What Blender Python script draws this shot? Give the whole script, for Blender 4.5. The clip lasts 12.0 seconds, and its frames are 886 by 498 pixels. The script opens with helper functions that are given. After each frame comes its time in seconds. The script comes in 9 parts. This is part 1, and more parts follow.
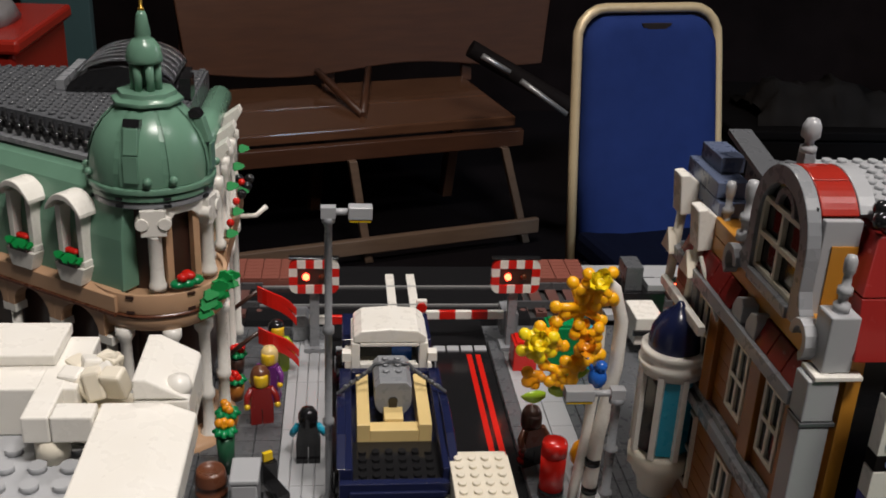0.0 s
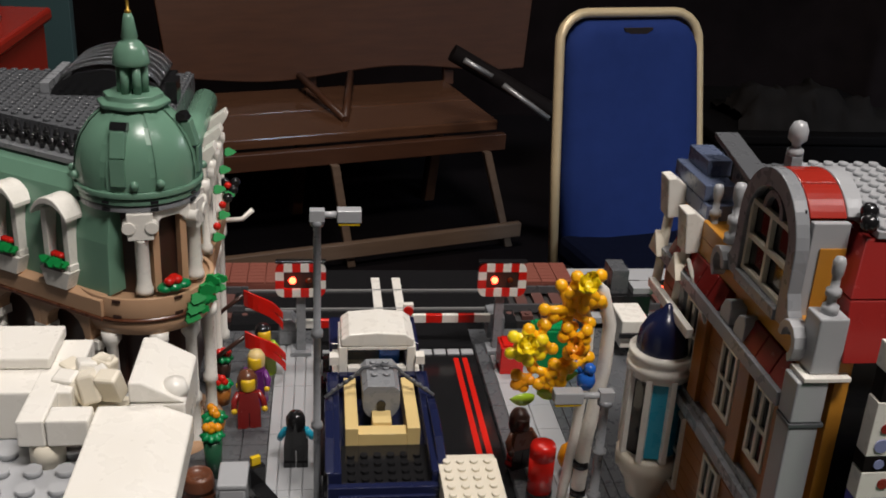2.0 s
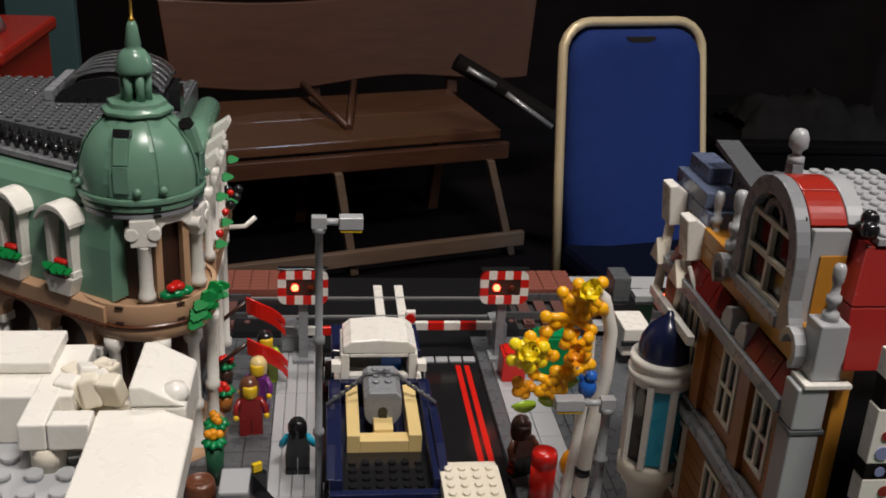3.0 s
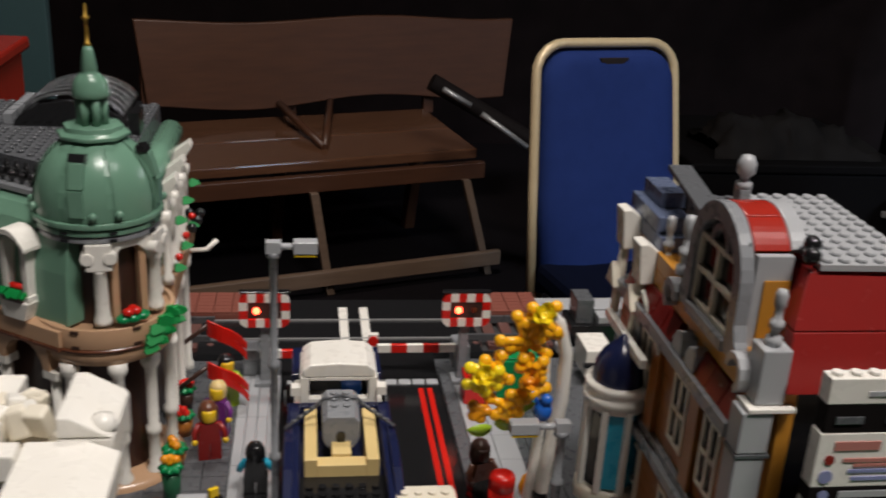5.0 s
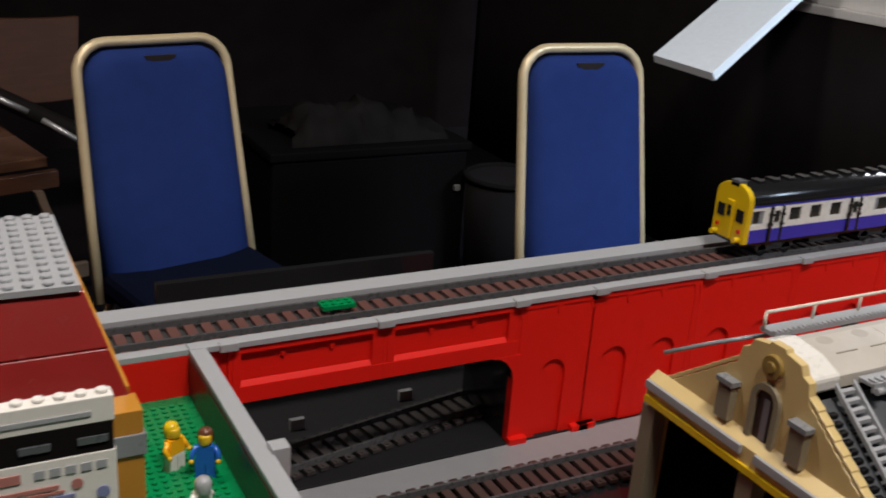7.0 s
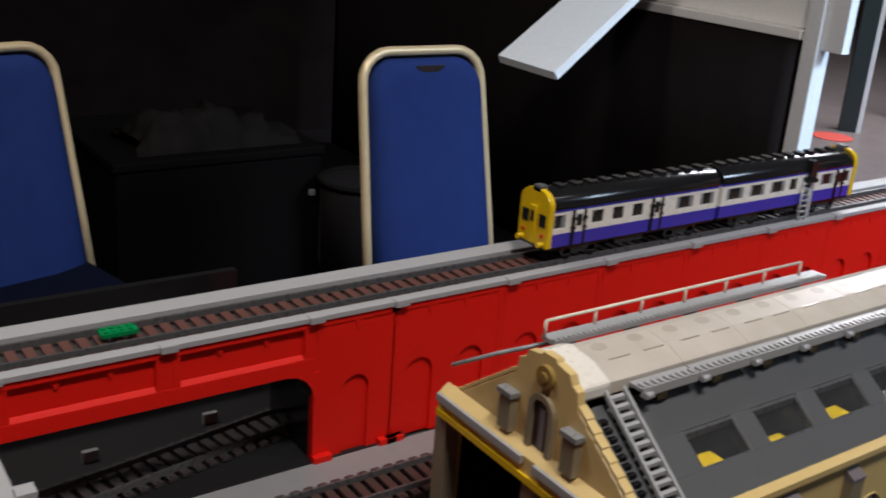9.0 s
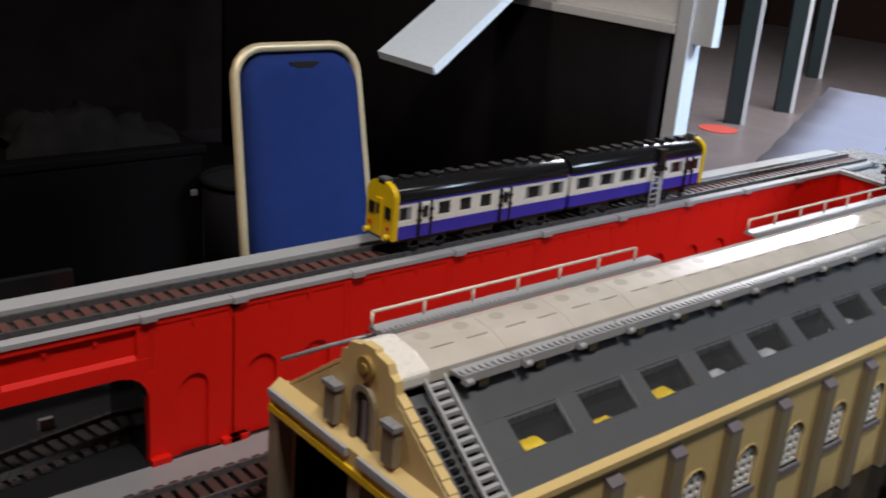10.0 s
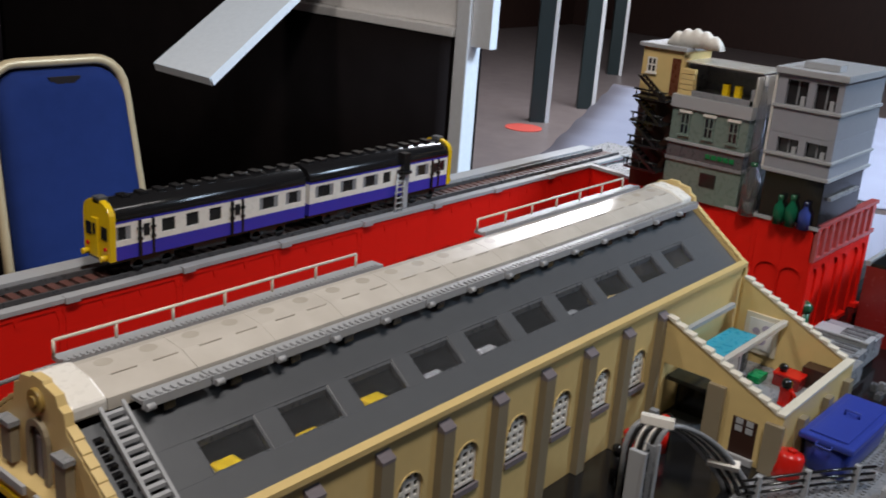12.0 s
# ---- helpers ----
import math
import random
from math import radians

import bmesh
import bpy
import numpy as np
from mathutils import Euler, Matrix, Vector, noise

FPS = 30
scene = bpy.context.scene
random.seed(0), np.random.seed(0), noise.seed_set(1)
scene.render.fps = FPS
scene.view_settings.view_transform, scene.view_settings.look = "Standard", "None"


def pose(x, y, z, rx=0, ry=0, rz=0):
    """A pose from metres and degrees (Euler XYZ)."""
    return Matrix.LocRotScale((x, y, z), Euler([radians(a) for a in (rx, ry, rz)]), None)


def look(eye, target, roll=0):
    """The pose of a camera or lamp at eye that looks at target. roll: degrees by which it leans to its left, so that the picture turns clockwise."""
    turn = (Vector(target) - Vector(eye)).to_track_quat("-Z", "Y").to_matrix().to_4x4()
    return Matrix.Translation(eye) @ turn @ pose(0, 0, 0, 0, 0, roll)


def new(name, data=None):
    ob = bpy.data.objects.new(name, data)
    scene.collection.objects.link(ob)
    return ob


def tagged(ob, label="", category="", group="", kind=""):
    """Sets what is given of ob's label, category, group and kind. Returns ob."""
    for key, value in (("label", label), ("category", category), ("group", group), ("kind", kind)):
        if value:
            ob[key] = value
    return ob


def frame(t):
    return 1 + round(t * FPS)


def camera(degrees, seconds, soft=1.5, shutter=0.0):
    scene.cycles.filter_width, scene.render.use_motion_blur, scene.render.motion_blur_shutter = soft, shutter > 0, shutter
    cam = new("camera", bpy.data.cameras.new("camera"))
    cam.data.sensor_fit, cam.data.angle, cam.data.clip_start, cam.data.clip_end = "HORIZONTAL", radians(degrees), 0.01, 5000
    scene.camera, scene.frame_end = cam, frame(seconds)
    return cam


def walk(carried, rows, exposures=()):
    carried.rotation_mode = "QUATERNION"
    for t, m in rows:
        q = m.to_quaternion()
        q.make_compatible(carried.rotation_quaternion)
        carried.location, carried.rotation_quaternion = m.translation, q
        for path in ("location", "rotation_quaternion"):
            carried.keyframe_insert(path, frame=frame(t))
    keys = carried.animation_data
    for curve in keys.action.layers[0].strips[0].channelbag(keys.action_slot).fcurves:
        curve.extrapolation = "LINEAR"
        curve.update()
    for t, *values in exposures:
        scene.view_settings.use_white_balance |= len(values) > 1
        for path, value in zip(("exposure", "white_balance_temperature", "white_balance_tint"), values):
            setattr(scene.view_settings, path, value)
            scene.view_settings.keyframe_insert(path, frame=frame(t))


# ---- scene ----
cam = camera(47.3, 12.0, soft=1.75, shutter=0.5)
PATH = [
    (0, (-0.7623, -0.7598, 0.3827), (-0.6608, 0.1562, -0.0054), 2.64),
    (0.5, (-0.7623, -0.7586, 0.3814), (-0.6545, 0.1565, -0.007), 2.89),
    (1, (-0.7635, -0.7603, 0.3815), (-0.6479, 0.1544, -0.0059), 2.82),
    (1.5, (-0.7635, -0.7607, 0.382), (-0.6443, 0.1544, -0.0031), 2.83),
    (2, (-0.7665, -0.7599, 0.382), (-0.6466, 0.1559, -0.0014), 2.98),
    (2.5, (-0.766, -0.7615, 0.3817), (-0.6491, 0.1566, 0.0031), 2.88),
    (4.5, (-0.7642, -0.7615, 0.3839), (-0.6461, 0.1617, 0.018), 3.38),
    (5, (-0.752, -0.7638, 0.3861), (-0.6163, 0.1602, 0.0285), 3.30),
    (5.5, (-0.7061, -0.7692, 0.386), (-0.4957, 0.1424, 0.0328), 3.60),
    (6, (-0.6442, -0.7842, 0.3908), (-0.3405, 0.1024, 0.0418), 3.72),
    (6.5, (-0.5789, -0.8031, 0.3983), (-0.184, 0.0475, 0.0512), 3.87),
    (8.3, (-0.4993, -0.8107, 0.4233), (0.0087, -0.0207, 0.0800), 4.45),
    (8.5, (-0.4863, -0.8173, 0.4199), (0.0302, -0.0323, 0.0776), 4.35),
    (9, (-0.4492, -0.8362, 0.4239), (0.0994, -0.0725, 0.0836), 4.25),
    (9.5, (-0.4156, -0.8572, 0.4244), (0.1706, -0.1203, 0.0879), 4.29),
    (10, (-0.3874, -0.8802, 0.4221), (0.2322, -0.1706, 0.0867), 4.64),
    (10.5, (-0.3513, -0.9068, 0.4226), (0.3086, -0.2338, 0.0886), 4.23),
    (11, (-0.3298, -0.9283, 0.4246), (0.3577, -0.2820, 0.0935), 4.24),
    (11.5, (-0.3061, -0.9452, 0.4282), (0.4077, -0.3247, 0.1034), 3.93),
    (12, (-0.2875, -0.9604, 0.4318), (0.4479, -0.3621, 0.1136), 4.33),
]

walk(cam, [(t, look(eye, target, roll)) for t, eye, target, roll in PATH], exposures=((0.0, 0.0), (6.7, 0.0), (8.3, -0.1), (10.0, -0.18), (12.0, -0.25)))

# ---- world and lamps ----
world = bpy.data.worlds.new("hall_air")
scene.world = world
world.use_nodes = True
world.node_tree.nodes["Background"].inputs["Color"].default_value = (0.55, 0.6, 0.7, 1)
world.node_tree.nodes["Background"].inputs["Strength"].default_value = 0.02


def lamp(name, eye, target, size, size_y, watts, colour, spread=180):
    data = bpy.data.lights.new(name, "AREA")
    data.shape, data.size, data.size_y, data.energy, data.color = "RECTANGLE", size, size_y, watts, colour
    data.spread = math.radians(spread)
    ob = new(name, data)
    ob.matrix_world = look(eye, target)
    return ob


lamp("hall_light", (-0.20, -1.25, 2.45), (-0.35, -0.2, 0.0), 0.7, 0.3, 59.0, (1.0, 0.93, 0.88))
lamp("hall_light", (1.0, -1.0, 2.5), (1.0, -0.3, 0.0), 0.7, 0.3, 7.5, (1.0, 0.95, 0.94))
lamp("hall_light", (-0.75, 0.75, 2.5), (-0.55, 2.0, -0.5), 0.6, 0.3, 38.0, (1.0, 0.92, 0.86))
lamp("window_light", (3.1, -2.7, 2.4), (3.15, -0.1, -0.25), 1.6, 1.0, 106.0, (0.62, 0.79, 1.0), 74)
lamp("foyer_light", (6.0, 2.6, 2.3), (6.2, 3.0, -1.0), 1.5, 1.5, 235.0, (0.92, 0.93, 1.0))
scene.view_settings.exposure = 0.0


# ---- materials ----
def mat(name, colour, rough=0.3, metal=0.0, vary=0.06, scale=60.0, bump=0.0, bump_scale=400.0, transmit=0.0, emit=0.0, alpha=1.0, rough_vary=0.045, second=None, stretch=(1, 1, 1), coat=0.0):
    m = bpy.data.materials.new(name)
    m.use_nodes = True
    n, l = m.node_tree.nodes, m.node_tree.links
    b = n["Principled BSDF"]
    tc = n.new("ShaderNodeTexCoord")
    mp = n.new("ShaderNodeMapping")
    mp.inputs["Scale"].default_value = stretch
    l.new(tc.outputs["Object"], mp.inputs["Vector"])
    no = n.new("ShaderNodeTexNoise")
    no.inputs["Scale"].default_value, no.inputs["Detail"].default_value = scale, 5.0
    l.new(mp.outputs["Vector"], no.inputs["Vector"])
    ramp = n.new("ShaderNodeMix")
    ramp.data_type = "RGBA"
    other = second or tuple(max(0.0, v * (1 - 2.2 * vary)) for v in colour)
    ramp.inputs[6].default_value, ramp.inputs[7].default_value = (*colour, 1), (*other, 1)
    l.new(no.outputs["Fac"], ramp.inputs[0])
    l.new(ramp.outputs[2], b.inputs["Base Color"])
    r2 = n.new("ShaderNodeTexNoise")
    r2.inputs["Scale"].default_value, r2.inputs["Detail"].default_value = scale * 2.3, 3.0
    l.new(mp.outputs["Vector"], r2.inputs["Vector"])
    mr = n.new("ShaderNodeMapRange")
    mr.inputs["To Min"].default_value, mr.inputs["To Max"].default_value = max(0.02, rough - rough_vary), min(1, rough + rough_vary)
    l.new(r2.outputs["Fac"], mr.inputs["Value"])
    l.new(mr.outputs["Result"], b.inputs["Roughness"])
    b.inputs["Metallic"].default_value = metal
    b.inputs["Transmission Weight"].default_value = transmit
    b.inputs["Coat Weight"].default_value = coat
    if emit:
        b.inputs["Emission Color"].default_value, b.inputs["Emission Strength"].default_value = (*colour, 1), emit
    if bump:
        bn = n.new("ShaderNodeTexNoise")
        bn.inputs["Scale"].default_value, bn.inputs["Detail"].default_value = bump_scale, 4.0
        l.new(mp.outputs["Vector"], bn.inputs["Vector"])
        bu = n.new("ShaderNodeBump")
        bu.inputs["Strength"].default_value, bu.inputs["Distance"].default_value = bump, 0.001
        l.new(bn.outputs["Fac"], bu.inputs["Height"])
        l.new(bu.outputs["Normal"], b.inputs["Normal"])
    return m


WHITE = mat("white_abs", (0.80, 0.78, 0.73), 0.28, second=(0.74, 0.71, 0.64))
ROOFGREY = mat("roof_grey_abs", (0.098, 0.103, 0.110), 0.34)
CREAM = mat("aged_white_abs", (0.76, 0.71, 0.60), 0.3, second=(0.68, 0.62, 0.5))
LGREY = mat("light_grey_abs", (0.38, 0.39, 0.405), 0.28, vary=0.03, rough_vary=0.012)
MGREY = mat("stone_grey_abs", (0.24, 0.25, 0.265), 0.28)
DGREY = mat("dark_grey_abs", (0.095, 0.10, 0.108), 0.28)
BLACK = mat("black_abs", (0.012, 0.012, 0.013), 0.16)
RED = mat("red_abs", (0.62, 0.014, 0.008), 0.25)
VRED = mat("red_printed_plastic", (0.80, 0.011, 0.005), 0.55, bump=0.25, bump_scale=900, stretch=(1, 1, 12))
MRED = mat("brick_red_abs", (0.34, 0.022, 0.013), 0.25)
DRED = mat("dark_red_abs", (0.24, 0.016, 0.014), 0.26)
SGREEN = mat("sand_green_abs", (0.15, 0.29, 0.205), 0.24)
GREEN = mat("green_abs", (0.0, 0.22, 0.065), 0.28)
LIME = mat("lime_abs", (0.33, 0.5, 0.03), 0.25)
DGREEN = mat("dark_green_abs", (0.02, 0.09, 0.045), 0.25)
TAN = mat("tan_abs", (0.72, 0.54, 0.235), 0.32)
DTAN = mat("dark_tan_abs", (0.27, 0.225, 0.15), 0.35)
NOUGAT = mat("nougat_abs", (0.52, 0.32, 0.19), 0.25)
DNOUG = mat("dark_orange_abs", (0.33, 0.12, 0.02), 0.3)
ORANGE = mat("bright_orange_abs", (0.8, 0.3, 0.01), 0.25)
LORANGE = mat("light_orange_abs", (0.95, 0.45, 0.008), 0.3, vary=0.02)
AMBER = mat("orange_wall_abs", (0.52, 0.23, 0.03), 0.3)
BLOOM = mat("bright_yellow_abs", (0.95, 0.72, 0.015), 0.3, vary=0.02)
YELLOW = mat("yellow_abs", (0.78, 0.52, 0.01), 0.25)
NAVY = mat("dark_blue_abs", (0.011, 0.015, 0.052), 0.2)
BLUE = mat("train_blue_abs", (0.045, 0.04, 0.42), 0.22)
BRBLUE = mat("blue_abs", (0.02, 0.13, 0.55), 0.25)
AZURE = mat("azure_abs", (0.02, 0.34, 0.5), 0.28)
BROWN = mat("reddish_brown_abs", (0.13, 0.045, 0.022), 0.28)
DBROWN = mat("dark_brown_abs", (0.045, 0.02, 0.014), 0.3)
SLATE = mat("sand_blue_abs", (0.1, 0.125, 0.2), 0.28)
PURPLE = mat("purple_abs", (0.16, 0.03, 0.2), 0.3)
SKIN = mat("figure_yellow_abs", (0.75, 0.48, 0.02), 0.3)
SILVER = mat("pearl_silver", (0.45, 0.45, 0.45), 0.35, metal=0.6)
GOLD = mat("pearl_gold", (0.5, 0.3, 0.05), 0.32, metal=0.7)
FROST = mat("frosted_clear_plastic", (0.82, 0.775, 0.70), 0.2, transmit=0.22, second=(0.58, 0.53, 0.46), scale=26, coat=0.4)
# darker copy of FROST, with the shade of studs and slots in its colour
DIMFROST = mat("shaded_frosted_plastic", (0.64, 0.59, 0.51), 0.2, transmit=0.2, second=(0.48, 0.44, 0.37), scale=40, coat=0.4)
OLIVE = mat("olive_gold_abs", (0.32, 0.21, 0.055), 0.35)
CAPGREY = mat("lilac_grey_abs", (0.20, 0.175, 0.19), 0.35)
CLEAR = mat("clear_plastic", (0.9, 0.92, 0.95), 0.05, transmit=0.95, vary=0.0, rough_vary=0.02)
SKYGLASS = mat("tinted_skylight_glass", (0.62, 0.64, 0.66), 0.04, transmit=0.97, vary=0.1, rough_vary=0.02)
SMOKE = mat("smoked_glass", (0.022, 0.023, 0.025), 0.12, vary=0.2)
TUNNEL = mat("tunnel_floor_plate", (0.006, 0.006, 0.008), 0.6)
LED = mat("lit_red_led", (1.0, 0.055, 0.022), 0.3, emit=16.0)
LEDOFF = mat("dark_red_lens", (0.09, 0.02, 0.006), 0.15)
RAIL = mat("rail_grey_plastic", (0.07, 0.07, 0.074), 0.28)
SEATWOOD = mat("polished_seat_oak", (0.16, 0.075, 0.04), 0.2, second=(0.06, 0.026, 0.015), scale=7, stretch=(1, 9, 9), bump=0.12, bump_scale=60, coat=0.4)
CRATEBLUE = mat("violet_blue_plastic", (0.035, 0.06, 0.36), 0.3)
GREYGREEN = mat("greyed_green_abs", (0.17, 0.23, 0.2), 0.28)
SLEEPER = mat("sleeper_red_brown", (0.12, 0.05, 0.041), 0.45)
CARPET = mat("dark_hall_carpet", (0.0115, 0.0092, 0.0105), 0.95, vary=0.2, bump=0.6, bump_scale=300)
VELVET = mat("black_velvet_cloth", (0.0125, 0.0086, 0.0088), 0.95, scale=9, vary=0.3, bump=0.3, bump_scale=500)
DRAPE = mat("black_drape", (0.0150, 0.0118, 0.0120), 0.9, scale=9, vary=0.2, bump=0.3, bump_scale=500)
WOOD = mat("dark_stained_oak", (0.098, 0.040, 0.020), 0.38, second=(0.05, 0.02, 0.011), scale=7, stretch=(1, 9, 9), bump=0.25, bump_scale=60)
PALEWOOD = mat("worn_oak_rail", (0.2, 0.13, 0.085), 0.5, second=(0.12, 0.075, 0.05), scale=8, stretch=(1, 9, 9))
FABRIC = mat("royal_blue_upholstery", (0.019, 0.038, 0.156), 0.85, vary=0.12, scale=25, bump=0.6, bump_scale=700)
SEATBLUE = mat("navy_seat_upholstery", (0.004, 0.006, 0.018), 0.9, vary=0.15, scale=25, bump=0.6, bump_scale=700)
GILT = mat("pale_gold_paint", (0.70, 0.55, 0.33), 0.35, metal=0.25, vary=0.08)
PAPER = mat("white_card", (0.8, 0.8, 0.79), 0.6)
CLOTH = mat("grey_table_cloth", (0.86, 0.84, 0.82), 0.8)
POST = mat("white_gloss_paint", (0.78, 0.8, 0.82), 0.35)
STEEL = mat("dark_green_paint", (0.018, 0.03, 0.032), 0.4)
STONE = mat("foyer_stone_floor", (0.22, 0.18, 0.17), 0.35, second=(0.12, 0.1, 0.1), scale=6)
TABLETOP = mat("dark_table_top", (0.035, 0.033, 0.033), 0.6, vary=0.2, scale=20)
BALLAST = mat("yard_grey_plate", (0.30, 0.31, 0.32), 0.3)
PANELWOOD = mat("dark_wall_panel", (0.05, 0.022, 0.015), 0.5, second=(0.025, 0.012, 0.01), scale=5, stretch=(6, 6, 1))
TEAL = mat("teal_painted_board", (0.03, 0.07, 0.075), 0.6)
BAG = mat("grey_plastic_bag", (0.2, 0.19, 0.19), 0.35, bump=0.8, bump_scale=60, scale=12)
REDINK = mat("printed_red", (0.48, 0.19, 0.16), 0.4)
BLUEINK = mat("printed_blue", (0.24, 0.26, 0.46), 0.4)
BRICKRED = mat("brick_paving_plastic", (0.22, 0.07, 0.05), 0.4)
CABLE = mat("dark_sack_cloth", (0.0125, 0.0105, 0.0095), 0.85, vary=0.35, scale=14, bump=0.5, bump_scale=90)
LEAFGREEN = mat("green_plant_leaf", (0.0, 0.25, 0.05), 0.55)
# yard and tunnel sleepers, darker than SLEEPER
YARDTIE = mat("dark_brown_sleeper", (0.050, 0.026, 0.022), 0.5)
TUNNELTIE = mat("dark_grey_sleeper", (0.045, 0.038, 0.037), 0.6)
FOAM = mat("worn_brown_foam", (0.016, 0.009, 0.009), 0.9, vary=0.3, scale=40)
SHEET = mat("pale_lilac_sheet", (0.35, 0.34, 0.41), 0.8, vary=0.1, scale=5)
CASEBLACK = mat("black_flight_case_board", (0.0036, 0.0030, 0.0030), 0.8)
BINBLACK = mat("matt_black_bin", (0.010, 0.008, 0.008), 0.7)
GLASSGREEN = mat("green_bottle_plastic", (0.01, 0.12, 0.06), 0.08, vary=0.0)
GLASSBLUE = mat("blue_bottle_plastic", (0.04, 0.06, 0.25), 0.08, vary=0.0)
LILAC = mat("pale_lilac_print", (0.45, 0.4, 0.55), 0.5)
LIGHTRED = mat("red_reflection_disc", (0.55, 0.07, 0.05), 0.7)
PINKRED = mat("red_abs_gloss_tint", (0.42, 0.09, 0.09), 0.2)
TOWERGREY = mat("pale_tower_brick", (0.3, 0.31, 0.345), 0.3, scale=90, bump=0.1)


for cloth in (VELVET, CARPET, DRAPE, FABRIC, SEATBLUE, CABLE, SHEET, BINBLACK, CASEBLACK):
    cloth.node_tree.nodes["Principled BSDF"].inputs["Specular IOR Level"].default_value = 0.05
VRED.node_tree.nodes["Principled BSDF"].inputs["Specular IOR Level"].default_value = 0.25


# ---- builders ----
def box(bm, x0, x1, y0, y1, z0, z1, m=None, mi=0):
    vs = [Vector((x, y, z)) for z in (z0, z1) for y in (y0, y1) for x in (x0, x1)]
    v = [bm.verts.new(m @ p if m else p) for p in vs]
    for f in ((0, 2, 3, 1), (4, 5, 7, 6), (0, 1, 5, 4), (2, 6, 7, 3), (0, 4, 6, 2), (1, 3, 7, 5)):
        bm.faces.new([v[i] for i in f]).material_index = mi


def cyl(bm, base, r, h, n=14, axis="z", r2=None, m=None, mi=0, smooth=True):
    r2 = r if r2 is None else r2
    rings = []
    for k, (rr, hh) in enumerate(((r, 0), (r2, h))):
        ring = []
        for i in range(n):
            a = 2 * math.pi * i / n
            p = Vector((rr * math.cos(a), rr * math.sin(a), hh))
            if axis == "x":
                p = Vector((p.z, p.x, p.y))
            elif axis == "y":
                p = Vector((p.y, p.z, p.x))
            p = p + Vector(base)
            ring.append(bm.verts.new(m @ p if m else p))
        rings.append(ring)
    for i in range(n):
        f = bm.faces.new((rings[0][i], rings[0][(i + 1) % n], rings[1][(i + 1) % n], rings[1][i]))
        f.smooth, f.material_index = smooth, mi
    bm.faces.new(rings[0][::-1]).material_index = mi
    bm.faces.new(rings[1]).material_index = mi


def lathe(bm, profile, c, n=24, m=None, mi=0, a0=0.0, a1=2 * math.pi):
    full = abs(a1 - a0 - 2 * math.pi) < 1e-6
    k = n if full else n + 1
    rings = []
    for r, z in profile:
        ring = []
        for i in range(k):
            a = a0 + (a1 - a0) * i / n
            p = Vector((c[0] + max(r, 1e-5) * math.cos(a), c[1] + max(r, 1e-5) * math.sin(a), c[2] + z))
            ring.append(bm.verts.new(m @ p if m else p))
        rings.append(ring)
    for a, b in zip(rings, rings[1:]):
        for i in range(n):
            j = (i + 1) % k
            f = bm.faces.new((a[i], a[j], b[j], b[i]))
            f.smooth, f.material_index = True, mi


def ball(bm, c, r, n=12, squash=1.0, m=None, mi=0):
    k = max(6, n // 2)
    lathe(bm, [(r * math.sin(math.pi * i / k), -r * squash * math.cos(math.pi * i / k)) for i in range(k + 1)], c, n, m, mi)


def prism(bm, pts, axis, a, b, m=None, mi=0):
    """A polygon pulled along an axis: pts are (y, z) for x, (x, z) for y, (x, y) for z."""
    def at(p, h):
        q = {"x": (h, p[0], p[1]), "y": (p[0], h, p[1]), "z": (p[0], p[1], h)}[axis]
        return m @ Vector(q) if m else Vector(q)
    lo, hi = [bm.verts.new(at(p, a)) for p in pts], [bm.verts.new(at(p, b)) for p in pts]
    n = len(pts)
    bm.faces.new(lo).material_index = mi
    bm.faces.new(hi[::-1]).material_index = mi
    for i in range(n):
        bm.faces.new((lo[i], hi[i], hi[(i + 1) % n], lo[(i + 1) % n])).material_index = mi


def band(bm, outer, inner, axis, a, b, mi=0):
    """A strip between two rows of points, pulled along an axis."""
    for i in range(len(outer) - 1):
        prism(bm, [outer[i], outer[i + 1], inner[i + 1], inner[i]], axis, a, b, mi=mi)


def lattice(bm, ys, zs, y_bars, z_bars, put):
    """One connected frame of bars: ys, zs are cell edges, put(y, z, side) places a corner."""
    fill = lambda i, j: 0 <= i < len(ys) - 1 and 0 <= j < len(zs) - 1 and (i in y_bars or j in z_bars)
    known = {}
    def at(i, j, s):
        if (i, j, s) not in known:
            known[(i, j, s)] = bm.verts.new(put(ys[i], zs[j], s))
        return known[(i, j, s)]
    for i in range(len(ys) - 1):
        for j in range(len(zs) - 1):
            if not fill(i, j):
                continue
            for s in (0, 1):
                bm.faces.new([at(i, j, s), at(i + 1, j, s), at(i + 1, j + 1, s), at(i, j + 1, s)])
            for di, dj, p, q in ((-1, 0, (i, j), (i, j + 1)), (1, 0, (i + 1, j), (i + 1, j + 1)), (0, -1, (i, j), (i + 1, j)), (0, 1, (i, j + 1), (i + 1, j + 1))):
                if not fill(i + di, j + dj):
                    bm.faces.new([at(*p, 0), at(*q, 0), at(*q, 1), at(*p, 1)])


def bars(lo, hi, n, t):
    """Cell edges for n panes between lo and hi with bars of width t, and the indices of the bars."""
    edges = []
    for k in range(n + 1):
        c = lo + (hi - lo) * k / n
        a = min(max(c - t / 2, lo), hi - t)
        edges += [a, a + t]
    return edges, set(range(0, 2 * n + 1, 2))


def arch(c, r, z, n=8, a0=0.0, a1=math.pi):
    return [(c + r * math.cos(a0 + (a1 - a0) * i / n), z + r * math.sin(a0 + (a1 - a0) * i / n)) for i in range(n + 1)]


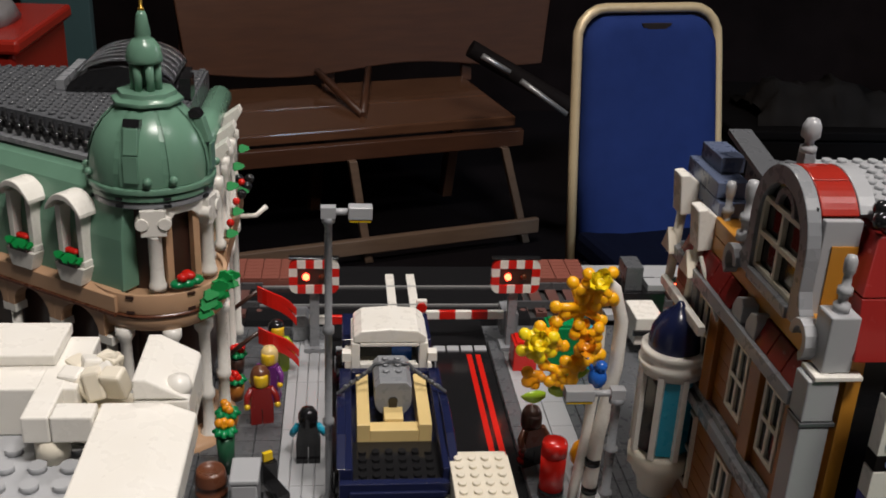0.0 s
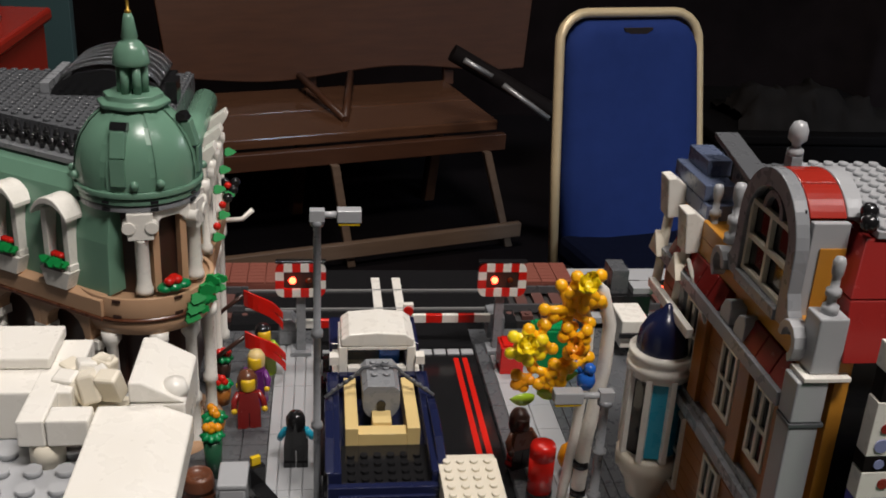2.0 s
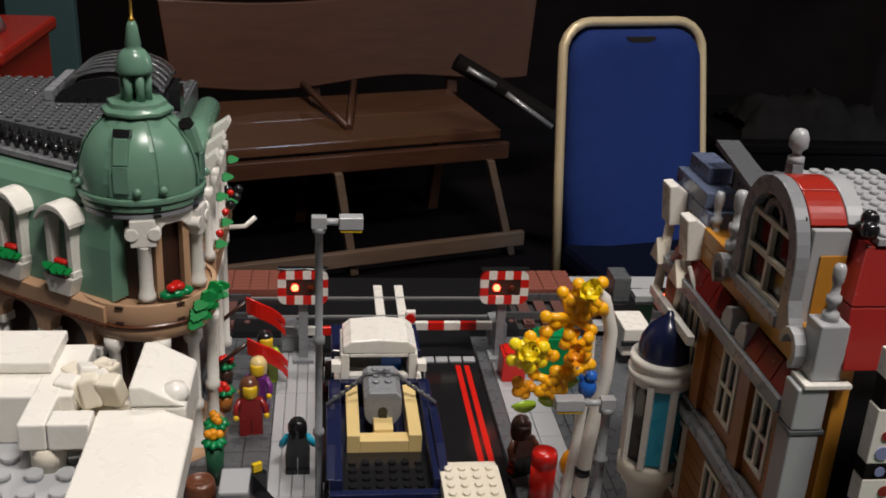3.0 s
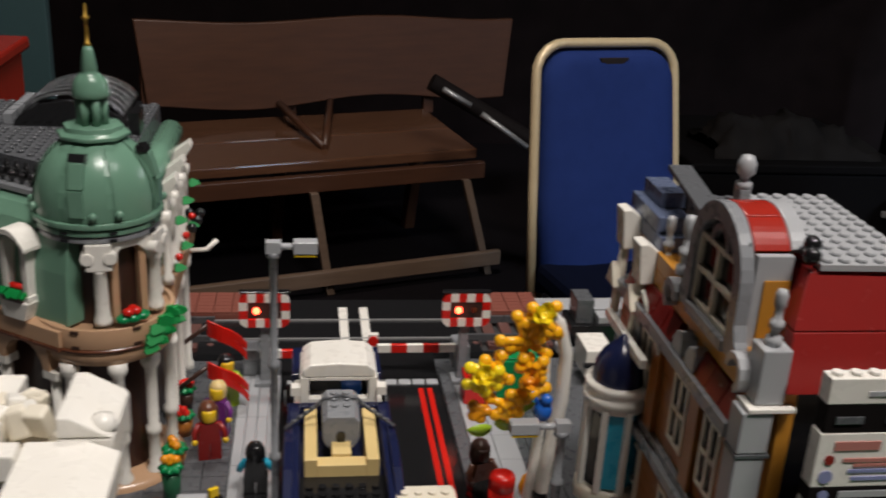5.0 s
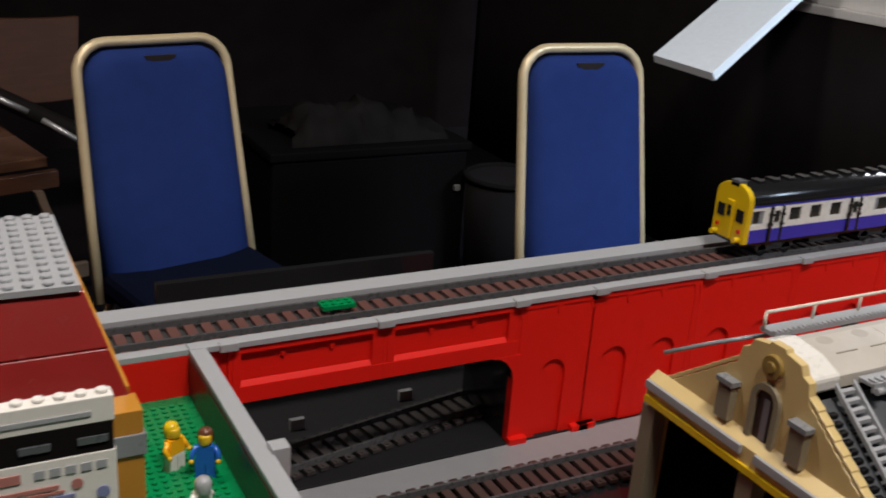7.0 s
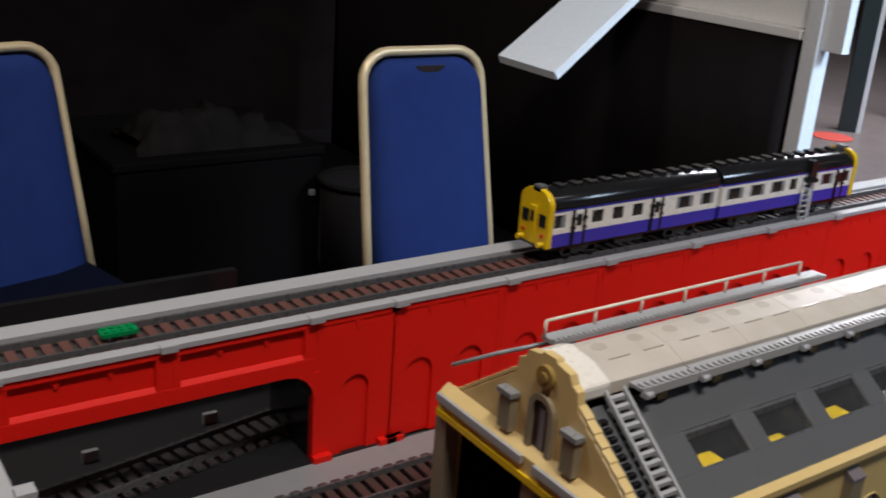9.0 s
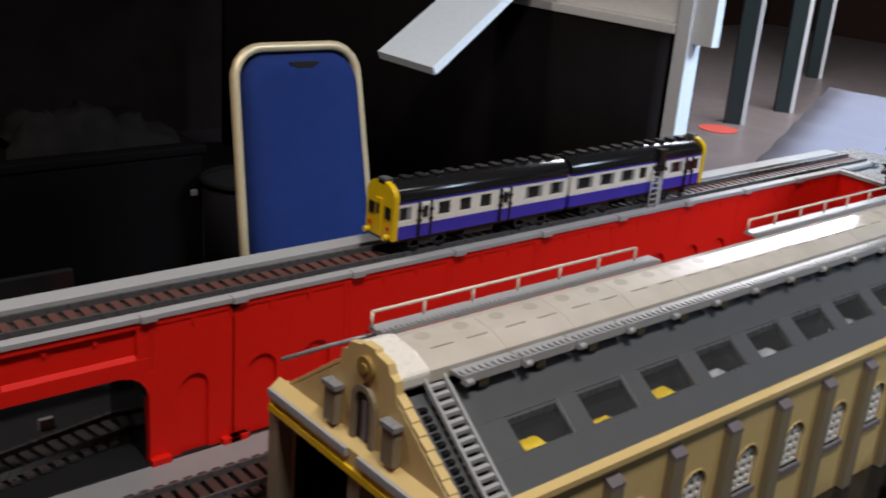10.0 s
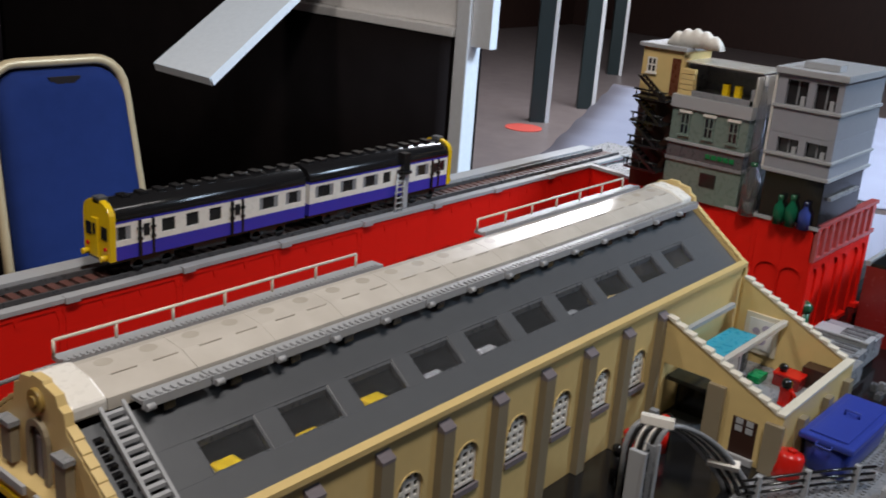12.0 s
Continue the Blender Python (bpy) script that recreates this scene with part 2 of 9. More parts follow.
def tube(bm, pts, r, n=8, mi=0):
    pts = [Vector(p) for p in pts]
    rings = []
    for i, p in enumerate(pts):
        d = (pts[min(i + 1, len(pts) - 1)] - pts[max(i - 1, 0)]).normalized()
        if i == 0:
            side = d.cross(Vector((0, 0, 1)) if abs(d.z) < 0.95 else Vector((1, 0, 0))).normalized()
        else:
            side = (side - d * side.dot(d)).normalized()
        up = side.cross(d)
        rr = r[i] if isinstance(r, (list, tuple)) else r
        rings.append([bm.verts.new(p + rr * (math.cos(2 * math.pi * k / n) * side + math.sin(2 * math.pi * k / n) * up)) for k in range(n)])
    for a, b in zip(rings, rings[1:]):
        for k in range(n):
            f = bm.faces.new((a[k], a[(k + 1) % n], b[(k + 1) % n], b[k]))
            f.smooth, f.material_index = True, mi
    bm.faces.new(rings[0][::-1]).material_index = mi
    bm.faces.new(rings[-1]).material_index = mi


def studs(bm, x0, y0, nx, ny, z, p=0.008, skip=None, m=None, mi=0):
    for i in range(nx):
        for j in range(ny):
            if not (skip and skip(i, j)):
                cyl(bm, (x0 + (i + 0.5) * p, y0 + (j + 0.5) * p, z), 0.0024, 0.0018, 10, m=m, mi=mi)


def part(name, bm, material, parent=None, label="", bevel=0.0, m=None):
    me = bpy.data.meshes.new(name)
    bmesh.ops.recalc_face_normals(bm, faces=bm.faces)
    bm.to_mesh(me)
    bm.free()
    for one in material if isinstance(material, (list, tuple)) else (material,):
        me.materials.append(one)
    ob = new(name, me)
    if parent is not None:
        ob.parent = parent
    if m is not None:
        ob.matrix_basis = m
    if label:
        tagged(ob, label)
    if bevel:
        mod = ob.modifiers.new("bevel", "BEVEL")
        mod.width, mod.segments, mod.limit_method, mod.angle_limit = bevel, 2, "ANGLE", radians(50)
        mod.use_clamp_overlap = True
    return ob


def solo(name, bm, material, label, category, group="", kind="", bevel=0.0, m=None):
    return tagged(part(name, bm, material, None, "", bevel, m), label, category, group, kind)


def thing(name, label, category, m=None, group=""):
    ob = new(name)
    ob.empty_display_size = 0.02
    if m is not None:
        ob.matrix_basis = m
    return tagged(ob, label, category, group)


def boxes(name, rows, material, parent=None, label="", bevel=0.0003):
    bm = bmesh.new()
    for row in rows:
        box(bm, *row)
    return part(name, bm, material, parent, label, bevel)


B = bmesh.new
FLOOR, YARD, LOW, CITY = -0.98, -0.172, -0.200, -0.004

# ---- hall ----
solo("floor", (lambda bm: (box(bm, -4, 2.9, -3.2, 4.4, FLOOR - 0.05, FLOOR), bm)[1])(B()), CARPET, "dark hall carpet", "floor", kind="structure")
solo("floor_foyer", (lambda bm: (box(bm, 2.9, 12, -3.2, 7.0, FLOOR - 0.05, FLOOR + 0.002), bm)[1])(B()), STONE, "pale polished stone foyer floor", "floor", kind="structure")
solo("wall_north", (lambda bm: (box(bm, -4.1, 3.1, 4.3, 4.4, FLOOR, 2.7), bm)[1])(B()), VELVET, "black curtained hall wall", "wall", kind="structure")
solo("wall_west", (lambda bm: (box(bm, -4.1, -4.0, -3.3, 4.4, FLOOR, 2.7), bm)[1])(B()), PANELWOOD, "dark panelled hall wall", "wall", kind="structure")
solo("wall_south", (lambda bm: (box(bm, -4.1, 12.1, -3.3, -3.2, FLOOR, 2.7), bm)[1])(B()), PANELWOOD, "dark panelled hall wall", "wall", kind="structure")
solo("wall_east", (lambda bm: (box(bm, 12.0, 12.1, -3.3, 7.1, FLOOR, 2.7), bm)[1])(B()), PANELWOOD, "dark wood panelled far wall", "wall", kind="structure")
solo("wall_foyer", (lambda bm: (box(bm, 3.1, 12.1, 7.0, 7.1, FLOOR, 2.7), bm)[1])(B()), PANELWOOD, "dark wood panelled foyer wall", "wall", kind="structure")
solo("ceiling", (lambda bm: (box(bm, -4.1, 12.1, -3.3, 7.1, 2.7, 2.8), bm)[1])(B()), DRAPE, "dark hall ceiling", "ceiling", kind="structure")


def layout_table():
    t = thing("exhibition_table", "long dark exhibition table carrying the brick railway layout", "table")
    boxes("tabletop", [(-1.6, 1.75, -0.95, 0.22, LOW - 0.03, LOW - 0.003)], TABLETOP, t, bevel=0.002)
    for x in (-1.5, 0.1, 1.65):
        for y in (-0.88, 0.15):
            boxes("leg", [(x - 0.025, x + 0.025, y - 0.025, y + 0.025, FLOOR, LOW - 0.03)], BLACK, t, bevel=0.002)


layout_table()
for name, r in (("viaduct_board", (-0.3305, 1.75, -0.408, 0.22)), ("town_board", (-1.6, -0.3305, -0.95, 0.22))):
    bm = B()
    box(bm, *r, LOW - 0.003, YARD - 0.003)
    solo(name, bm, TABLETOP, "dark board under the brick layout", "base board", kind="structure")


def chair(m, w=0.193, z1=0.965, drop=0.0):
    """Banquet chair: the back faces local -y, seat towards -y; origin on the floor under the back."""
    c = thing("banquet_chair", "royal blue upholstered banquet chair with pale gold metal frame", "chair", m, "banquet chairs")
    lean = 0.10
    def on(x, z):
        return (x, lean * (z - 0.42) / 0.5, z)
    loop = [on(-w - 0.016, 0.36), on(-w - 0.009, 0.6), on(-w, z1 - 0.09)]
    loop += [on(-w + 0.075 - 0.075 * math.cos(a), z1 - 0.075 + 0.075 * math.sin(a)) for a in [radians(d) for d in (15, 35, 55, 75, 90)]]
    loop += [on(-x, z) for x, _, z in [(p[0], 0, p[2]) for p in reversed(loop)]]
    bm = B()
    tube(bm, loop, 0.0125, 10)
    part("back_frame", bm, GILT, c, "pale gold tubular back frame")
    bm = B()
    ring = [(p[0] * 0.93, p[2] - (0.018 if p[2] > 0.8 else 0)) for p in loop]
    front, back = [], []
    for x, z in ring:
        y = lean * (z - 0.42) / 0.5
        front.append(bm.verts.new((x, y - 0.012, z)))
        back.append(bm.verts.new((x, y + 0.02, z)))
    n = len(ring)
    zm = (0.36 + z1) / 2
    steps = [front] + [[bm.verts.new((x * f, lean * (z - 0.42) / 0.5 - d, zm + (z - zm) * (0.5 + f / 2))) for x, z in ring] for f, d in ((0.975, 0.024), (0.91, 0.036), (0.78, 0.044), (0.45, 0.049))]
    for i in range(n):
        j = (i + 1) % n
        bm.faces.new((back[i], back[j], front[j], front[i])).smooth = True
        for p, q in zip(steps, steps[1:]):
            bm.faces.new((p[i], p[j], q[j], q[i])).smooth = True
    bm.faces.new(steps[-1]).smooth = True
    bm.faces.new(back)
    part("backrest", bm, FABRIC, c, "royal blue padded backrest")
    bm = B()
    box(bm, -0.2, 0.2, -0.42, 0.0, 0.37 - drop, 0.44 - drop)
    part("seat", bm, SEATBLUE, c, "dark blue padded seat", 0.02)
    bm = B()
    yt = lean * (z1 - 0.06 - 0.42) / 0.5 - 0.026
    edge = [(0.040 * math.cos(radians(d)), z1 - 0.030 - (0.018 + 0.004 * math.sin(d * 0.13)) * math.sin(radians(d))) for d in range(0, 181, 15)]
    prism(bm, edge, "y", yt - 0.0075, yt + 0.012)
    part("torn_patch", bm, FOAM, c, "torn patch with brown foam showing")
    for x in (-0.18, 0.18):
        for y, dy in ((-0.38, -0.03), (0.0, 0.08)):
            bm = B()
            tube(bm, [(x, y, 0.38 - drop), (x * 1.05, y + dy, 0.0)], 0.0125, 8)
            part("leg", bm, GILT, c)
    return c


chair(pose(0.020, 1.60, FLOOR, 0, 0, 13), 0.196)
chair(pose(0.965, 1.172, FLOOR, 0, 0, -2), 0.174, 1.004, 0.04)


def bench():
    m = pose(-1.19, 2.24, FLOOR, 0, 0, 18)
    b = thing("wooden_bench", "long dark oak bench with a curved back board and splayed legs", "bench", m)
    L = 1.07
    for k, (y0, y1) in enumerate(((-0.02, 0.20), (0.202, 0.43))):
        z0, z1 = 0.452 + 0.08 * (y0 + 0.02), 0.452 + 0.08 * (y1 + 0.02)
        bm = B()
        prism(bm, [(y0, z0), (y1, z1), (y1, z1 - 0.034), (y0, z0 - 0.034)], "x", -0.035, L)
        part("seat_plank", bm, SEATWOOD, b, "worn shiny oak seat plank", 0.005)
    n = 24
    bm = B()
    def wave(u):
        return 0.014 * math.sin(2 * math.pi * u * 1.5 + 2.2)
    rows = []
    for i in range(n + 1):
        u = i / n
        rows.append([bm.verts.new((0.045 - 0.027 * z0 + u * (1.345 + 0.068 * z0), 0.40 + dy, 0.54 + 0.285 * z0 + wave(u) * (1.2 - 0.5 * z0))) for z0, dy in ((0, 0), (1, 0.04), (1, 0.065), (0, 0.025))])
    for a, c in zip(rows, rows[1:]):
        for k in range(4):
            bm.faces.new((a[k], a[(k + 1) % 4], c[(k + 1) % 4], c[k]))
    bm.faces.new(rows[0]), bm.faces.new(rows[-1][::-1])
    part("backrest", bm, WOOD, b, "dark oak back board with curved edges", 0.004)
    boxes("front_rail", [(-0.055, L + 0.02, -0.05, -0.021, 0.355, 0.412)], WOOD, b, bevel=0.004)
    for x, lean in ((-0.026, 0.04), (0.47, 0.06), (1.01, 0.11)):
        bm = B()
        prism(bm, [(x - 0.014, 0.36), (x + 0.014, 0.36), (x + 0.014 + lean, 0.0), (x - 0.014 + lean, 0.0)], "y", -0.075, -0.0505)
        part("front_leg", bm, PALEWOOD, b, bevel=0.003)
        bm = B()
        prism(bm, [(0.36, 0.45), (0.41, 0.45), (0.50, 0.0), (0.45, 0.0)], "x", x + 0.01, x + 0.05)
        part("rear_leg", bm, WOOD, b, bevel=0.003)
        bm = B()
        prism(bm, [(0.432, 0.47), (0.456, 0.47), (0.485, 0.80), (0.467, 0.80)], "x", x + 0.06, x + 0.10)
        part("back_post", bm, WOOD, b, bevel=0.003)
    for dx in (0.49, 0.68):
        bm = B()
        tube(bm, [(0.55, 0.07, 0.468), (dx, 0.385, 0.545)], 0.013, 6)
        part("brace", bm, WOOD, b)
    boxes("stretcher", [(-0.02, L + 0.08, -0.10, -0.0755, 0.045, 0.098)], PALEWOOD, b, "paler worn stretcher board", bevel=0.004)


bench()


def background_things():
    c = thing("storage_crate", "tall red plastic storage crate", "crate")
    boxes("crate_body", [(-1.86, -1.405, 1.3, 1.7, FLOOR, -0.075)], MRED, c, bevel=0.01)
    boxes("crate_rim", [(-1.875, -1.39, 1.285, 1.715, -0.075, -0.045)], MRED, c, bevel=0.008)
    bm = B()
    ball(bm, (-1.60, 1.46, -0.045), 0.16, 20, 0.55)
    for v in bm.verts:
        v.co += Vector(noise.noise_vector(v.co * 14)) * 0.035
        v.co.z = max(v.co.z, -0.0445)
    solo("plastic_bag", bm, BAG, "crumpled grey plastic bag on the red crate", "bag")
    bm = B()
    box(bm, -1.62, -1.44, 2.1, 2.14, FLOOR, 0.35)
    solo("display_board", bm, TEAL, "dark teal painted upright display board", "board", bevel=0.003)
    bn = thing("waste_bin", "dark open waste bin on the carpet", "bin", pose(1.25, 2.02, FLOOR))
    bm = B()
    lathe(bm, [(0.0, 0.0), (0.13, 0.0), (0.15, 0.43), (0.143, 0.43), (0.125, 0.02), (0.0, 0.02)], (0, 0, 0), 28)
    part("bin_shell", bm, BINBLACK, bn)
    bm = B()
    lathe(bm, [(0.1435, 0.4305), (0.158, 0.4305), (0.160, 0.437), (0.157, 0.443), (0.1435, 0.443), (0.1435, 0.4305)], (0, 0, 0), 28)
    part("bin_rim", bm, CABLE, bn)
    bm = B()
    rows = []
    for i in range(29):
        u = i / 28
        top = (0.17 - 0.10 * u) * math.sin(math.pi * min(1.0, 0.03 + 0.94 * u)) ** 0.6 * (0.8 + 0.35 * noise.noise(Vector((u * 7.0, 0.3, 1.7))))
        row = []
        for j in range(13):
            v = j / 12
            p = Vector((0.52 + 0.56 * u, 2.16 + 0.26 * v, -0.438 + top * math.sin(math.pi * v) ** 0.7))
            if 0 < j < 12:
                q = noise.noise_vector(p * 15) * 0.040 + noise.noise_vector(p * 43) * 0.016
                p += Vector((q.x, q.y, abs(q.z)))
            row.append(bm.verts.new(p))
        rows.append(row)
    for a, b in zip(rows, rows[1:]):
        for j in range(12):
            bm.faces.new((a[j], a[j + 1], b[j + 1], b[j])).smooth = True
    solo("crumpled_cloth", bm, CABLE, "crumpled dark cloth lying on a flight case", "cloth")
    c = thing("flight_case", "large black flight case with a dark lid", "case")
    boxes("body", [(0.44, 1.14, 2.12, 2.75, FLOOR, -0.472)], CASEBLACK, c, bevel=0.01)
    boxes("lid", [(0.43, 1.15, 2.11, 2.76, -0.47, -0.44)], CASEBLACK, c, bevel=0.006)
    boxes("clasp", [(1.09, 1.112, 2.105, 2.1195, -0.61, -0.59)], SILVER, c, "small chrome clasp", bevel=0.003)
    s = thing("stage_stand", "folded black stand with chrome tubes", "stand")
    for p, q in (((-0.33, 2.3, -0.27), (-0.24, 2.3, -0.32)), ((-0.2, 2.32, -0.35), (-0.05, 2.3, -0.45))):
        bm = B()
        tube(bm, [p, q], 0.009, 8)
        part("chrome_tube", bm, SILVER, s)
    bm = B()
    tube(bm, [(-0.36, 2.36, -0.26), (0.12, 2.36, -0.52), (0.2, 2.36, FLOOR)], 0.028, 10)
    part("case_body", bm, BINBLACK, s)
    # draped table, card, post
    d = thing("draped_table", "side table hidden under a black drape with grey cloth top", "table")
    bm = B()
    n = 60
    rows = []
    for i in range(n + 1):
        y = 1.10 + 2.9 * i / n
        w = 0.0012 * math.sin(i * 1.3) + 0.004 * math.sin(i * 0.21) + (0.012 if i in (22, 23) else 0.0)
        rows.append((bm.verts.new((2.21 + w, y, FLOOR)), bm.verts.new((2.21 + w * 0.3, y, 0.05))))
    for a, b in zip(rows, rows[1:]):
        bm.faces.new((a[0], b[0], b[1], a[1])).smooth = True
    ob = part("drape", bm, DRAPE, d)
    sol = ob.modifiers.new("thick", "SOLIDIFY")
    sol.thickness = 0.004
    boxes("top", [(2.20, 2.37, 1.09, 4.2, 0.051, 0.08)], CLOTH, d, "grey cloth covered table top", bevel=0.003)
    boxes("upper_panel", [(2.25, 2.31, 1.09, 4.2, 0.0802, 0.9)], CLOTH, d, "grey cloth covered upper panel", bevel=0.003)
    boxes("side", [(2.22, 2.37, 1.10, 1.12, FLOOR, 0.05)], DRAPE, d)
    fc = thing("folded_card", "pale folded card leaning against the draped table", "card")
    u, w, o = Vector((0.015, -0.244, -0.007)), Vector((0.78, 0.312, 0.32)), Vector((1.445, 1.587, -0.053))
    back = Vector((0.009, 0, -0.022))
    for name, mt, p, q, thick in (("sheet", PAPER, o, u, Vector((0.010, 0, -0.004))), ("folded_edge", POST, o + u * 1.004, u * 0.02 + back, Vector((0.003, 0.003, 0.001))), ("near_edge", POST, o - w * 0.004, u, back)):
        bm = B()
        run = w if name != "near_edge" else w * 0.004
        v = [bm.verts.new(c + d) for d in (Vector((0, 0, 0)), thick) for c in (p, p + q, p + q + run, p + run)]
        for f in ((0, 1, 2, 3), (7, 6, 5, 4), (0, 4, 5, 1), (1, 5, 6, 2), (2, 6, 7, 3), (3, 7, 4, 0)):
            bm.faces.new([v[i] for i in f])
        part(name, bm, mt, fc)
    bm = B()
    box(bm, 2.205, 2.27, 1.03, 1.085, FLOOR, 1.9)
    solo("door_post", bm, POST, "white painted upright door post", "post", bevel=0.004)
    boxes("post_bracket", [(2.22, 2.255, 0.955, 1.0295, 0.03, 0.25)], POST, None)
    tagged(bpy.data.objects["post_bracket"], "white painted bracket on the door post", "bracket")
    for x, y in ((5.74, 3.157), (6.525, 3.263), (8.38, 4.13)):
        p = thing("partition_post", "dark green partition post with a white edge strip", "post", pose(x, y, FLOOR, 0, 0, -51), "partition posts")
        boxes("upright", [(-0.06, 0.05, -0.05, 0.05, 0.0, 2.9)], STEEL, p, bevel=0.004)
        boxes("edge_strip", [(0.0505, 0.08, -0.05, -0.02, 0.0, 2.9)], POST, p, "white edge strip", bevel=0.003)
    # flat red disc stands in for red light reflected on the stone floor
    bm = B()
    cyl(bm, (5.44, 3.06, FLOOR + 0.0022), 0.13, 0.006, 24)
    solo("floor_reflection", bm, LIGHTRED, "flat red disc in place of a red light reflection on the foyer floor", "mat")
    st = thing("covered_stall", "long stall table covered by a pale hanging sheet", "stall")
    A, E, R = Vector((2.11, 0.67, -0.25)), Vector((3.60, 1.31, -0.25)), Vector((0.66, -1.56, 0.0))
    bm = B()
    grid = [[bm.verts.new(A.lerp(E, i / 20) + R * (j / 14) + Vector((0, 0, 0.006 * math.sin(i * 1.7 + j * 0.9)))) for j in range(15)] for i in range(21)]
    for a, b in zip(grid, grid[1:]):
        for j in range(14):
            bm.faces.new((a[j], a[j + 1], b[j + 1], b[j])).smooth = True
    ob = part("sheet_top", bm, SHEET, st)
    ob.modifiers.new("thick", "SOLIDIFY").thickness = 0.006
    for p, q in ((A, E), (A, A + R)):
        bm = B()
        side = (q - p).cross(Vector((0, 0, 1))).normalized()
        rows = []
        for i in range(41):
            c = p.lerp(q, i / 40)
            rows.append([bm.verts.new(c + side * (0.03 * v * math.sin(i * 1.3)) + Vector((0, 0, (FLOOR + 0.254) * v - 0.008))) for v in (0.0, 0.5, 1.0)])
        for a, b in zip(rows, rows[1:]):
            for j in range(2):
                bm.faces.new((a[j], a[j + 1], b[j + 1], b[j])).smooth = True
        ob = part("sheet_skirt", bm, SHEET, st)
        ob.modifiers.new("thick", "SOLIDIFY").thickness = 0.004


background_things()


# ---- viaduct ----
CAPS = [-0.31, -0.155, 0.0, 0.102, 0.2546, 0.4083, 0.562, 0.716, 0.87, 1.024, 1.178, 1.332]


def panel_wall(v, x0, x1, m, niches, arch_open=False):
    """One red wall panel in local x, z; face towards -y; the deck level is z 0."""
    w = x1 - x0
    bm = B()
    top, low = -0.006, YARD if m is None else LOW
    if arch_open:
        low = -0.064
    # frame with a sunk field
    box(bm, x0, x1, 0.006, 0.012, low, top, m)
    box(bm, x0, x0 + 0.004, 0.002, 0.006, low, top, m)
    box(bm, x1 - 0.004, x1, 0.002, 0.006, low, top, m)
    box(bm, x0, x1, 0.001, 0.006, top - 0.007, top, m)
    if arch_open:
        box(bm, x0, x1, 0.0012, 0.006, low, low + 0.017, m)
        prism(bm, [(0.006, low + 0.017), (0.0014, low + 0.017), (0.006, low + 0.0215)], "x", x0 + 0.012, x1 - 0.012, m)
        for xa, xb in ((x0 + 0.004, x0 + 0.012), (x1 - 0.012, x1 - 0.004)):
            box(bm, xa, xb, 0.0014, 0.006, low + 0.0168, top - 0.0068, m)
        box(bm, x0, x1, 0.006, 0.03, low - 0.001, low + 0.006, m)
    # hanging arcade of shallow hollows under the rim
    k = max(2, round(w / 0.05))
    for i in range(k + 1):
        xc = x0 + 0.004 + (w - 0.008) * i / k
        prism(bm, [(xc - 0.004, top - 0.007), (xc + 0.004, top - 0.007), (xc + 0.0015, top - 0.017), (xc - 0.0015, top - 0.017)], "y", 0.0012 if niches else 0.0035, 0.006, m)
    # field plate pierced by arched blind niches
    zs, r = -0.094, 0.0185 if len(niches) > 1 else 0.016
    xs = x0 + 0.0044
    for k, xc in enumerate(niches):
        xe = x1 - 0.0044 if k == len(niches) - 1 else (xc + niches[k + 1]) / 2
        ring = [(xc - r, low), (xc - r, zs)] + arch(xc, r, zs, 8)[::-1][1:] + [(xc + r, low)]
        rim = [(xs, low), (xs, zs), (xs, top - 0.007)] + [(xs + (xe - xs) * q / 6, top - 0.007) for q in range(1, 6)] + [(xe, top - 0.007), (xe, zs), (xe, low)]
        lo, hi = [[bm.verts.new(m @ Vector((x, yy, z)) if m else (x, yy, z)) for x, z in pts] for pts in (ring, rim) for yy in (0.0022,)], [[bm.verts.new(m @ Vector((x, yy, z)) if m else (x, yy, z)) for x, z in pts] for pts in (ring, rim) for yy in (0.0062,)]
        for q in range(len(ring) - 1):
            for p, o in ((lo[0], lo[1]), (hi[1], hi[0]), (hi[0], lo[0]), (lo[1], hi[1])):
                bm.faces.new((p[q], p[q + 1], o[q + 1], o[q]))
        xs = xe
    panel = part("wall_panel", bm, VRED, v, bevel=0.0004)
    if not arch_open:
        for xc in (x0 + 0.01, x1 - 0.01):
            bm = B()
            box(bm, xc - 0.011, xc + 0.011, -0.006, 0.006, low, low + 0.008, m)
            part("foot_block", bm, VRED, panel, bevel=0.0004)


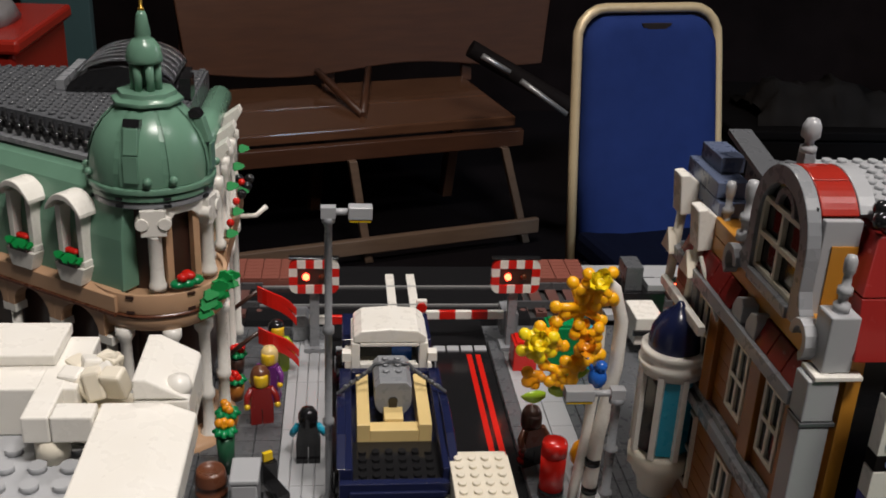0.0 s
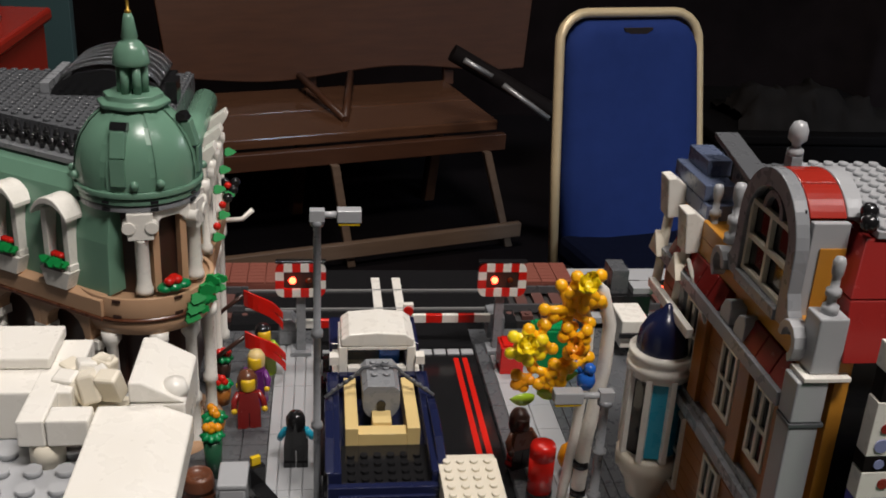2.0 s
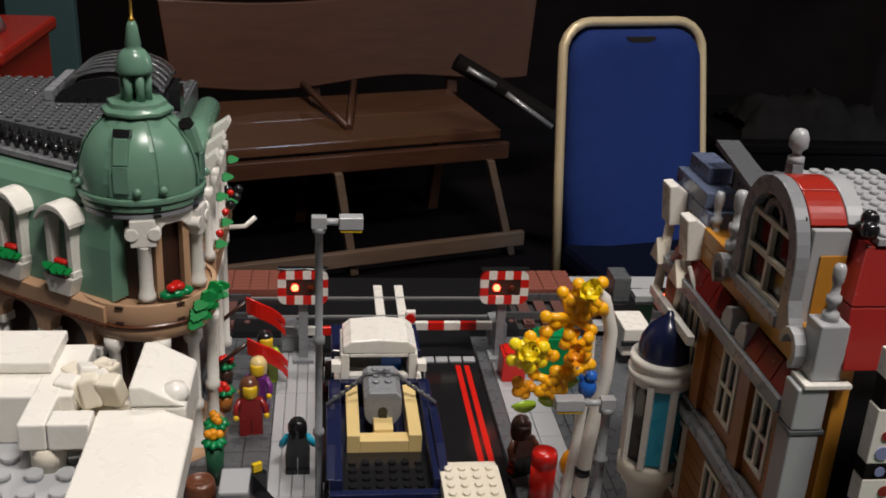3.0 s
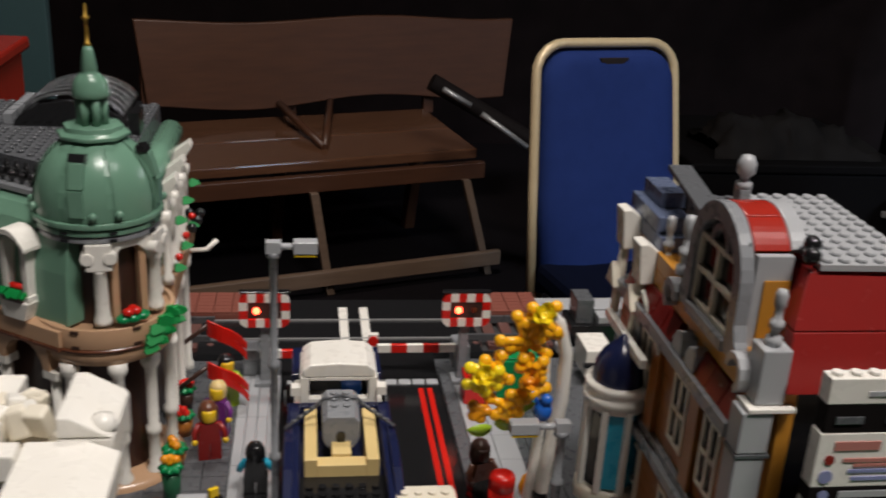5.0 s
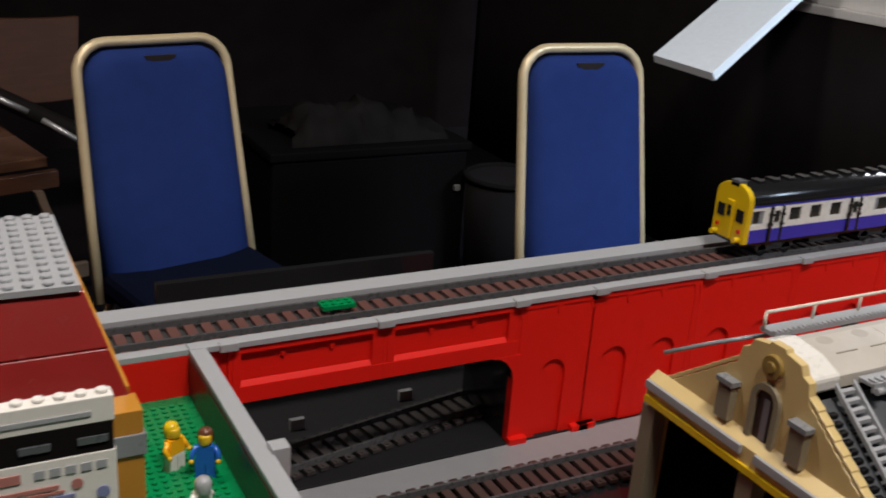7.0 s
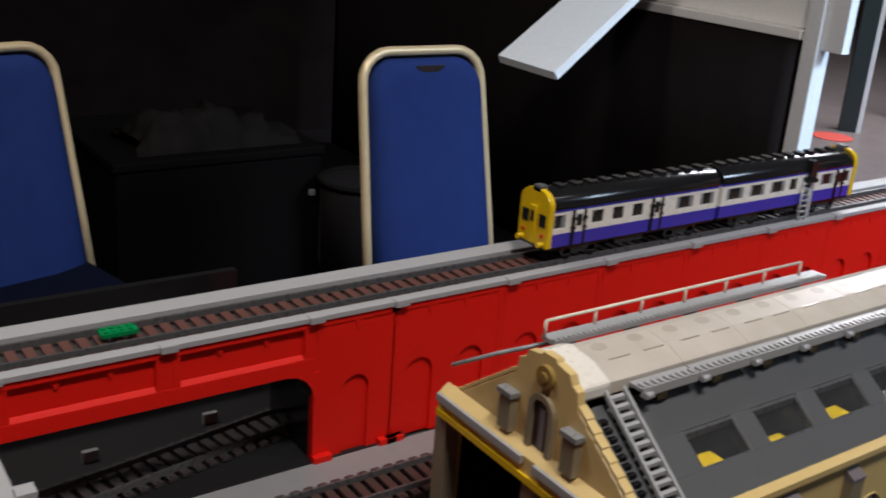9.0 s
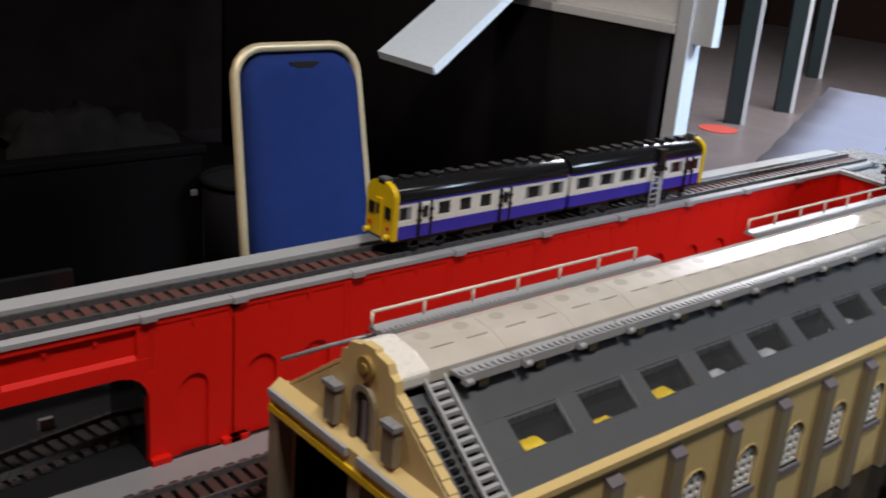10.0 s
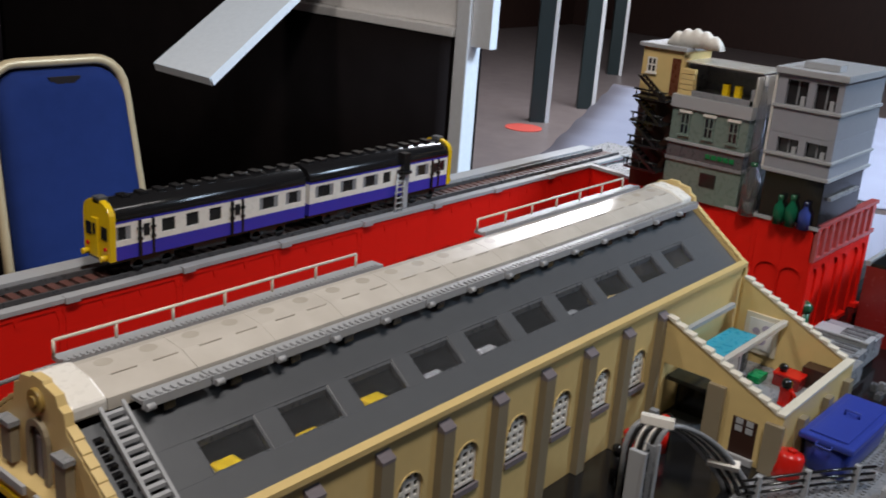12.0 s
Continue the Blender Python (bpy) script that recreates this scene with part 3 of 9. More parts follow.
def viaduct():
    v = thing("railway_viaduct", "long red toy viaduct with grey rim and arched panels", "viaduct")
    for x0, x1 in zip(CAPS, CAPS[1:] + [1.44]):
        op = x1 <= 0.001
        w = x1 - x0
        n = [] if op else ([x0 + w * 0.5] if w < 0.12 else [x0 + w * 0.27, x0 + w * 0.73])
        sh = 0.0 if x1 < 0.11 else 0.011
        x0, x1 = x0 - (sh if x0 > 0.05 else 0.0), x1 - (sh if x1 < 1.43 else 0.0)
        panel_wall(v, x0, x1, None, [c - sh for c in n], op)
    boxes("end_panel", [(-0.3308, -0.3102, 0.004, 0.012, -0.064, -0.006)], VRED, v)
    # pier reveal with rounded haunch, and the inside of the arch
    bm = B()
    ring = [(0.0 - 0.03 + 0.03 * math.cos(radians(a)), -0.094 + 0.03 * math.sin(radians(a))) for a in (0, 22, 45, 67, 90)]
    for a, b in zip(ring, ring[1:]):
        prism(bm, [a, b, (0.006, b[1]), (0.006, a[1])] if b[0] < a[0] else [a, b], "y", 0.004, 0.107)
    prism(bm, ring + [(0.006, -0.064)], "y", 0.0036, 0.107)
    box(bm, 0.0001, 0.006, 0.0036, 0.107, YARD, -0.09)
    # black here puts the shade of the reveal into the colour
    part("pier", bm, BLACK, v, "inside of the arch pier, its shade coloured black", 0.0005)
    boxes("pier_face", [(-0.0004, 0.005, 0.0010, 0.0035, YARD, -0.0942)], VRED, v, "red arch pier face")
    bm = B()
    prism(bm, ring + [(0.006, -0.064), (0.006, -0.094)], "y", 0.0010, 0.0035)
    part("haunch", bm, VRED, v)
    boxes("deck", [(-0.6, 1.44, 0.0125, 0.105, -0.02, -0.009)], TABLETOP, v)
    boxes("town_deck", [(-1.6, -0.6, 0.0, 0.112, -0.02, -0.0092)], BLACK, v)
    boxes("rim", [(-0.345, 1.44, -0.001, 0.0125, -0.0055, 0.0)], LGREY, v, "light grey front rim")
    boxes("rear_rim", [(-0.535, 1.44, 0.078, 0.105, -0.0085, 0.0)], LGREY, v, "light grey rear rim")
    for x in CAPS + [1.435]:
        boxes("cap", [(x - 0.0085, x + 0.0085, -0.0045, 0.006, -0.0065, 0.0015)], LGREY, v, bevel=0.0008)
    boxes("rear_wall", [(-1.6, -0.32, 0.09, 0.105, YARD, -0.0205), (0.0065, 1.5, 0.09, 0.105, YARD, -0.0205)], VRED, v)
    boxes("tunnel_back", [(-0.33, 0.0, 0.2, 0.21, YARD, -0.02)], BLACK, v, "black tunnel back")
    for x, y in ((-0.203, 0.110), (-0.064, 0.128)):
        boxes("white_clip", [(x - 0.008, x + 0.008, y - 0.003, y + 0.003, YARD + 0.0013, YARD + 0.014)], LGREY, v)
    # curved far wall of the raised district
    pts = [(1.31, 0.0), (1.299, -0.073), (1.281, -0.153), (1.27, -0.24), (1.264, -0.349), (1.267, -0.448), (1.362, -0.448), (1.452, -0.45), (1.543, -0.452)]
    for k, (p, q) in enumerate(zip(pts, pts[1:])):
        d = Vector((q[0] - p[0], q[1] - p[1]))
        ang = math.atan2(d.y, d.x)
        m = Matrix.Translation((p[0], p[1], 0)) @ Matrix.Rotation(ang, 4, "Z")
        L = d.length
        panel_wall(v, 0, L, m, [L * 0.3, L * 0.7] if L > 0.07 else [L * 0.5])
        bm = B()
        box(bm, -0.001, L + 0.002, -0.002, 0.012, -0.0055, 0.0, m)
        if k >= 5:
            for i in range(3):
                box(bm, i * L / 3, i * L / 3 + 0.010, -0.004, 0.004, -0.052, -0.0055, m)
            box(bm, 0.0, L, -0.0035, 0.004, -0.058, -0.052, m)
        # side panels get a paler red: the gloss reflection is in the colour
        part("far_rim", bm, LGREY if k < 5 else PINKRED, v)
    return v


viaduct()

bm = B()
prism(bm, [(1.445, 0.105), (1.445, 0.013), (1.322, 0.013), (1.310, -0.073), (1.292, -0.153), (1.281, -0.24), (1.275, -0.349), (1.278, -0.438), (1.543, -0.438), (1.543, 0.105)], "z", LOW, -0.007)
solo("raised_district", bm, DGREY, "dark grey raised base under the far brick town", "base plate", kind="structure")


def track(name, pts_fn, n, z, label, gauge=0.0375, tie=None):
    """Brick railway track along a path function u -> (x, y, heading)."""
    t = thing(name, label, "railway track")
    rail = [B(), B()]
    last = None
    me = None
    for i in range(n + 1):
        x, y, a = pts_fn(i / n)
        m = Matrix.Translation((x, y, z)) @ Matrix.Rotation(a, 4, "Z")
        if i % 2 == 0:
            if me is None:
                bm = B()
                box(bm, -0.0048, 0.0048, -0.031, 0.031, 0.0, 0.0040)
                for yy in (-0.027, 0.027):
                    cyl(bm, (0.0, yy, 0.0040), 0.0024, 0.0016, 8)
                s = part("sleeper", bm, tie or SLEEPER, t)
                me = s.data
            else:
                s = new("sleeper", me)
                s.parent = t
            s.matrix_basis = m
        now = [[m @ Vector((0, sgn * gauge / 2 + dy, zz)) for dy, zz in ((-0.0024, 0.0032), (0.0024, 0.0032), (0.0015, 0.0095), (-0.0015, 0.0095))] for sgn in (-1, 1)]
        now = [[rail[k].verts.new(p) for p in now[k]] for k in (0, 1)]
        if last:
            for k in (0, 1):
                for q in range(4):
                    rail[k].faces.new((last[k][q], last[k][(q + 1) % 4], now[k][(q + 1) % 4], now[k][q]))
        last = now
    for k in (0, 1):
        part("rail", rail[k], RAIL, t)


track("viaduct_track", lambda u: (-0.62 + 2.07 * u, 0.045, 0), 258, -0.009, "dark brick railway track along the viaduct")
track("city_track", lambda u: (-1.6 + 0.77 * u, 0.045, 0), 96, -0.009, "dark brick railway track beyond the town")
track("yard_track", lambda u: (-0.33 + 1.5 * u, -0.075 - 0.012 * u, -0.008), 190, YARD + 0.002, "dark brown brick track in the lower yard", tie=YARDTIE)
track("yard_track", lambda u: (-0.33 + 0.35 * u, -0.15 - 0.11 * u * u, -0.62 * u), 44, YARD + 0.002, "dark brown curved brick track in the lower yard", tie=YARDTIE)
track("tunnel_track", lambda u: (-0.32 + 0.36 * u, 0.030 + 0.065 * u, 0.18), 46, YARD + 0.003, "dark grey brick track running under the arch", tie=TUNNELTIE)
bm = B()
box(bm, -0.32, 1.27, -0.05, -0.002, YARD - 0.003, YARD + 0.001)
solo("base_plate", bm, BALLAST, "light grey plate strip at the viaduct foot", "base plate", bevel=0.0004)
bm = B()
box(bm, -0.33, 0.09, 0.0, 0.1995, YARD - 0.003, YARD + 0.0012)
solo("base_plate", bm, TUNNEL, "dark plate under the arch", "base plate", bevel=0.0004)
bm = B()
box(bm, 0.005, 1.26, -0.408, -0.05, YARD - 0.0029, YARD - 0.0005)
box(bm, -0.33, 1.75, -0.95, -0.4085, LOW - 0.0029, LOW - 0.0005)
solo("yard_ground", bm, BLACK, "black yard ground", "ground", kind="structure")
bm = B()
box(bm, -0.205, -0.170, 0.038, 0.054, 0.0, 0.0045)
for i in range(4):
    for j in range(2):
        cyl(bm, (-0.2005 + i * 0.008, 0.042 + j * 0.008, 0.0045), 0.0024, 0.0018, 10)
solo("sensor_plate", bm, GREEN, "green plate lying between the viaduct rails", "plate", bevel=0.0003)


def signal_ladder():
    s = thing("signal_post", "grey signal post with a ladder beside the viaduct rails", "signal", pose(0.79, 0.012, 0.0))
    bm = B()
    for x in (-0.008, 0.008):
        tube(bm, [(x, -0.004, 0.0), (x + 0.012, 0.004, 0.055)], 0.0016, 6)
    for i in range(7):
        u = (i + 0.5) / 7
        tube(bm, [(-0.008 + 0.012 * u, -0.004 + 0.008 * u, 0.055 * u), (0.008 + 0.012 * u, -0.004 + 0.008 * u, 0.055 * u)], 0.0013, 6)
    part("ladder", bm, LGREY, s)
    boxes("post", [(0.018, 0.026, 0.002, 0.01, 0, 0.055)], LGREY, s)
    bm = B()
    lathe(bm, [(0.0, 0.0), (0.012, 0.0), (0.012, 0.004), (0.0, 0.004)], (0.018, 0.005, 0.055), 14)
    box(bm, 0.012, 0.026, 0.0, 0.012, 0.059, 0.085)
    part("signal_head", bm, BLACK, s, bevel=0.0006)


signal_ladder()


# ---- train ----
def carriage(x0, flip, windows, doors):
    """A 0.3 m carriage; the cab end is at local x 0."""
    L, yh = 0.298, 0.026
    m = Matrix.Translation((x0, 0.045, 0.0)) if not flip else Matrix.Translation((x0 + L, 0.045, 0.0)) @ Matrix.Rotation(math.pi, 4, "Z")
    c = thing("railway_carriage", "white and blue toy railway carriage with yellow cab end", "train carriage", m, "electric train carriages")
    s = 1 if flip else -1
    z0, z1, z2, z3 = 0.020, 0.037, 0.0645, 0.0675
    bm = B()
    box(bm, 0.008, L, -yh, yh, z0, z1)
    part("lower_body", bm, BLUE, c, "blue lower body band", 0.0004)
    openings = sorted([(a * L, b * L) for a, b in windows])
    for sgn in (-1, 1):
        bm = B()
        x = 0.008
        for a, b in openings:
            box(bm, x, a, min(sgn * yh, sgn * (yh - 0.004)), max(sgn * yh, sgn * (yh - 0.004)), z1, z2)
            box(bm, a, b, min(sgn * yh, sgn * (yh - 0.004)), max(sgn * yh, sgn * (yh - 0.004)), z1, z1 + 0.007)
            box(bm, a, b, min(sgn * yh, sgn * (yh - 0.004)), max(sgn * yh, sgn * (yh - 0.004)), z2 - 0.004, z2)
            x = b
        box(bm, x, L, min(sgn * yh, sgn * (yh - 0.004)), max(sgn * yh, sgn * (yh - 0.004)), z1, z2)
        bmesh.ops.remove_doubles(bm, verts=bm.verts, dist=0.00001)
        part("upper_side", bm, WHITE, c, "white upper side with window openings")
    boxes("end_wall", [(L - 0.004, L, -yh + 0.004, yh - 0.004, z1, z2)], WHITE, c)
    boxes("waist_line", [(0.008, L, -yh - 0.0004, yh + 0.0004, z2, z3)], BLUE, c, "thin blue line under the roof")
    for a, b in openings:
        for sgn in (-1, 1):
            bm = B()
            w = b - a
            y = sgn * (yh - 0.0025)
            box(bm, a, b, y - 0.0008, y + 0.0008, z1 + 0.007, z2 - 0.004, mi=1)
            if w > 0.022:
                for xx in (a, b - 0.006):
                    box(bm, xx, xx + 0.006, y - 0.0016, y + 0.0016, z1 + 0.007, z2 - 0.004, mi=2)
            else:
                box(bm, a, b, y - 0.0016, y + 0.0016, z2 - 0.0055, z2 - 0.004, mi=0)
            for xx in (a + w / 2,):
                cyl(bm, (xx, y, z1 - 0.001), 0.0035, 0.0022 * sgn, 10, "y", mi=0)
            part("window", bm, [BLACK, SMOKE, MGREY], c, "dark window with grey side panels" if w > 0.022 else "dark window")
    for a, b in doors:
        for sgn in (-1, 1):
            y0, y1 = sorted((sgn * (yh - 0.002), sgn * (yh + 0.0014)))
            d = boxes("door", [(a * L, b * L, y0, y1 - 0.0006 if sgn > 0 else y1, z0 + 0.001, z2 - 0.001)], WHITE, c, "white door with black jambs")
            bm = B()
            for xx in (a * L - 0.0022, b * L - 0.001):
                box(bm, xx, xx + 0.0032, *sorted((sgn * (yh - 0.001), sgn * (yh + 0.0028))), z0, z2)
                for zz in (z1 + 0.004, z1 + 0.016):
                    box(bm, xx - 0.0014, xx + 0.0046, *sorted((sgn * (yh - 0.001), sgn * (yh + 0.0036))), zz, zz + 0.003)
            part("jamb", bm, BLACK, d)
            bm = B()
            xm = (a + b) / 2 * L
            box(bm, xm - 0.004, xm + 0.004, *sorted((sgn * (yh - 0.001), sgn * (yh + 0.0022))), z1 + 0.008, z2 - 0.005)
            part("pane", bm, SMOKE, d)
            bm = B()
            box(bm, a * L + 0.001, b * L - 0.001, *sorted((sgn * (yh - 0.001), sgn * (yh + 0.002))), z0 + 0.0012, z1)
            part("lower_panel", bm, BLUE, d)
    # roof: rounded black shell with a row of small ribs
    prof = [(-yh - 0.001, z3)] + [(-(yh + 0.001) * math.cos(radians(a)), z3 + 0.021 * math.sin(radians(a)) ** 0.8) for a in (12, 25, 40, 55, 72, 90, 108, 125, 140, 155, 168)] + [(yh + 0.001, z3)]
    bm = B()
    prism(bm, prof, "x", 0.006, L)
    for f in bm.faces:
        f.smooth = len(f.verts) == 4
    part("roof", bm, BLACK, c, "glossy black curved roof", 0.0004)
    for i in range(11):
        bm = B()
        xx = 0.03 + i * 0.0245
        box(bm, xx, xx + 0.011, -0.008, 0.008, z3 + 0.0195, z3 + 0.0235)
        part("roof_vent", bm, BLACK, c, bevel=0.0005)
    # cab end
    bm = B()
    prof2 = [(p[0] * 1.03, p[1] + 0.002) for p in prof]
    prism(bm, [(-yh - 0.0012, z0), *prof2, (yh + 0.0012, z0)], "x", 0.0, 0.008)
    part("cab_end", bm, YELLOW, c, "yellow cab end", 0.0006)
    for y in (-0.016, 0.016):
        boxes("cab_window", [(-0.0008, 0.0, y - 0.006, y + 0.006, z1 + 0.008, z2 - 0.004)], SMOKE, c)
    boxes("gangway_door", [(-0.003, -0.0002, -0.0055, 0.0055, z0 + 0.002, z2 + 0.004)], YELLOW, c)
    boxes("gangway_window", [(-0.0036, -0.003, -0.003, 0.003, z1 + 0.012, z2 - 0.002)], SMOKE, c)
    boxes("headcode_box", [(0.0, 0.012, -0.007, 0.007, z3 + 0.018, z3 + 0.0255)], DGREY, c)
    for y in (-0.019, 0.019):
        bm = B()
        cyl(bm, (-0.008, y, z0 + 0.004), 0.0036, 0.009, 10, "x")
        part("buffer", bm, YELLOW, c)
        bm = B()
        cyl(bm, (-0.002, y * 0.95, z0 + 0.014), 0.0026, 0.002, 10, "x")
        part("lamp_lens", bm, RED, c)
    boxes("bogie_frame", [(0.03, 0.09, -0.021, 0.021, 0.007, 0.018)], BLACK, c)
    boxes("bogie_frame", [(L - 0.09, L - 0.03, -0.021, 0.021, 0.007, 0.018)], BLACK, c)
    boxes("underframe", [(0.002, L, -0.023, 0.023, 0.016, 0.0199), (0.12, 0.17, -0.02, 0.02, 0.008, 0.016)], BLACK, c)
    for xb in (0.06, L - 0.06):
        for dx in (-0.02, 0.02):
            for y in (-0.0195, 0.0195):
                w = B()
                cyl(w, (xb + dx, y - 0.0015, 0.0072), 0.0072, 0.003, 16, "y")
                part("wheel", w, BLACK, c)
    boxes("coupling", [(L, L + 0.005, -0.006, 0.006, 0.012, 0.018)], BLACK, c)
    return c


TRAIN_X = 0.315
carriage(TRAIN_X, False, [(0.02, 0.095), (0.237, 0.30), (0.353, 0.415), (0.468, 0.53), (0.735, 0.84), (0.885, 0.975)], [(0.135, 0.19), (0.585, 0.635)])
carriage(TRAIN_X + 0.306, True, [(0.045, 0.085), (0.175, 0.275), (0.32, 0.42), (0.46, 0.515), (0.55, 0.655), (0.70, 0.805), (0.85, 0.965)], [(0.105, 0.15)])


# ---- engine shed ----
SX0, SX1, SY0, SY1 = 0.070, 1.080, -0.416, -0.153
BAY = 0.0866
SYM = (SY0 + SY1) / 2


def hood(bm, outer, inner, y0, y1):
    """One closed arch of (x, z) points between two depths."""
    a, b, c, d = [[bm.verts.new((x, y, z)) for x, z in pts] for y in (y0, y1) for pts in (outer, inner)]
    for i in range(len(a) - 1):
        for p, q in ((a, b), (d, c), (c, a), (b, d)):
            bm.faces.new((p[i], p[i + 1], q[i + 1], q[i]))
    for i in (0, len(a) - 1):
        bm.faces.new((a[i], b[i], d[i], c[i]))


def shed():
    s = thing("engine_shed", "tan brick engine shed with grey roof and skylights", "engine shed")
    slope = 0.745
    # front and rear walls
    for y0, y1 in ((SY0, SY0 + 0.008), (SY1 - 0.008, SY1)):
        front = y0 == SY0
        zt = -0.030
        if not front:
            boxes("wall", [(SX0, SX1, y0, y1, YARD, zt)], TAN, s, "tan brick wall", 0.0004)
            continue
        xs = SX0
        for k in range(9):
            wx = SX0 + 0.1163 + BAY * k
            if wx > 0.80:
                break
            xe = wx + BAY / 2
            bm = B()
            inner = [(wx - 0.018, -0.131), (wx - 0.018, -0.0975)] + arch(wx, 0.018, -0.0975, 8)[::-1][1:] + [(wx + 0.018, -0.131)]
            outer = [(xs, LOW), (xs, zt), (xs + 0.25 * (xe - xs), zt)] + [(xs + (xe - xs) * (0.25 + 0.5 * q / 6), zt) for q in range(1, 7)] + [(xe, zt), (xe, LOW)]
            while len(outer) > len(inner):
                inner.insert(1, (wx - 0.018, -0.105))
            while len(inner) > len(outer):
                outer.insert(1, (xs, -0.08))
            lo, hi = [[bm.verts.new((x, yy, z)) for x, z in outer] for yy in (y0, y1)], [[bm.verts.new((x, yy, z)) for x, z in inner] for yy in (y0, y1)]
            n = len(outer)
            for q in range(n):
                r = (q + 1) % n
                for p, o in ((lo[0], hi[0]), (hi[1], lo[1]), (lo[1], lo[0]), (hi[0], hi[1])):
                    bm.faces.new((p[q], p[r], o[r], o[q]))
            part("wall_bay", bm, TAN, s, "tan brick wall bay" if k == 0 else "")
            xs = xe
        boxes("wall_bay", [(xs, SX1, y0, y1, LOW, zt)], TAN, s)
    boxes("eave", [(SX0 - 0.002, SX1 + 0.002, SY0 - 0.005, SY0 + 0.006, -0.030, -0.0235)], TAN, s, "pale tan eave course")
    for k in range(8):
        wx = SX0 + 0.1163 + BAY * k
        if wx > 0.80:
            break
        bm = B()
        ex, bx = bars(wx - 0.0178, wx + 0.0178, 3, 0.0038)
        ez, bz = bars(-0.131, -0.080, 5, 0.0038)
        lattice(bm, ex, ez, bx, bz, lambda x, z, sd: (x, SY0 + (0.0028 if sd == 0 else 0.0050), z))
        w = part("window", bm, WHITE, s, "white lattice window")
        boxes("pane", [(wx - 0.0185, wx + 0.0185, SY0 + 0.0052, SY0 + 0.0060, -0.131, -0.0785)], SMOKE, w)
        boxes("window_sill", [(wx - 0.0195, wx + 0.0195, SY0 - 0.0032, SY0 + 0.004, -0.138, -0.131)], CAPGREY, w)
        bm = B()
        hood(bm, arch(wx, 0.0197, -0.0975), arch(wx, 0.0181, -0.0975), SY0 - 0.0008, SY0 + 0.002)
        part("hood", bm, TAN, w)
    for k in range(10):
        px = SX0 + 0.073 + BAY * k
        if px > 0.84:
            break
        p = boxes("pilaster", [(px - 0.0088, px + 0.0088, SY0 - 0.0095, SY0, LOW, -0.0475)], DTAN, s, "dark tan pilaster")
        bm = B()
        prism(bm, [(SY0, -0.0375), (SY0 - 0.0098, -0.0440), (SY0 - 0.0098, -0.0474), (SY0, -0.0474)], "x", px - 0.0090, px + 0.0090)
        part("cap", bm, CAPGREY, p, "lilac grey sloping cap")
    # roof slopes with real skylight openings on the near side
    yr = SYM - 0.036
    def on(y):
        return 0.009 + slope * (y + 0.354)
    ya, yb, yc, yd = SY0 + 0.0065, -0.382, -0.3535, yr
    bm = B()
    def slab(x0, x1, y0, y1):
        prism(bm, [(y0, on(y0)), (y1, on(y1)), (y1, on(y1) - 0.008), (y0, on(y0) - 0.008)], "x", x0, x1)
    slab(SX0, SX1, ya, yb)
    slab(SX0, SX1, yc, yd)
    xs = SX0
    for k in range(10):
        a = 0.155 + 0.0858 * k
        slab(xs, a, yb, yc)
        xs = a + 0.0625
    slab(xs, SX1, yb, yc)
    part("roof_near", bm, ROOFGREY, s, "grey sloping roof", 0.0004)
    bm = B()
    prism(bm, [(2 * SYM - y, z - 0.013) for y, z in ((ya, on(ya)), (yd, on(yd)), (yd, on(yd) - 0.008), (ya, on(ya) - 0.008))], "x", SX0, SX1)
    part("roof_far", bm, ROOFGREY, s, bevel=0.0004)
    for k in range(10):
        a = 0.155 + 0.0858 * k
        k2 = part("skylight", (lambda b: (prism(b, [(yb, on(yb) - 0.0075), (yc, on(yc) - 0.0075), (yc, on(yc) - 0.009), (yb, on(yb) - 0.009)], "x", a, a + 0.0625), b)[1])(B()), SKYGLASS, s, "tinted skylight pane")
        k2.visible_shadow = False
        bm = B()
        rows = []
        for x, y in ((a, yb), (a + 0.0625, yb), (a + 0.0625, yc), (a, yc)):
            g = 0.0022
            xi, yi = (x + g if x == a else x - g), (y + g if y == yb else y - g)
            rows.append([bm.verts.new(p) for p in ((x, y, on(y) - 0.001), (xi, yi, on(yi) - 0.001), (xi, yi, on(yi) - 0.0074), (x, y, on(y) - 0.0074))])
        for q in range(4):
            for w in range(4):
                bm.faces.new((rows[q][w], rows[q][(w + 1) % 4], rows[(q + 1) % 4][(w + 1) % 4], rows[(q + 1) % 4][w]))
        part("lining", bm, DGREY, k2)
    # gable ends: stepped parapet
    for x0, x1, openlow in ((SX0 - 0.008, SX0, True), (SX1, SX1 + 0.008, False)):
        bm = B()
        out = [(SY0 - 0.004, on(SY0) + 0.004)]
        for i in range(9):
            y = SY0 + (yr - SY0 - 0.004) * (i + 1) / 9
            out += [(y - 0.002, on(y) + 0.003), (y, on(y) + 0.006)]
        out += [(yr - 0.001, 0.052), (SYM - 0.030, 0.055), (SYM - 0.026, 0.063), (SYM - 0.010, 0.066), (SYM - 0.008, 0.069)]
        sym = [(2 * SYM - y, z) for y, z in reversed(out)]
        prism(bm, out + sym + [(SY1 + 0.004, -0.024 if openlow else LOW), (SY0 - 0.004, -0.024 if openlow else LOW)], "x", x0, x1)
        part("gable", bm, TAN, s, "tan gable with stepped coping", 0.0004)
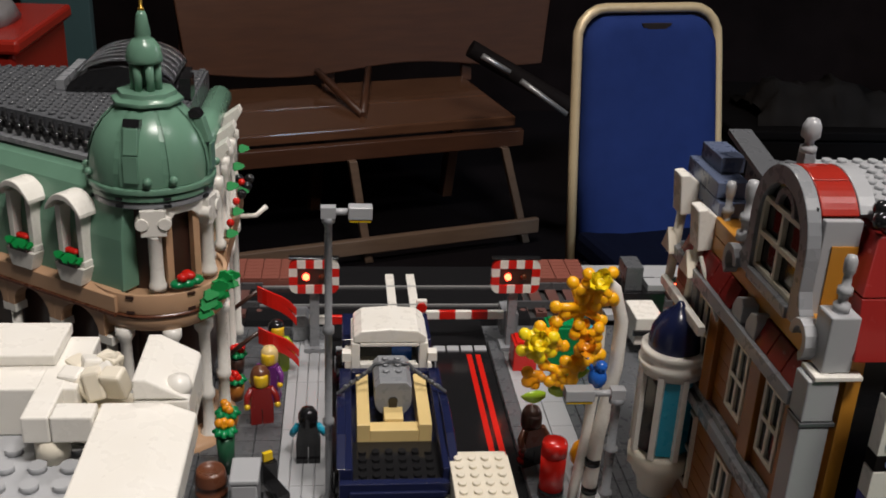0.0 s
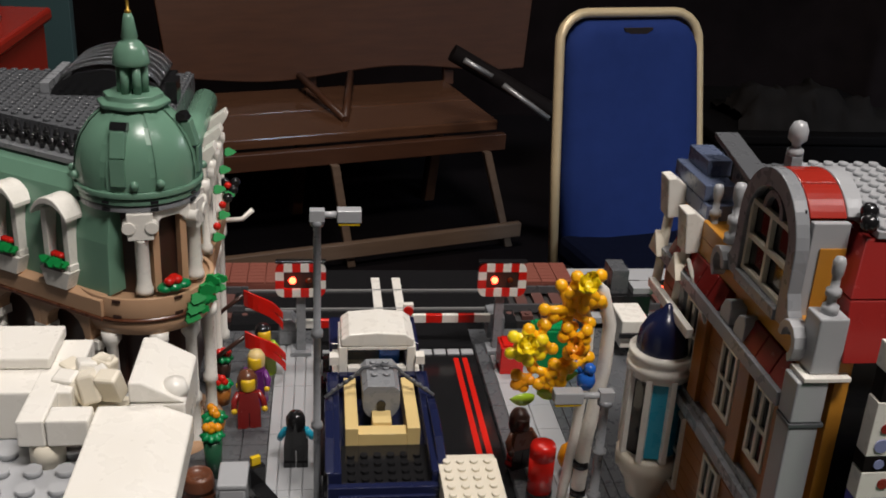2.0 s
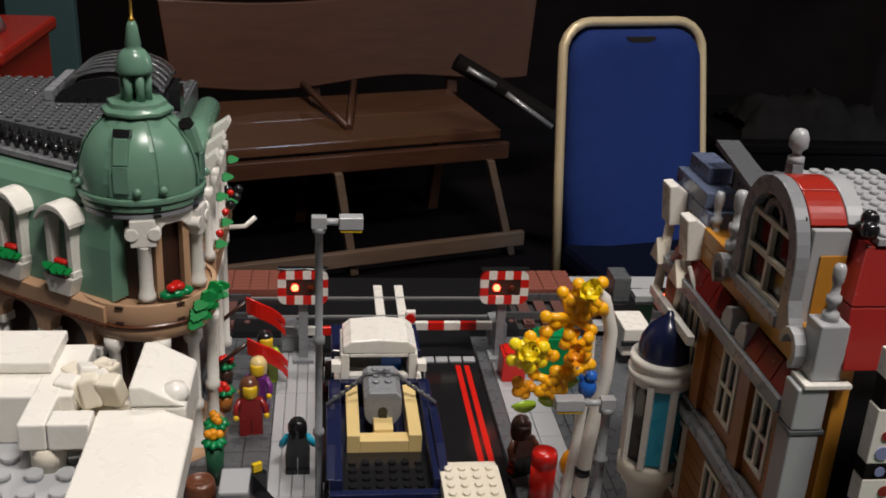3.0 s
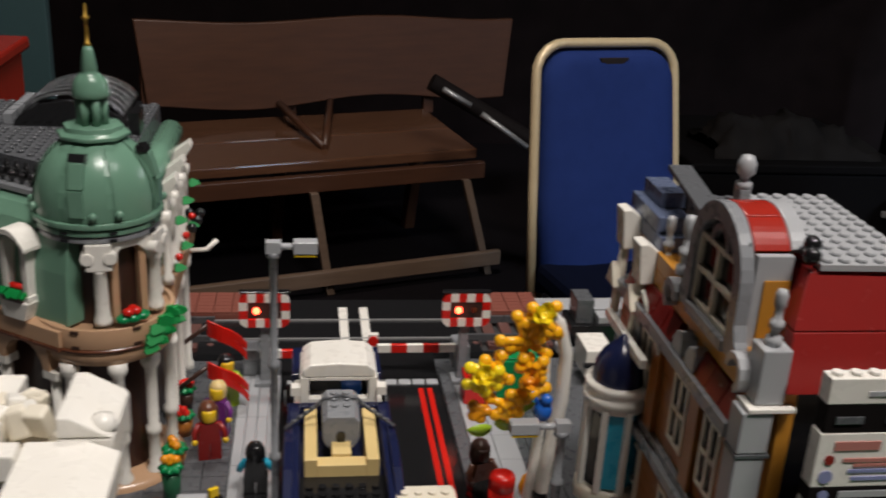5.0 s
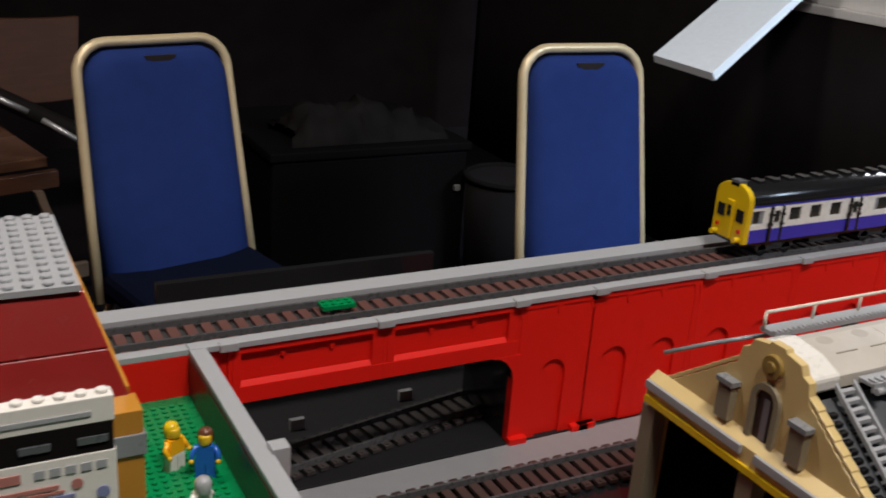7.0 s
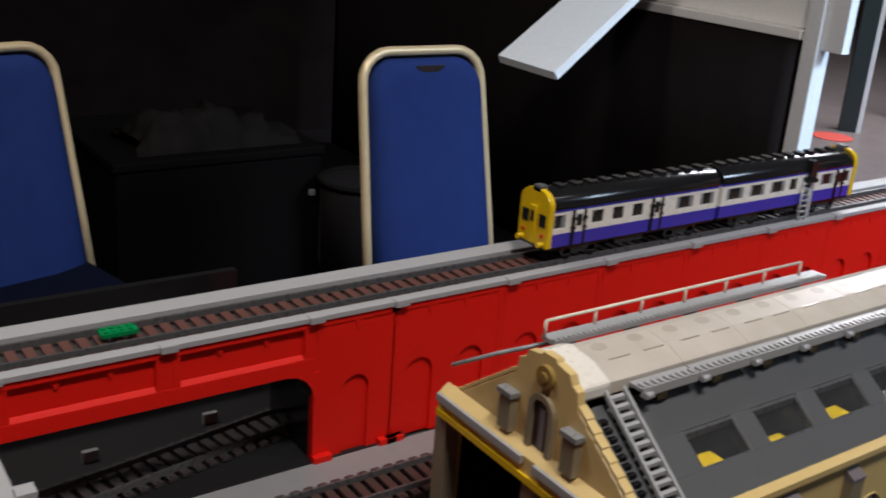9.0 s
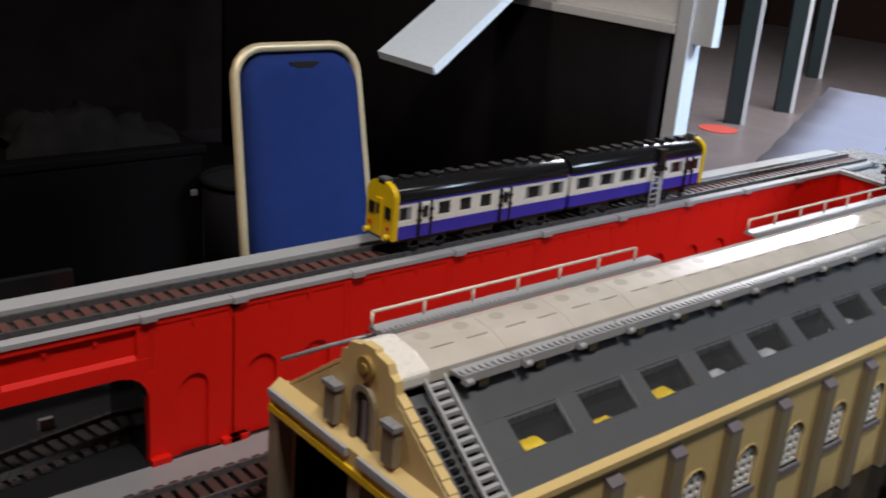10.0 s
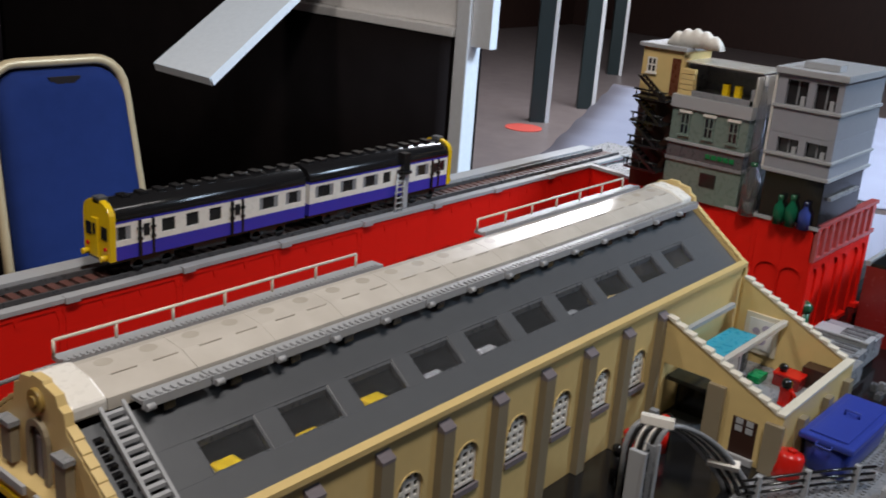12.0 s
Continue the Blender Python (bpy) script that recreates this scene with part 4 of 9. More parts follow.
        # coping slabs
        for i in range(9):
            y = SY0 + (yr - SY0 - 0.004) * (i + 1) / 9
            dy = (yr - SY0 - 0.004) / 9
            for f in (1, -1):
                bm = B()
                p = [(y - dy, on(y - dy) + 0.0065), (y, on(y) + 0.0065), (y + 0.001, on(y) + 0.0105), (y - dy, on(y - dy) + 0.0115)]
                prism(bm, p if f == 1 else [(2 * SYM - a, b) for a, b in p], "x", x0 + 0.0005, x1 + 0.0012)
                part("coping_slab", bm, TAN, s, bevel=0.0004)
    x = SX0 - 0.008
    for y in (SYM - 0.0415, SYM + 0.0415):
        boxes("gable_pilaster", [(x - 0.008, x, y - 0.008, y + 0.008, -0.018, 0.015)], DTAN, s)
        boxes("pilaster_cap", [(x - 0.010, x, y - 0.010, y + 0.010, 0.015, 0.020)], MGREY, s)
    bm = B()
    box(bm, x - 0.004, x + 0.001, SYM - 0.016, SYM - 0.010, -0.020, 0.018)
    box(bm, x - 0.004, x + 0.001, SYM + 0.010, SYM + 0.016, -0.020, 0.018)
    band(bm, arch(SYM, 0.016, 0.018), arch(SYM, 0.010, 0.018), "x", x - 0.004, x + 0.001)
    part("gable_window_surround", bm, DTAN, s, bevel=0.0003)
    boxes("gable_pane", [(x - 0.001, x + 0.0005, SYM - 0.010, SYM + 0.010, -0.020, 0.024)], DBROWN, s)
    boxes("gable_shutter", [(x - 0.0022, x - 0.0012, SYM - 0.0055, SYM + 0.0015, -0.017, 0.020)], CAPGREY, s, "pale grey gable shutter")
    bm = B()
    cyl(bm, (x - 0.004, SYM, 0.0495), 0.0105, 0.005, 18, "x")
    cyl(bm, (x - 0.0055, SYM, 0.0495), 0.005, 0.002, 12, "x")
    part("rosette", bm, OLIVE, s, bevel=0.0006)
    # lintel band: grey ledge, white lip, yellow edge
    bm = B()
    prism(bm, [(x - 0.010, -0.026), (x, -0.018), (x, -0.054), (x - 0.010, -0.042)], "y", SY0 - 0.004, SY1 + 0.004)
    part("lintel", bm, TAN, s, bevel=0.0004)
    boxes("lintel_lip", [(x - 0.0135, x - 0.010, SY0 - 0.003, SYM - 0.008, -0.034, -0.026), (x - 0.0135, x - 0.010, SYM + 0.008, SY1 + 0.003, -0.034, -0.026)], LGREY, s)
    boxes("lintel_edge", [(x - 0.0125, x - 0.009, SY0 - 0.003, SY1 + 0.003, -0.049, -0.042)], YELLOW, s, "yellow warning edge")
    for y in (SY0, SYM, SY1):
        boxes("door_pier", [(x - 0.008, x + 0.008, y - 0.009, y + 0.009, LOW if y < -0.4 else YARD, -0.054)], DTAN, s, bevel=0.0006)
    # clerestory
    wz = 0.0448
    prof = [(-0.3165, wz - 0.006), (-0.3165, wz + 0.005), (-0.2975, wz + 0.0130), (-0.2945, wz + 0.0140), (-0.270, wz + 0.0165), (-0.262, wz + 0.0155), (-0.250, wz + 0.004), (-0.250, wz - 0.012)]
    n = 11
    for i in range(n):
        xa = SX0 + 0.032 + i * (SX1 - SX0 - 0.064) / n
        xb = xa + (SX1 - SX0 - 0.064) / n - 0.0003
        bm = B()
        prism(bm, prof, "x", xa, xb)
        part("clerestory_panel", bm, FROST, s, "frosted white clerestory panel", 0.0003)
        # flat darker discs stand in for the shade of studs inside the panel
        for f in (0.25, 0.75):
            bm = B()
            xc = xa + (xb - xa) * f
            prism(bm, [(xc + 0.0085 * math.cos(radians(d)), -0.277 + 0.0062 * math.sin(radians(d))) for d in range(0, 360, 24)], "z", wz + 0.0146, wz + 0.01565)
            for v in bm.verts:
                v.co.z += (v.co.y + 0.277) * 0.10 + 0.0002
            part("stud_shade", bm, DIMFROST, s)
        # darker dashes stand in for the shaded slots along the seam
        boxes("seam_slot", [(xa + 0.016, xa + 0.040, -0.2972, -0.2958, wz + 0.0125, wz + 0.0143)], DIMFROST, s)
        boxes("seam_slot", [(xa + 0.056, xa + 0.080, -0.2972, -0.2958, wz + 0.0125, wz + 0.0143)], DIMFROST, s)
    cap = [(-0.319, wz - 0.006), (-0.319, wz + 0.007), (-0.297, wz + 0.0165), (-0.268, wz + 0.0200), (-0.256, wz + 0.0150), (-0.246, wz + 0.004), (-0.246, wz - 0.012)]
    for xa, xb in ((SX0 - 0.001, SX0 + 0.0315), (SX1 - 0.0315, SX1 - 0.001)):
        bm = B()
        prism(bm, cap, "x", xa, xb)
        part("end_cap", bm, WHITE, s, "opaque white end of the clerestory", 0.003)
    # near walkway: lattice plates with brackets
    gy, gz = -0.3245, wz - 0.001
    n = 14
    for i in range(n):
        xa = SX0 + 0.052 + i * (SX1 - SX0 - 0.06) / n
        xb = xa + (SX1 - SX0 - 0.06) / n - 0.002
        bm = B()
        box(bm, xa, xb, gy - 0.009, gy + 0.006, gz, gz + 0.003)
        for j in range(9):
            xx = xa + (j + 0.2) * (xb - xa) / 9
            box(bm, xx, xx + 0.003, gy - 0.0095, gy - 0.002, gz + 0.003, gz + 0.0055)
        box(bm, xa, xb, gy - 0.0105, gy - 0.0085, gz - 0.004, gz + 0.004)
        cyl(bm, (xa + 0.001, gy - 0.013, gz - 0.002), 0.003, 0.008, 10, "x")
        part("walkway_grille", bm, LGREY, s)
        boxes("walkway_bracket", [(xa + 0.02, xa + 0.032, gy - 0.009, gy + 0.004, gz - 0.0125, gz - 0.001)], BLACK, s)
    # far walkway and handrail
    fy, fz = -0.2215, 0.0455
    for xa, xb in ((0.111, 0.50), (0.686, 1.07)):
        bm = B()
        box(bm, xa, xb, fy - 0.014, fy + 0.004, fz, fz + 0.004)
        for j in range(int((xb - xa) / 0.006)):
            box(bm, xa + j * 0.006, xa + j * 0.006 + 0.003, fy - 0.0145, fy - 0.010, fz + 0.004, fz + 0.006)
        part("far_walkway", bm, LGREY, s)
        h = B()
        tube(h, [(xa, fy, fz + 0.019), (xb - 0.03, fy, fz + 0.019)], 0.0016, 8)
        part("handrail", h, CREAM, s)
        k = int((xb - 0.03 - xa) / 0.0575)
        for j in range(k + 1):
            h = B()
            tube(h, [(xa + j * (xb - 0.03 - xa) / k, fy, fz + 0.004), (xa + j * (xb - 0.03 - xa) / k, fy, fz + 0.019)], 0.0015, 6)
            part("baluster", h, CREAM, s)
        bm = B()
        for j in range(5):
            xx = xa + 0.02 + j * 0.08
            prism(bm, [(fy + 0.0, fz), (fy - 0.014, fz), (fy - 0.014, on(2 * SYM - (fy - 0.014)) - 0.001), (fy, on(2 * SYM - fy) - 0.001)], "x", xx, xx + 0.006)
        part("walkway_support", bm, DGREY, s)
    h = B()
    tube(h, [(SX0 - 0.012, SY1 - 0.005, 0.004), (0.09, SY1 - 0.03, 0.02), (0.13, fy, fz - 0.004)], 0.0022, 8)
    part("stay_rod", h, MGREY, s)
    # ladder on the near slope
    def lp(y, x, off):
        return (x, y, on(y) + off)
    bm = B()
    for x in (SX0 + 0.0205, SX0 + 0.0405):
        prism(bm, [(SY0 + 0.004, on(SY0 + 0.004) + 0.008), (yr - 0.004, on(yr - 0.004) + 0.010), (yr - 0.002, on(yr) + 0.014), (SY0 + 0.003, on(SY0 + 0.003) + 0.012)], "x", x, x + 0.003)
    for i in range(13):
        y = SY0 + 0.008 + i * (yr - SY0 - 0.014) / 12
        prism(bm, [(y, on(y) + 0.008), (y + 0.0032, on(y + 0.0032) + 0.008), (y + 0.0032, on(y) + 0.0125), (y, on(y) + 0.0115)], "x", SX0 + 0.0235, SX0 + 0.0405)
    part("ladder", bm, LGREY, s, "light grey roof ladder")
    bm = B()
    for i in range(12):
        y = SY0 + 0.012 + i * (yr - SY0 - 0.02) / 12
        box(bm, SX0 + 0.0095, SX0 + 0.017, y, y + 0.005, on(y) - 0.001, on(y) + 0.0042)
        box(bm, SX0 + 0.0235, SX0 + 0.0405, y, y + 0.004, on(y) - 0.001, on(y) + 0.003)
    part("roof_ribs", bm, BLACK, s)
    # floor coloured black and a black sheet added, for the shade inside the shed
    boxes("floor", [(SX0, SX1, SY0 + 0.008, SY1 - 0.008, YARD, YARD + 0.002)], BLACK, s)
    boxes("shade_lining", [(SX0 + 0.004, SX1 - 0.001, SY1 - 0.0108, SY1 - 0.0084, YARD + 0.0022, -0.036)], CASEBLACK, s, "added black sheet that keeps the shed inside dark")


shed()


def shed_contents():
    rng = random.Random(8)
    for i in range(5):
        t = thing("depot_locomotive", "toy diesel locomotive with yellow nose parked inside the shed", "locomotive", group="shed locomotives")
        x, y = 0.15 + i * 0.174, SYM - 0.075
        boxes("body", [(x, x + 0.12, y - 0.022, y + 0.022, YARD + 0.012, YARD + 0.075)], DGREY if i % 2 else NAVY, t)
        boxes("nose", [(x - 0.012, x, y - 0.02, y + 0.02, YARD + 0.012, YARD + 0.07)], YELLOW, t, "yellow nose")
        boxes("bogie", [(x + 0.01, x + 0.11, y - 0.018, y + 0.018, YARD + 0.002, YARD + 0.012)], BLACK, t)
    for x0, zt, mt in ((0.175, -0.020, YELLOW), (0.270, -0.028, YELLOW), (0.352, -0.020, YELLOW), (0.442, -0.024, LGREY), (0.532, -0.022, LGREY), (0.70, -0.024, LGREY), (0.796, -0.028, TAN)):
        y = SY0 + 0.036
        h = thing("shed_hoist", "hoist standing under a skylight inside the shed", "hoist", pose(x0, y, YARD + 0.002), "shed hoists")
        bm = B()
        H = zt - YARD - 0.002
        prism(bm, [(-0.014, H - 0.022), (0.024, H - 0.026), (0.020, H), (-0.004, H)], "y", -0.004, 0.026)
        part("hoist_head", bm, mt, h, bevel=0.001)
        boxes("hoist_mast", [(0.0, 0.006, 0.010, 0.016, 0.0, H - 0.0245)], DGREY, h)
        boxes("hoist_arm", [(-0.014, 0.03, 0.0262, 0.030, H - 0.016, H - 0.010)], mt, h)
    e = thing("red_shunter", "small red locomotive at the shed mouth", "locomotive")
    boxes("body", [(0.02, 0.11, SYM - 0.02, SYM + 0.03, YARD + 0.014, YARD + 0.055)], DRED, e, bevel=0.001)
    boxes("buffer_beam", [(0.014, 0.02, SYM - 0.028, SYM + 0.036, YARD + 0.014, YARD + 0.026)], RED, e, bevel=0.001)
    boxes("underframe", [(0.02, 0.11, SYM - 0.02, SYM + 0.03, YARD + 0.002, YARD + 0.0138)], BLACK, e)


shed_contents()

# ---- town ground ----
bm = B()
box(bm, -1.6, -0.478, -0.95, 0.0, YARD, CITY - 0.006)
solo("town_base", bm, DGREY, "dark grey raised base of the brick town", "base plate", kind="structure")
bm = B()
box(bm, -0.770, -0.644, -0.95, 0.0, CITY - 0.006, CITY)
box(bm, -0.84, -0.60, 0.0, 0.11, -0.009, CITY)
solo("road", bm, BLACK, "glossy black toy road running to the level crossing", "road", kind="structure")


def pavement(name, x0, x1, y0, y1, material, label, zt=0.0, w=0.016, l=0.032):
    p = boxes(name, [(x0, x1, y0, y1, CITY - 0.006, zt - 0.002)], material, None)
    tagged(p, label, "pavement", kind="structure")
    share = None
    nx, ny = max(1, round((x1 - x0) / w)), max(1, round((y1 - y0) / l))
    dx, dy = (x1 - x0) / nx, (y1 - y0) / ny
    for i in range(nx):
        for j in range(ny):
            if share is None:
                bm = B()
                g = 0.0002
                box(bm, g, dx - g, g, dy - g, 0, 0.0014)
                prism(bm, [(g, 0.0014), (dx - g, 0.0014), (dx - g - 0.0004, 0.002), (g + 0.0004, 0.002)], "y", g, dy - g)
                t = part("paving_tile", bm, material, p)
                share = t.data
            else:
                t = new("paving_tile", share)
                t.parent = p
            t.matrix_basis = Matrix.Translation((x0 + i * dx, y0 + j * dy, zt - 0.002))
    return p


pavement("pavement_west", -0.801, -0.770, -0.36, -0.045, LGREY, "light grey smooth tiled toy pavement", 0.0, 0.008, 0.064)
pavement("pavement_west", -0.87, -0.801, -0.36, -0.02, DGREY, "dark grey tiled toy pavement", -0.001, 0.016, 0.016)
pavement("kerb", -0.644, -0.634, -0.36, -0.045, DGREY, "dark grey toy kerb", 0.0, 0.01, 0.032)
pavement("pavement_east", -0.634, -0.600, -0.36, -0.045, LGREY, "light grey smooth tiled toy pavement", 0.0, 0.016, 0.032)
pavement("pavement_east", -0.600, -0.572, -0.36, -0.045, DGREY, "dark grey tiled toy pavement", -0.001, 0.008, 0.032)
bm = B()
for x in (-0.6625, -0.6555):
    box(bm, x, x + 0.004, -0.40, -0.062, CITY - 0.001, CITY + 0.0006)
solo("road_line", bm, RED, "double red line along the black road", "road marking")
cl = thing("crossing_line", "row of pale tiles at the crossing", "road marking")
for i in range(11):
    boxes("line_tile", [(-0.765 + i * 0.011, -0.7555 + i * 0.011, -0.056, -0.048, CITY - 0.001, CITY + 0.0012)], LGREY, cl)
for x in (-0.717, -0.698):
    bm = B()
    box(bm, x - 0.0038, x + 0.0038, 0.022, 0.09, CITY - 0.001, CITY + 0.0014)
    solo("road_stripe", bm, WHITE, "white road stripe across the rails", "road marking", "white road stripes")
for y in (0.0263, 0.0637):
    bm = B()
    box(bm, -0.84, -0.60, y - 0.0012, y + 0.0012, CITY, CITY + 0.0015)
    solo("crossing_rail", bm, SILVER, "thin metal rail set in the black crossing", "rail", "crossing rails")
for x0, x1 in ((-0.99, -0.80), (-0.61, -0.535)):
    p = pavement("paving", x0, x1, 0.068, 0.112, BRICKRED, "brick red paved strip beyond the rails", 0.003, 0.016, 0.008)
bm = B()
box(bm, -0.535, -0.3458, 0.0, 0.012, -0.0057, 0.0)
solo("platform_edge", bm, LGREY, "light grey edge strip beside the rails", "edging", bevel=0.0004)
# green lawn plate and the boundary wall
LAWN = -0.045
bm = B()
box(bm, -0.4779, -0.3455, -0.95, -0.0005, YARD, LAWN)
studs(bm, -0.4735, -0.30, 15, 36, LAWN)
solo("lawn_plate", bm, GREEN, "green studded base plate beside the building", "base plate")
bm = B()
box(bm, -0.4779, -0.3452, 0.0, 0.0118, LAWN - 0.02, -0.0058)
solo("lawn_wall", bm, VRED, "red retaining wall behind the green plate", "wall", bevel=0.0004)
w = thing("boundary_wall", "red boundary wall with a light grey top", "wall")
boxes("wall_face", [(-0.345, -0.331, -0.95, -0.001, YARD, -0.006)], VRED, w)
boxes("wall_top", [(-0.3455, -0.3305, -0.95, -0.0015, -0.006, 0.0)], LGREY, w, "light grey smooth top")
boxes("wall_inner", [(-0.3466, -0.3457, -0.95, -0.002, LAWN, -0.0062)], DBROWN, w)
boxes("wall_post", [(-0.332, -0.318, -0.19, -0.176, -0.03, 0.004)], LGREY, w)


# ---- toy figures ----
def figure(x, y, z, rz, hair, torso, legs, skin=SKIN, kind=0, sleeve=None):
    bm = B()
    for s in (-1, 1):
        box(bm, s * 0.004 - 0.0037, s * 0.004 + 0.0037, -0.0038, 0.0045, 0.0, 0.0035, mi=2)
        box(bm, s * 0.004 - 0.0037, s * 0.004 + 0.0037, -0.0038, 0.0032, 0.0035, 0.012, mi=2)
    box(bm, -0.0078, 0.0078, -0.0038, 0.0035, 0.012, 0.0145, mi=2)
    prism(bm, [(-0.0078, 0.0146), (0.0078, 0.0146), (0.0058, 0.0275), (-0.0058, 0.0275)], "y", -0.0038, 0.0038, mi=1)
    for s in (-1, 1):
        tube(bm, [(s * 0.0062, 0, 0.0262), (s * 0.0096, -0.001, 0.0205), (s * 0.0102, -0.005, 0.0165)], 0.0022, 8, mi=4)
        ball(bm, (s * 0.0102, -0.0062, 0.0158), 0.0022, 8, mi=3)
    lathe(bm, [(0.0, 0.0), (0.0044, 0.0), (0.0051, 0.0012), (0.0051, 0.0072), (0.0044, 0.0084), (0.0, 0.0084)], (0, 0, 0.0282), 14, mi=3)
    if kind == 0:
        lathe(bm, [(0.0056, -0.004), (0.0062, 0.0), (0.006, 0.004), (0.0042, 0.0072), (0.0, 0.0084)], (0, 0.0026, 0.0325), 14, mi=0)
    elif kind == 1:
        lathe(bm, [(0.0063, -0.006), (0.007, -0.002), (0.0066, 0.004), (0.0045, 0.008), (0.0, 0.0095)], (0, 0.0034, 0.032), 14, mi=0)
    return solo("toy_figure", bm, [hair, torso, legs, skin, sleeve or torso], FIGS.pop(0), "toy figure", "toy figures in the street", m=pose(x, y, z, 0, 0, rz))


FIGS = ["toy figure in a black and azure jacket on the pavement", "toy figure in a dark red dress on the pavement",
        "toy figure in a purple coat beside the hotel", "toy figure in a lime jacket beside the hotel",
        "brown toy figure beside the red post box", "blue capped toy figure on the green plate",
        "yellow toy figure on the green plate", "toy figure in white near the boundary wall", "red toy figure inside the roofless annex"]
figure(-0.782, -0.206, 0.0, 180, BLACK, BLACK, BLACK, BLACK, 0, AZURE)
figure(-0.815, -0.158, -0.001, 10, BROWN, DRED, DRED, SKIN, 1)
figure(-0.812, -0.128, -0.001, -15, TAN, PURPLE, PURPLE, SKIN, 0)
figure(-0.808, -0.088, -0.001, 20, BLACK, LIME, LIME, SKIN, 0)
figure(-0.638, -0.214, 0.0, 20, DBROWN, BROWN, BLACK, DBROWN, 1)
figure(-0.366, -0.130, LAWN, -20, BROWN, BRBLUE, BRBLUE, SKIN, 0)
figure(-0.386, -0.112, LAWN, 30, YELLOW, LORANGE, WHITE, SKIN, 0)
figure(-0.385, -0.19, LAWN, 200, LGREY, WHITE, DGREY, SKIN, 0)


# ---- level crossing ----
def crossing_sign(x, y):
    s = thing("crossing_signal", "red and white chequered level crossing signal on a grey post", "level crossing signal", pose(x, y, 0.0), "level crossing signals")
    boxes("post", [(-0.0035, 0.0035, 0.001, 0.007, 0.0, 0.052)], MGREY, s)
    boxes("base", [(-0.008, 0.008, -0.004, 0.012, 0.0, 0.0033)], MGREY, s)
    w, h, n, k, r = 0.0375, 0.0275, 6, 4, 0.006
    cw, ch = w / n, h / k
    for i in range(n):
        for j in range(k):
            if 0 < i < n - 1 and 0 < j < k - 1:
                continue
            x0, z0 = -w / 2 + i * cw, 0.0505 + j * ch
            bm = B()
            if i in (0, n - 1) and j in (0, k - 1):
                cx = x0 + cw if i == 0 else x0
                cz = z0 + ch if j == 0 else z0
                a0 = {(0, 0): 180, (n - 1, 0): 270, (n - 1, k - 1): 0, (0, k - 1): 90}[(i, j)]
                prism(bm, [(cx, cz)] + [(cx + cw * math.cos(radians(a0 + 15 * q)), cz + ch * math.sin(radians(a0 + 15 * q))) for q in range(7)], "y", -0.003, 0.001)
            else:
                box(bm, x0, x0 + cw, -0.003, 0.001, z0, z0 + ch)
            part("chequer_tile", bm, RED if (i + j) % 2 else WHITE, s)
    boxes("backplate", [(-w / 2 + cw, w / 2 - cw, -0.002, 0.0005, 0.0505 + ch, 0.0505 + 3 * ch)], DBROWN, s)
    boxes("hood", [(-w / 2, w / 2, -0.0025, 0.003, 0.078, 0.0795)], BLACK, s)
    for dx, mt in ((-0.006, LED), (0.006, LEDOFF)):
        bm = B()
        lathe(bm, [(0.0, -0.0), (0.0026, 0.0), (0.0026, 0.0016), (0.0016, 0.0026), (0.0, 0.0028)], (0, 0, 0), 14, m=Matrix.Translation((dx, -0.002, 0.0642)) @ Matrix.Rotation(radians(90), 4, "X"))
        part("lamp", bm, mt, s, "lit red lamp" if mt is LED else "unlit lamp")


crossing_sign(-0.7815, -0.060)
crossing_sign(-0.628, -0.060)


def barrier(x, y, reach, n, label):
    b = thing("crossing_barrier", label, "crossing barrier", group="level crossing barriers")
    s = 1 if reach > 0 else -1
    bm = B()
    box(bm, x - 0.007, x + 0.007, y - 0.008, y + 0.010, 0.0, 0.012)
    prism(bm, [(x - 0.007, 0.012), (x + 0.007, 0.012), (x + 0.007, 0.018), (x + 0.003, 0.022), (x - 0.007, 0.022)], "y", y - 0.008, y + 0.010)
    part("pivot_box", bm, MGREY, b, bevel=0.0006)
    seg = reach / n
    for i in range(n):
        bm = B()
        xa = x + s * 0.006 + i * seg
        box(bm, min(xa, xa + seg), max(xa, xa + seg), y - 0.012, y - 0.008, 0.0165, 0.0232)
        part("arm_segment", bm, RED if i % 2 else WHITE, b, bevel=0.0003)
    return b


barrier(-0.792, -0.036, 0.05, 3, "short lowered red and white crossing barrier with grey pivot box")
bb = barrier(-0.625, -0.028, -0.078, 6, "lowered red and white crossing barrier with a red disc")
bm = B()
cyl(bm, (-0.6975, -0.043, 0.028), 0.004, 0.002, 14, "y", mi=1)
box(bm, -0.7015, -0.6935, -0.041, -0.036, 0.022, 0.033)
part("barrier_lamp", bm, [WHITE, RED], bb, "red disc lamp on the arm", m=None)


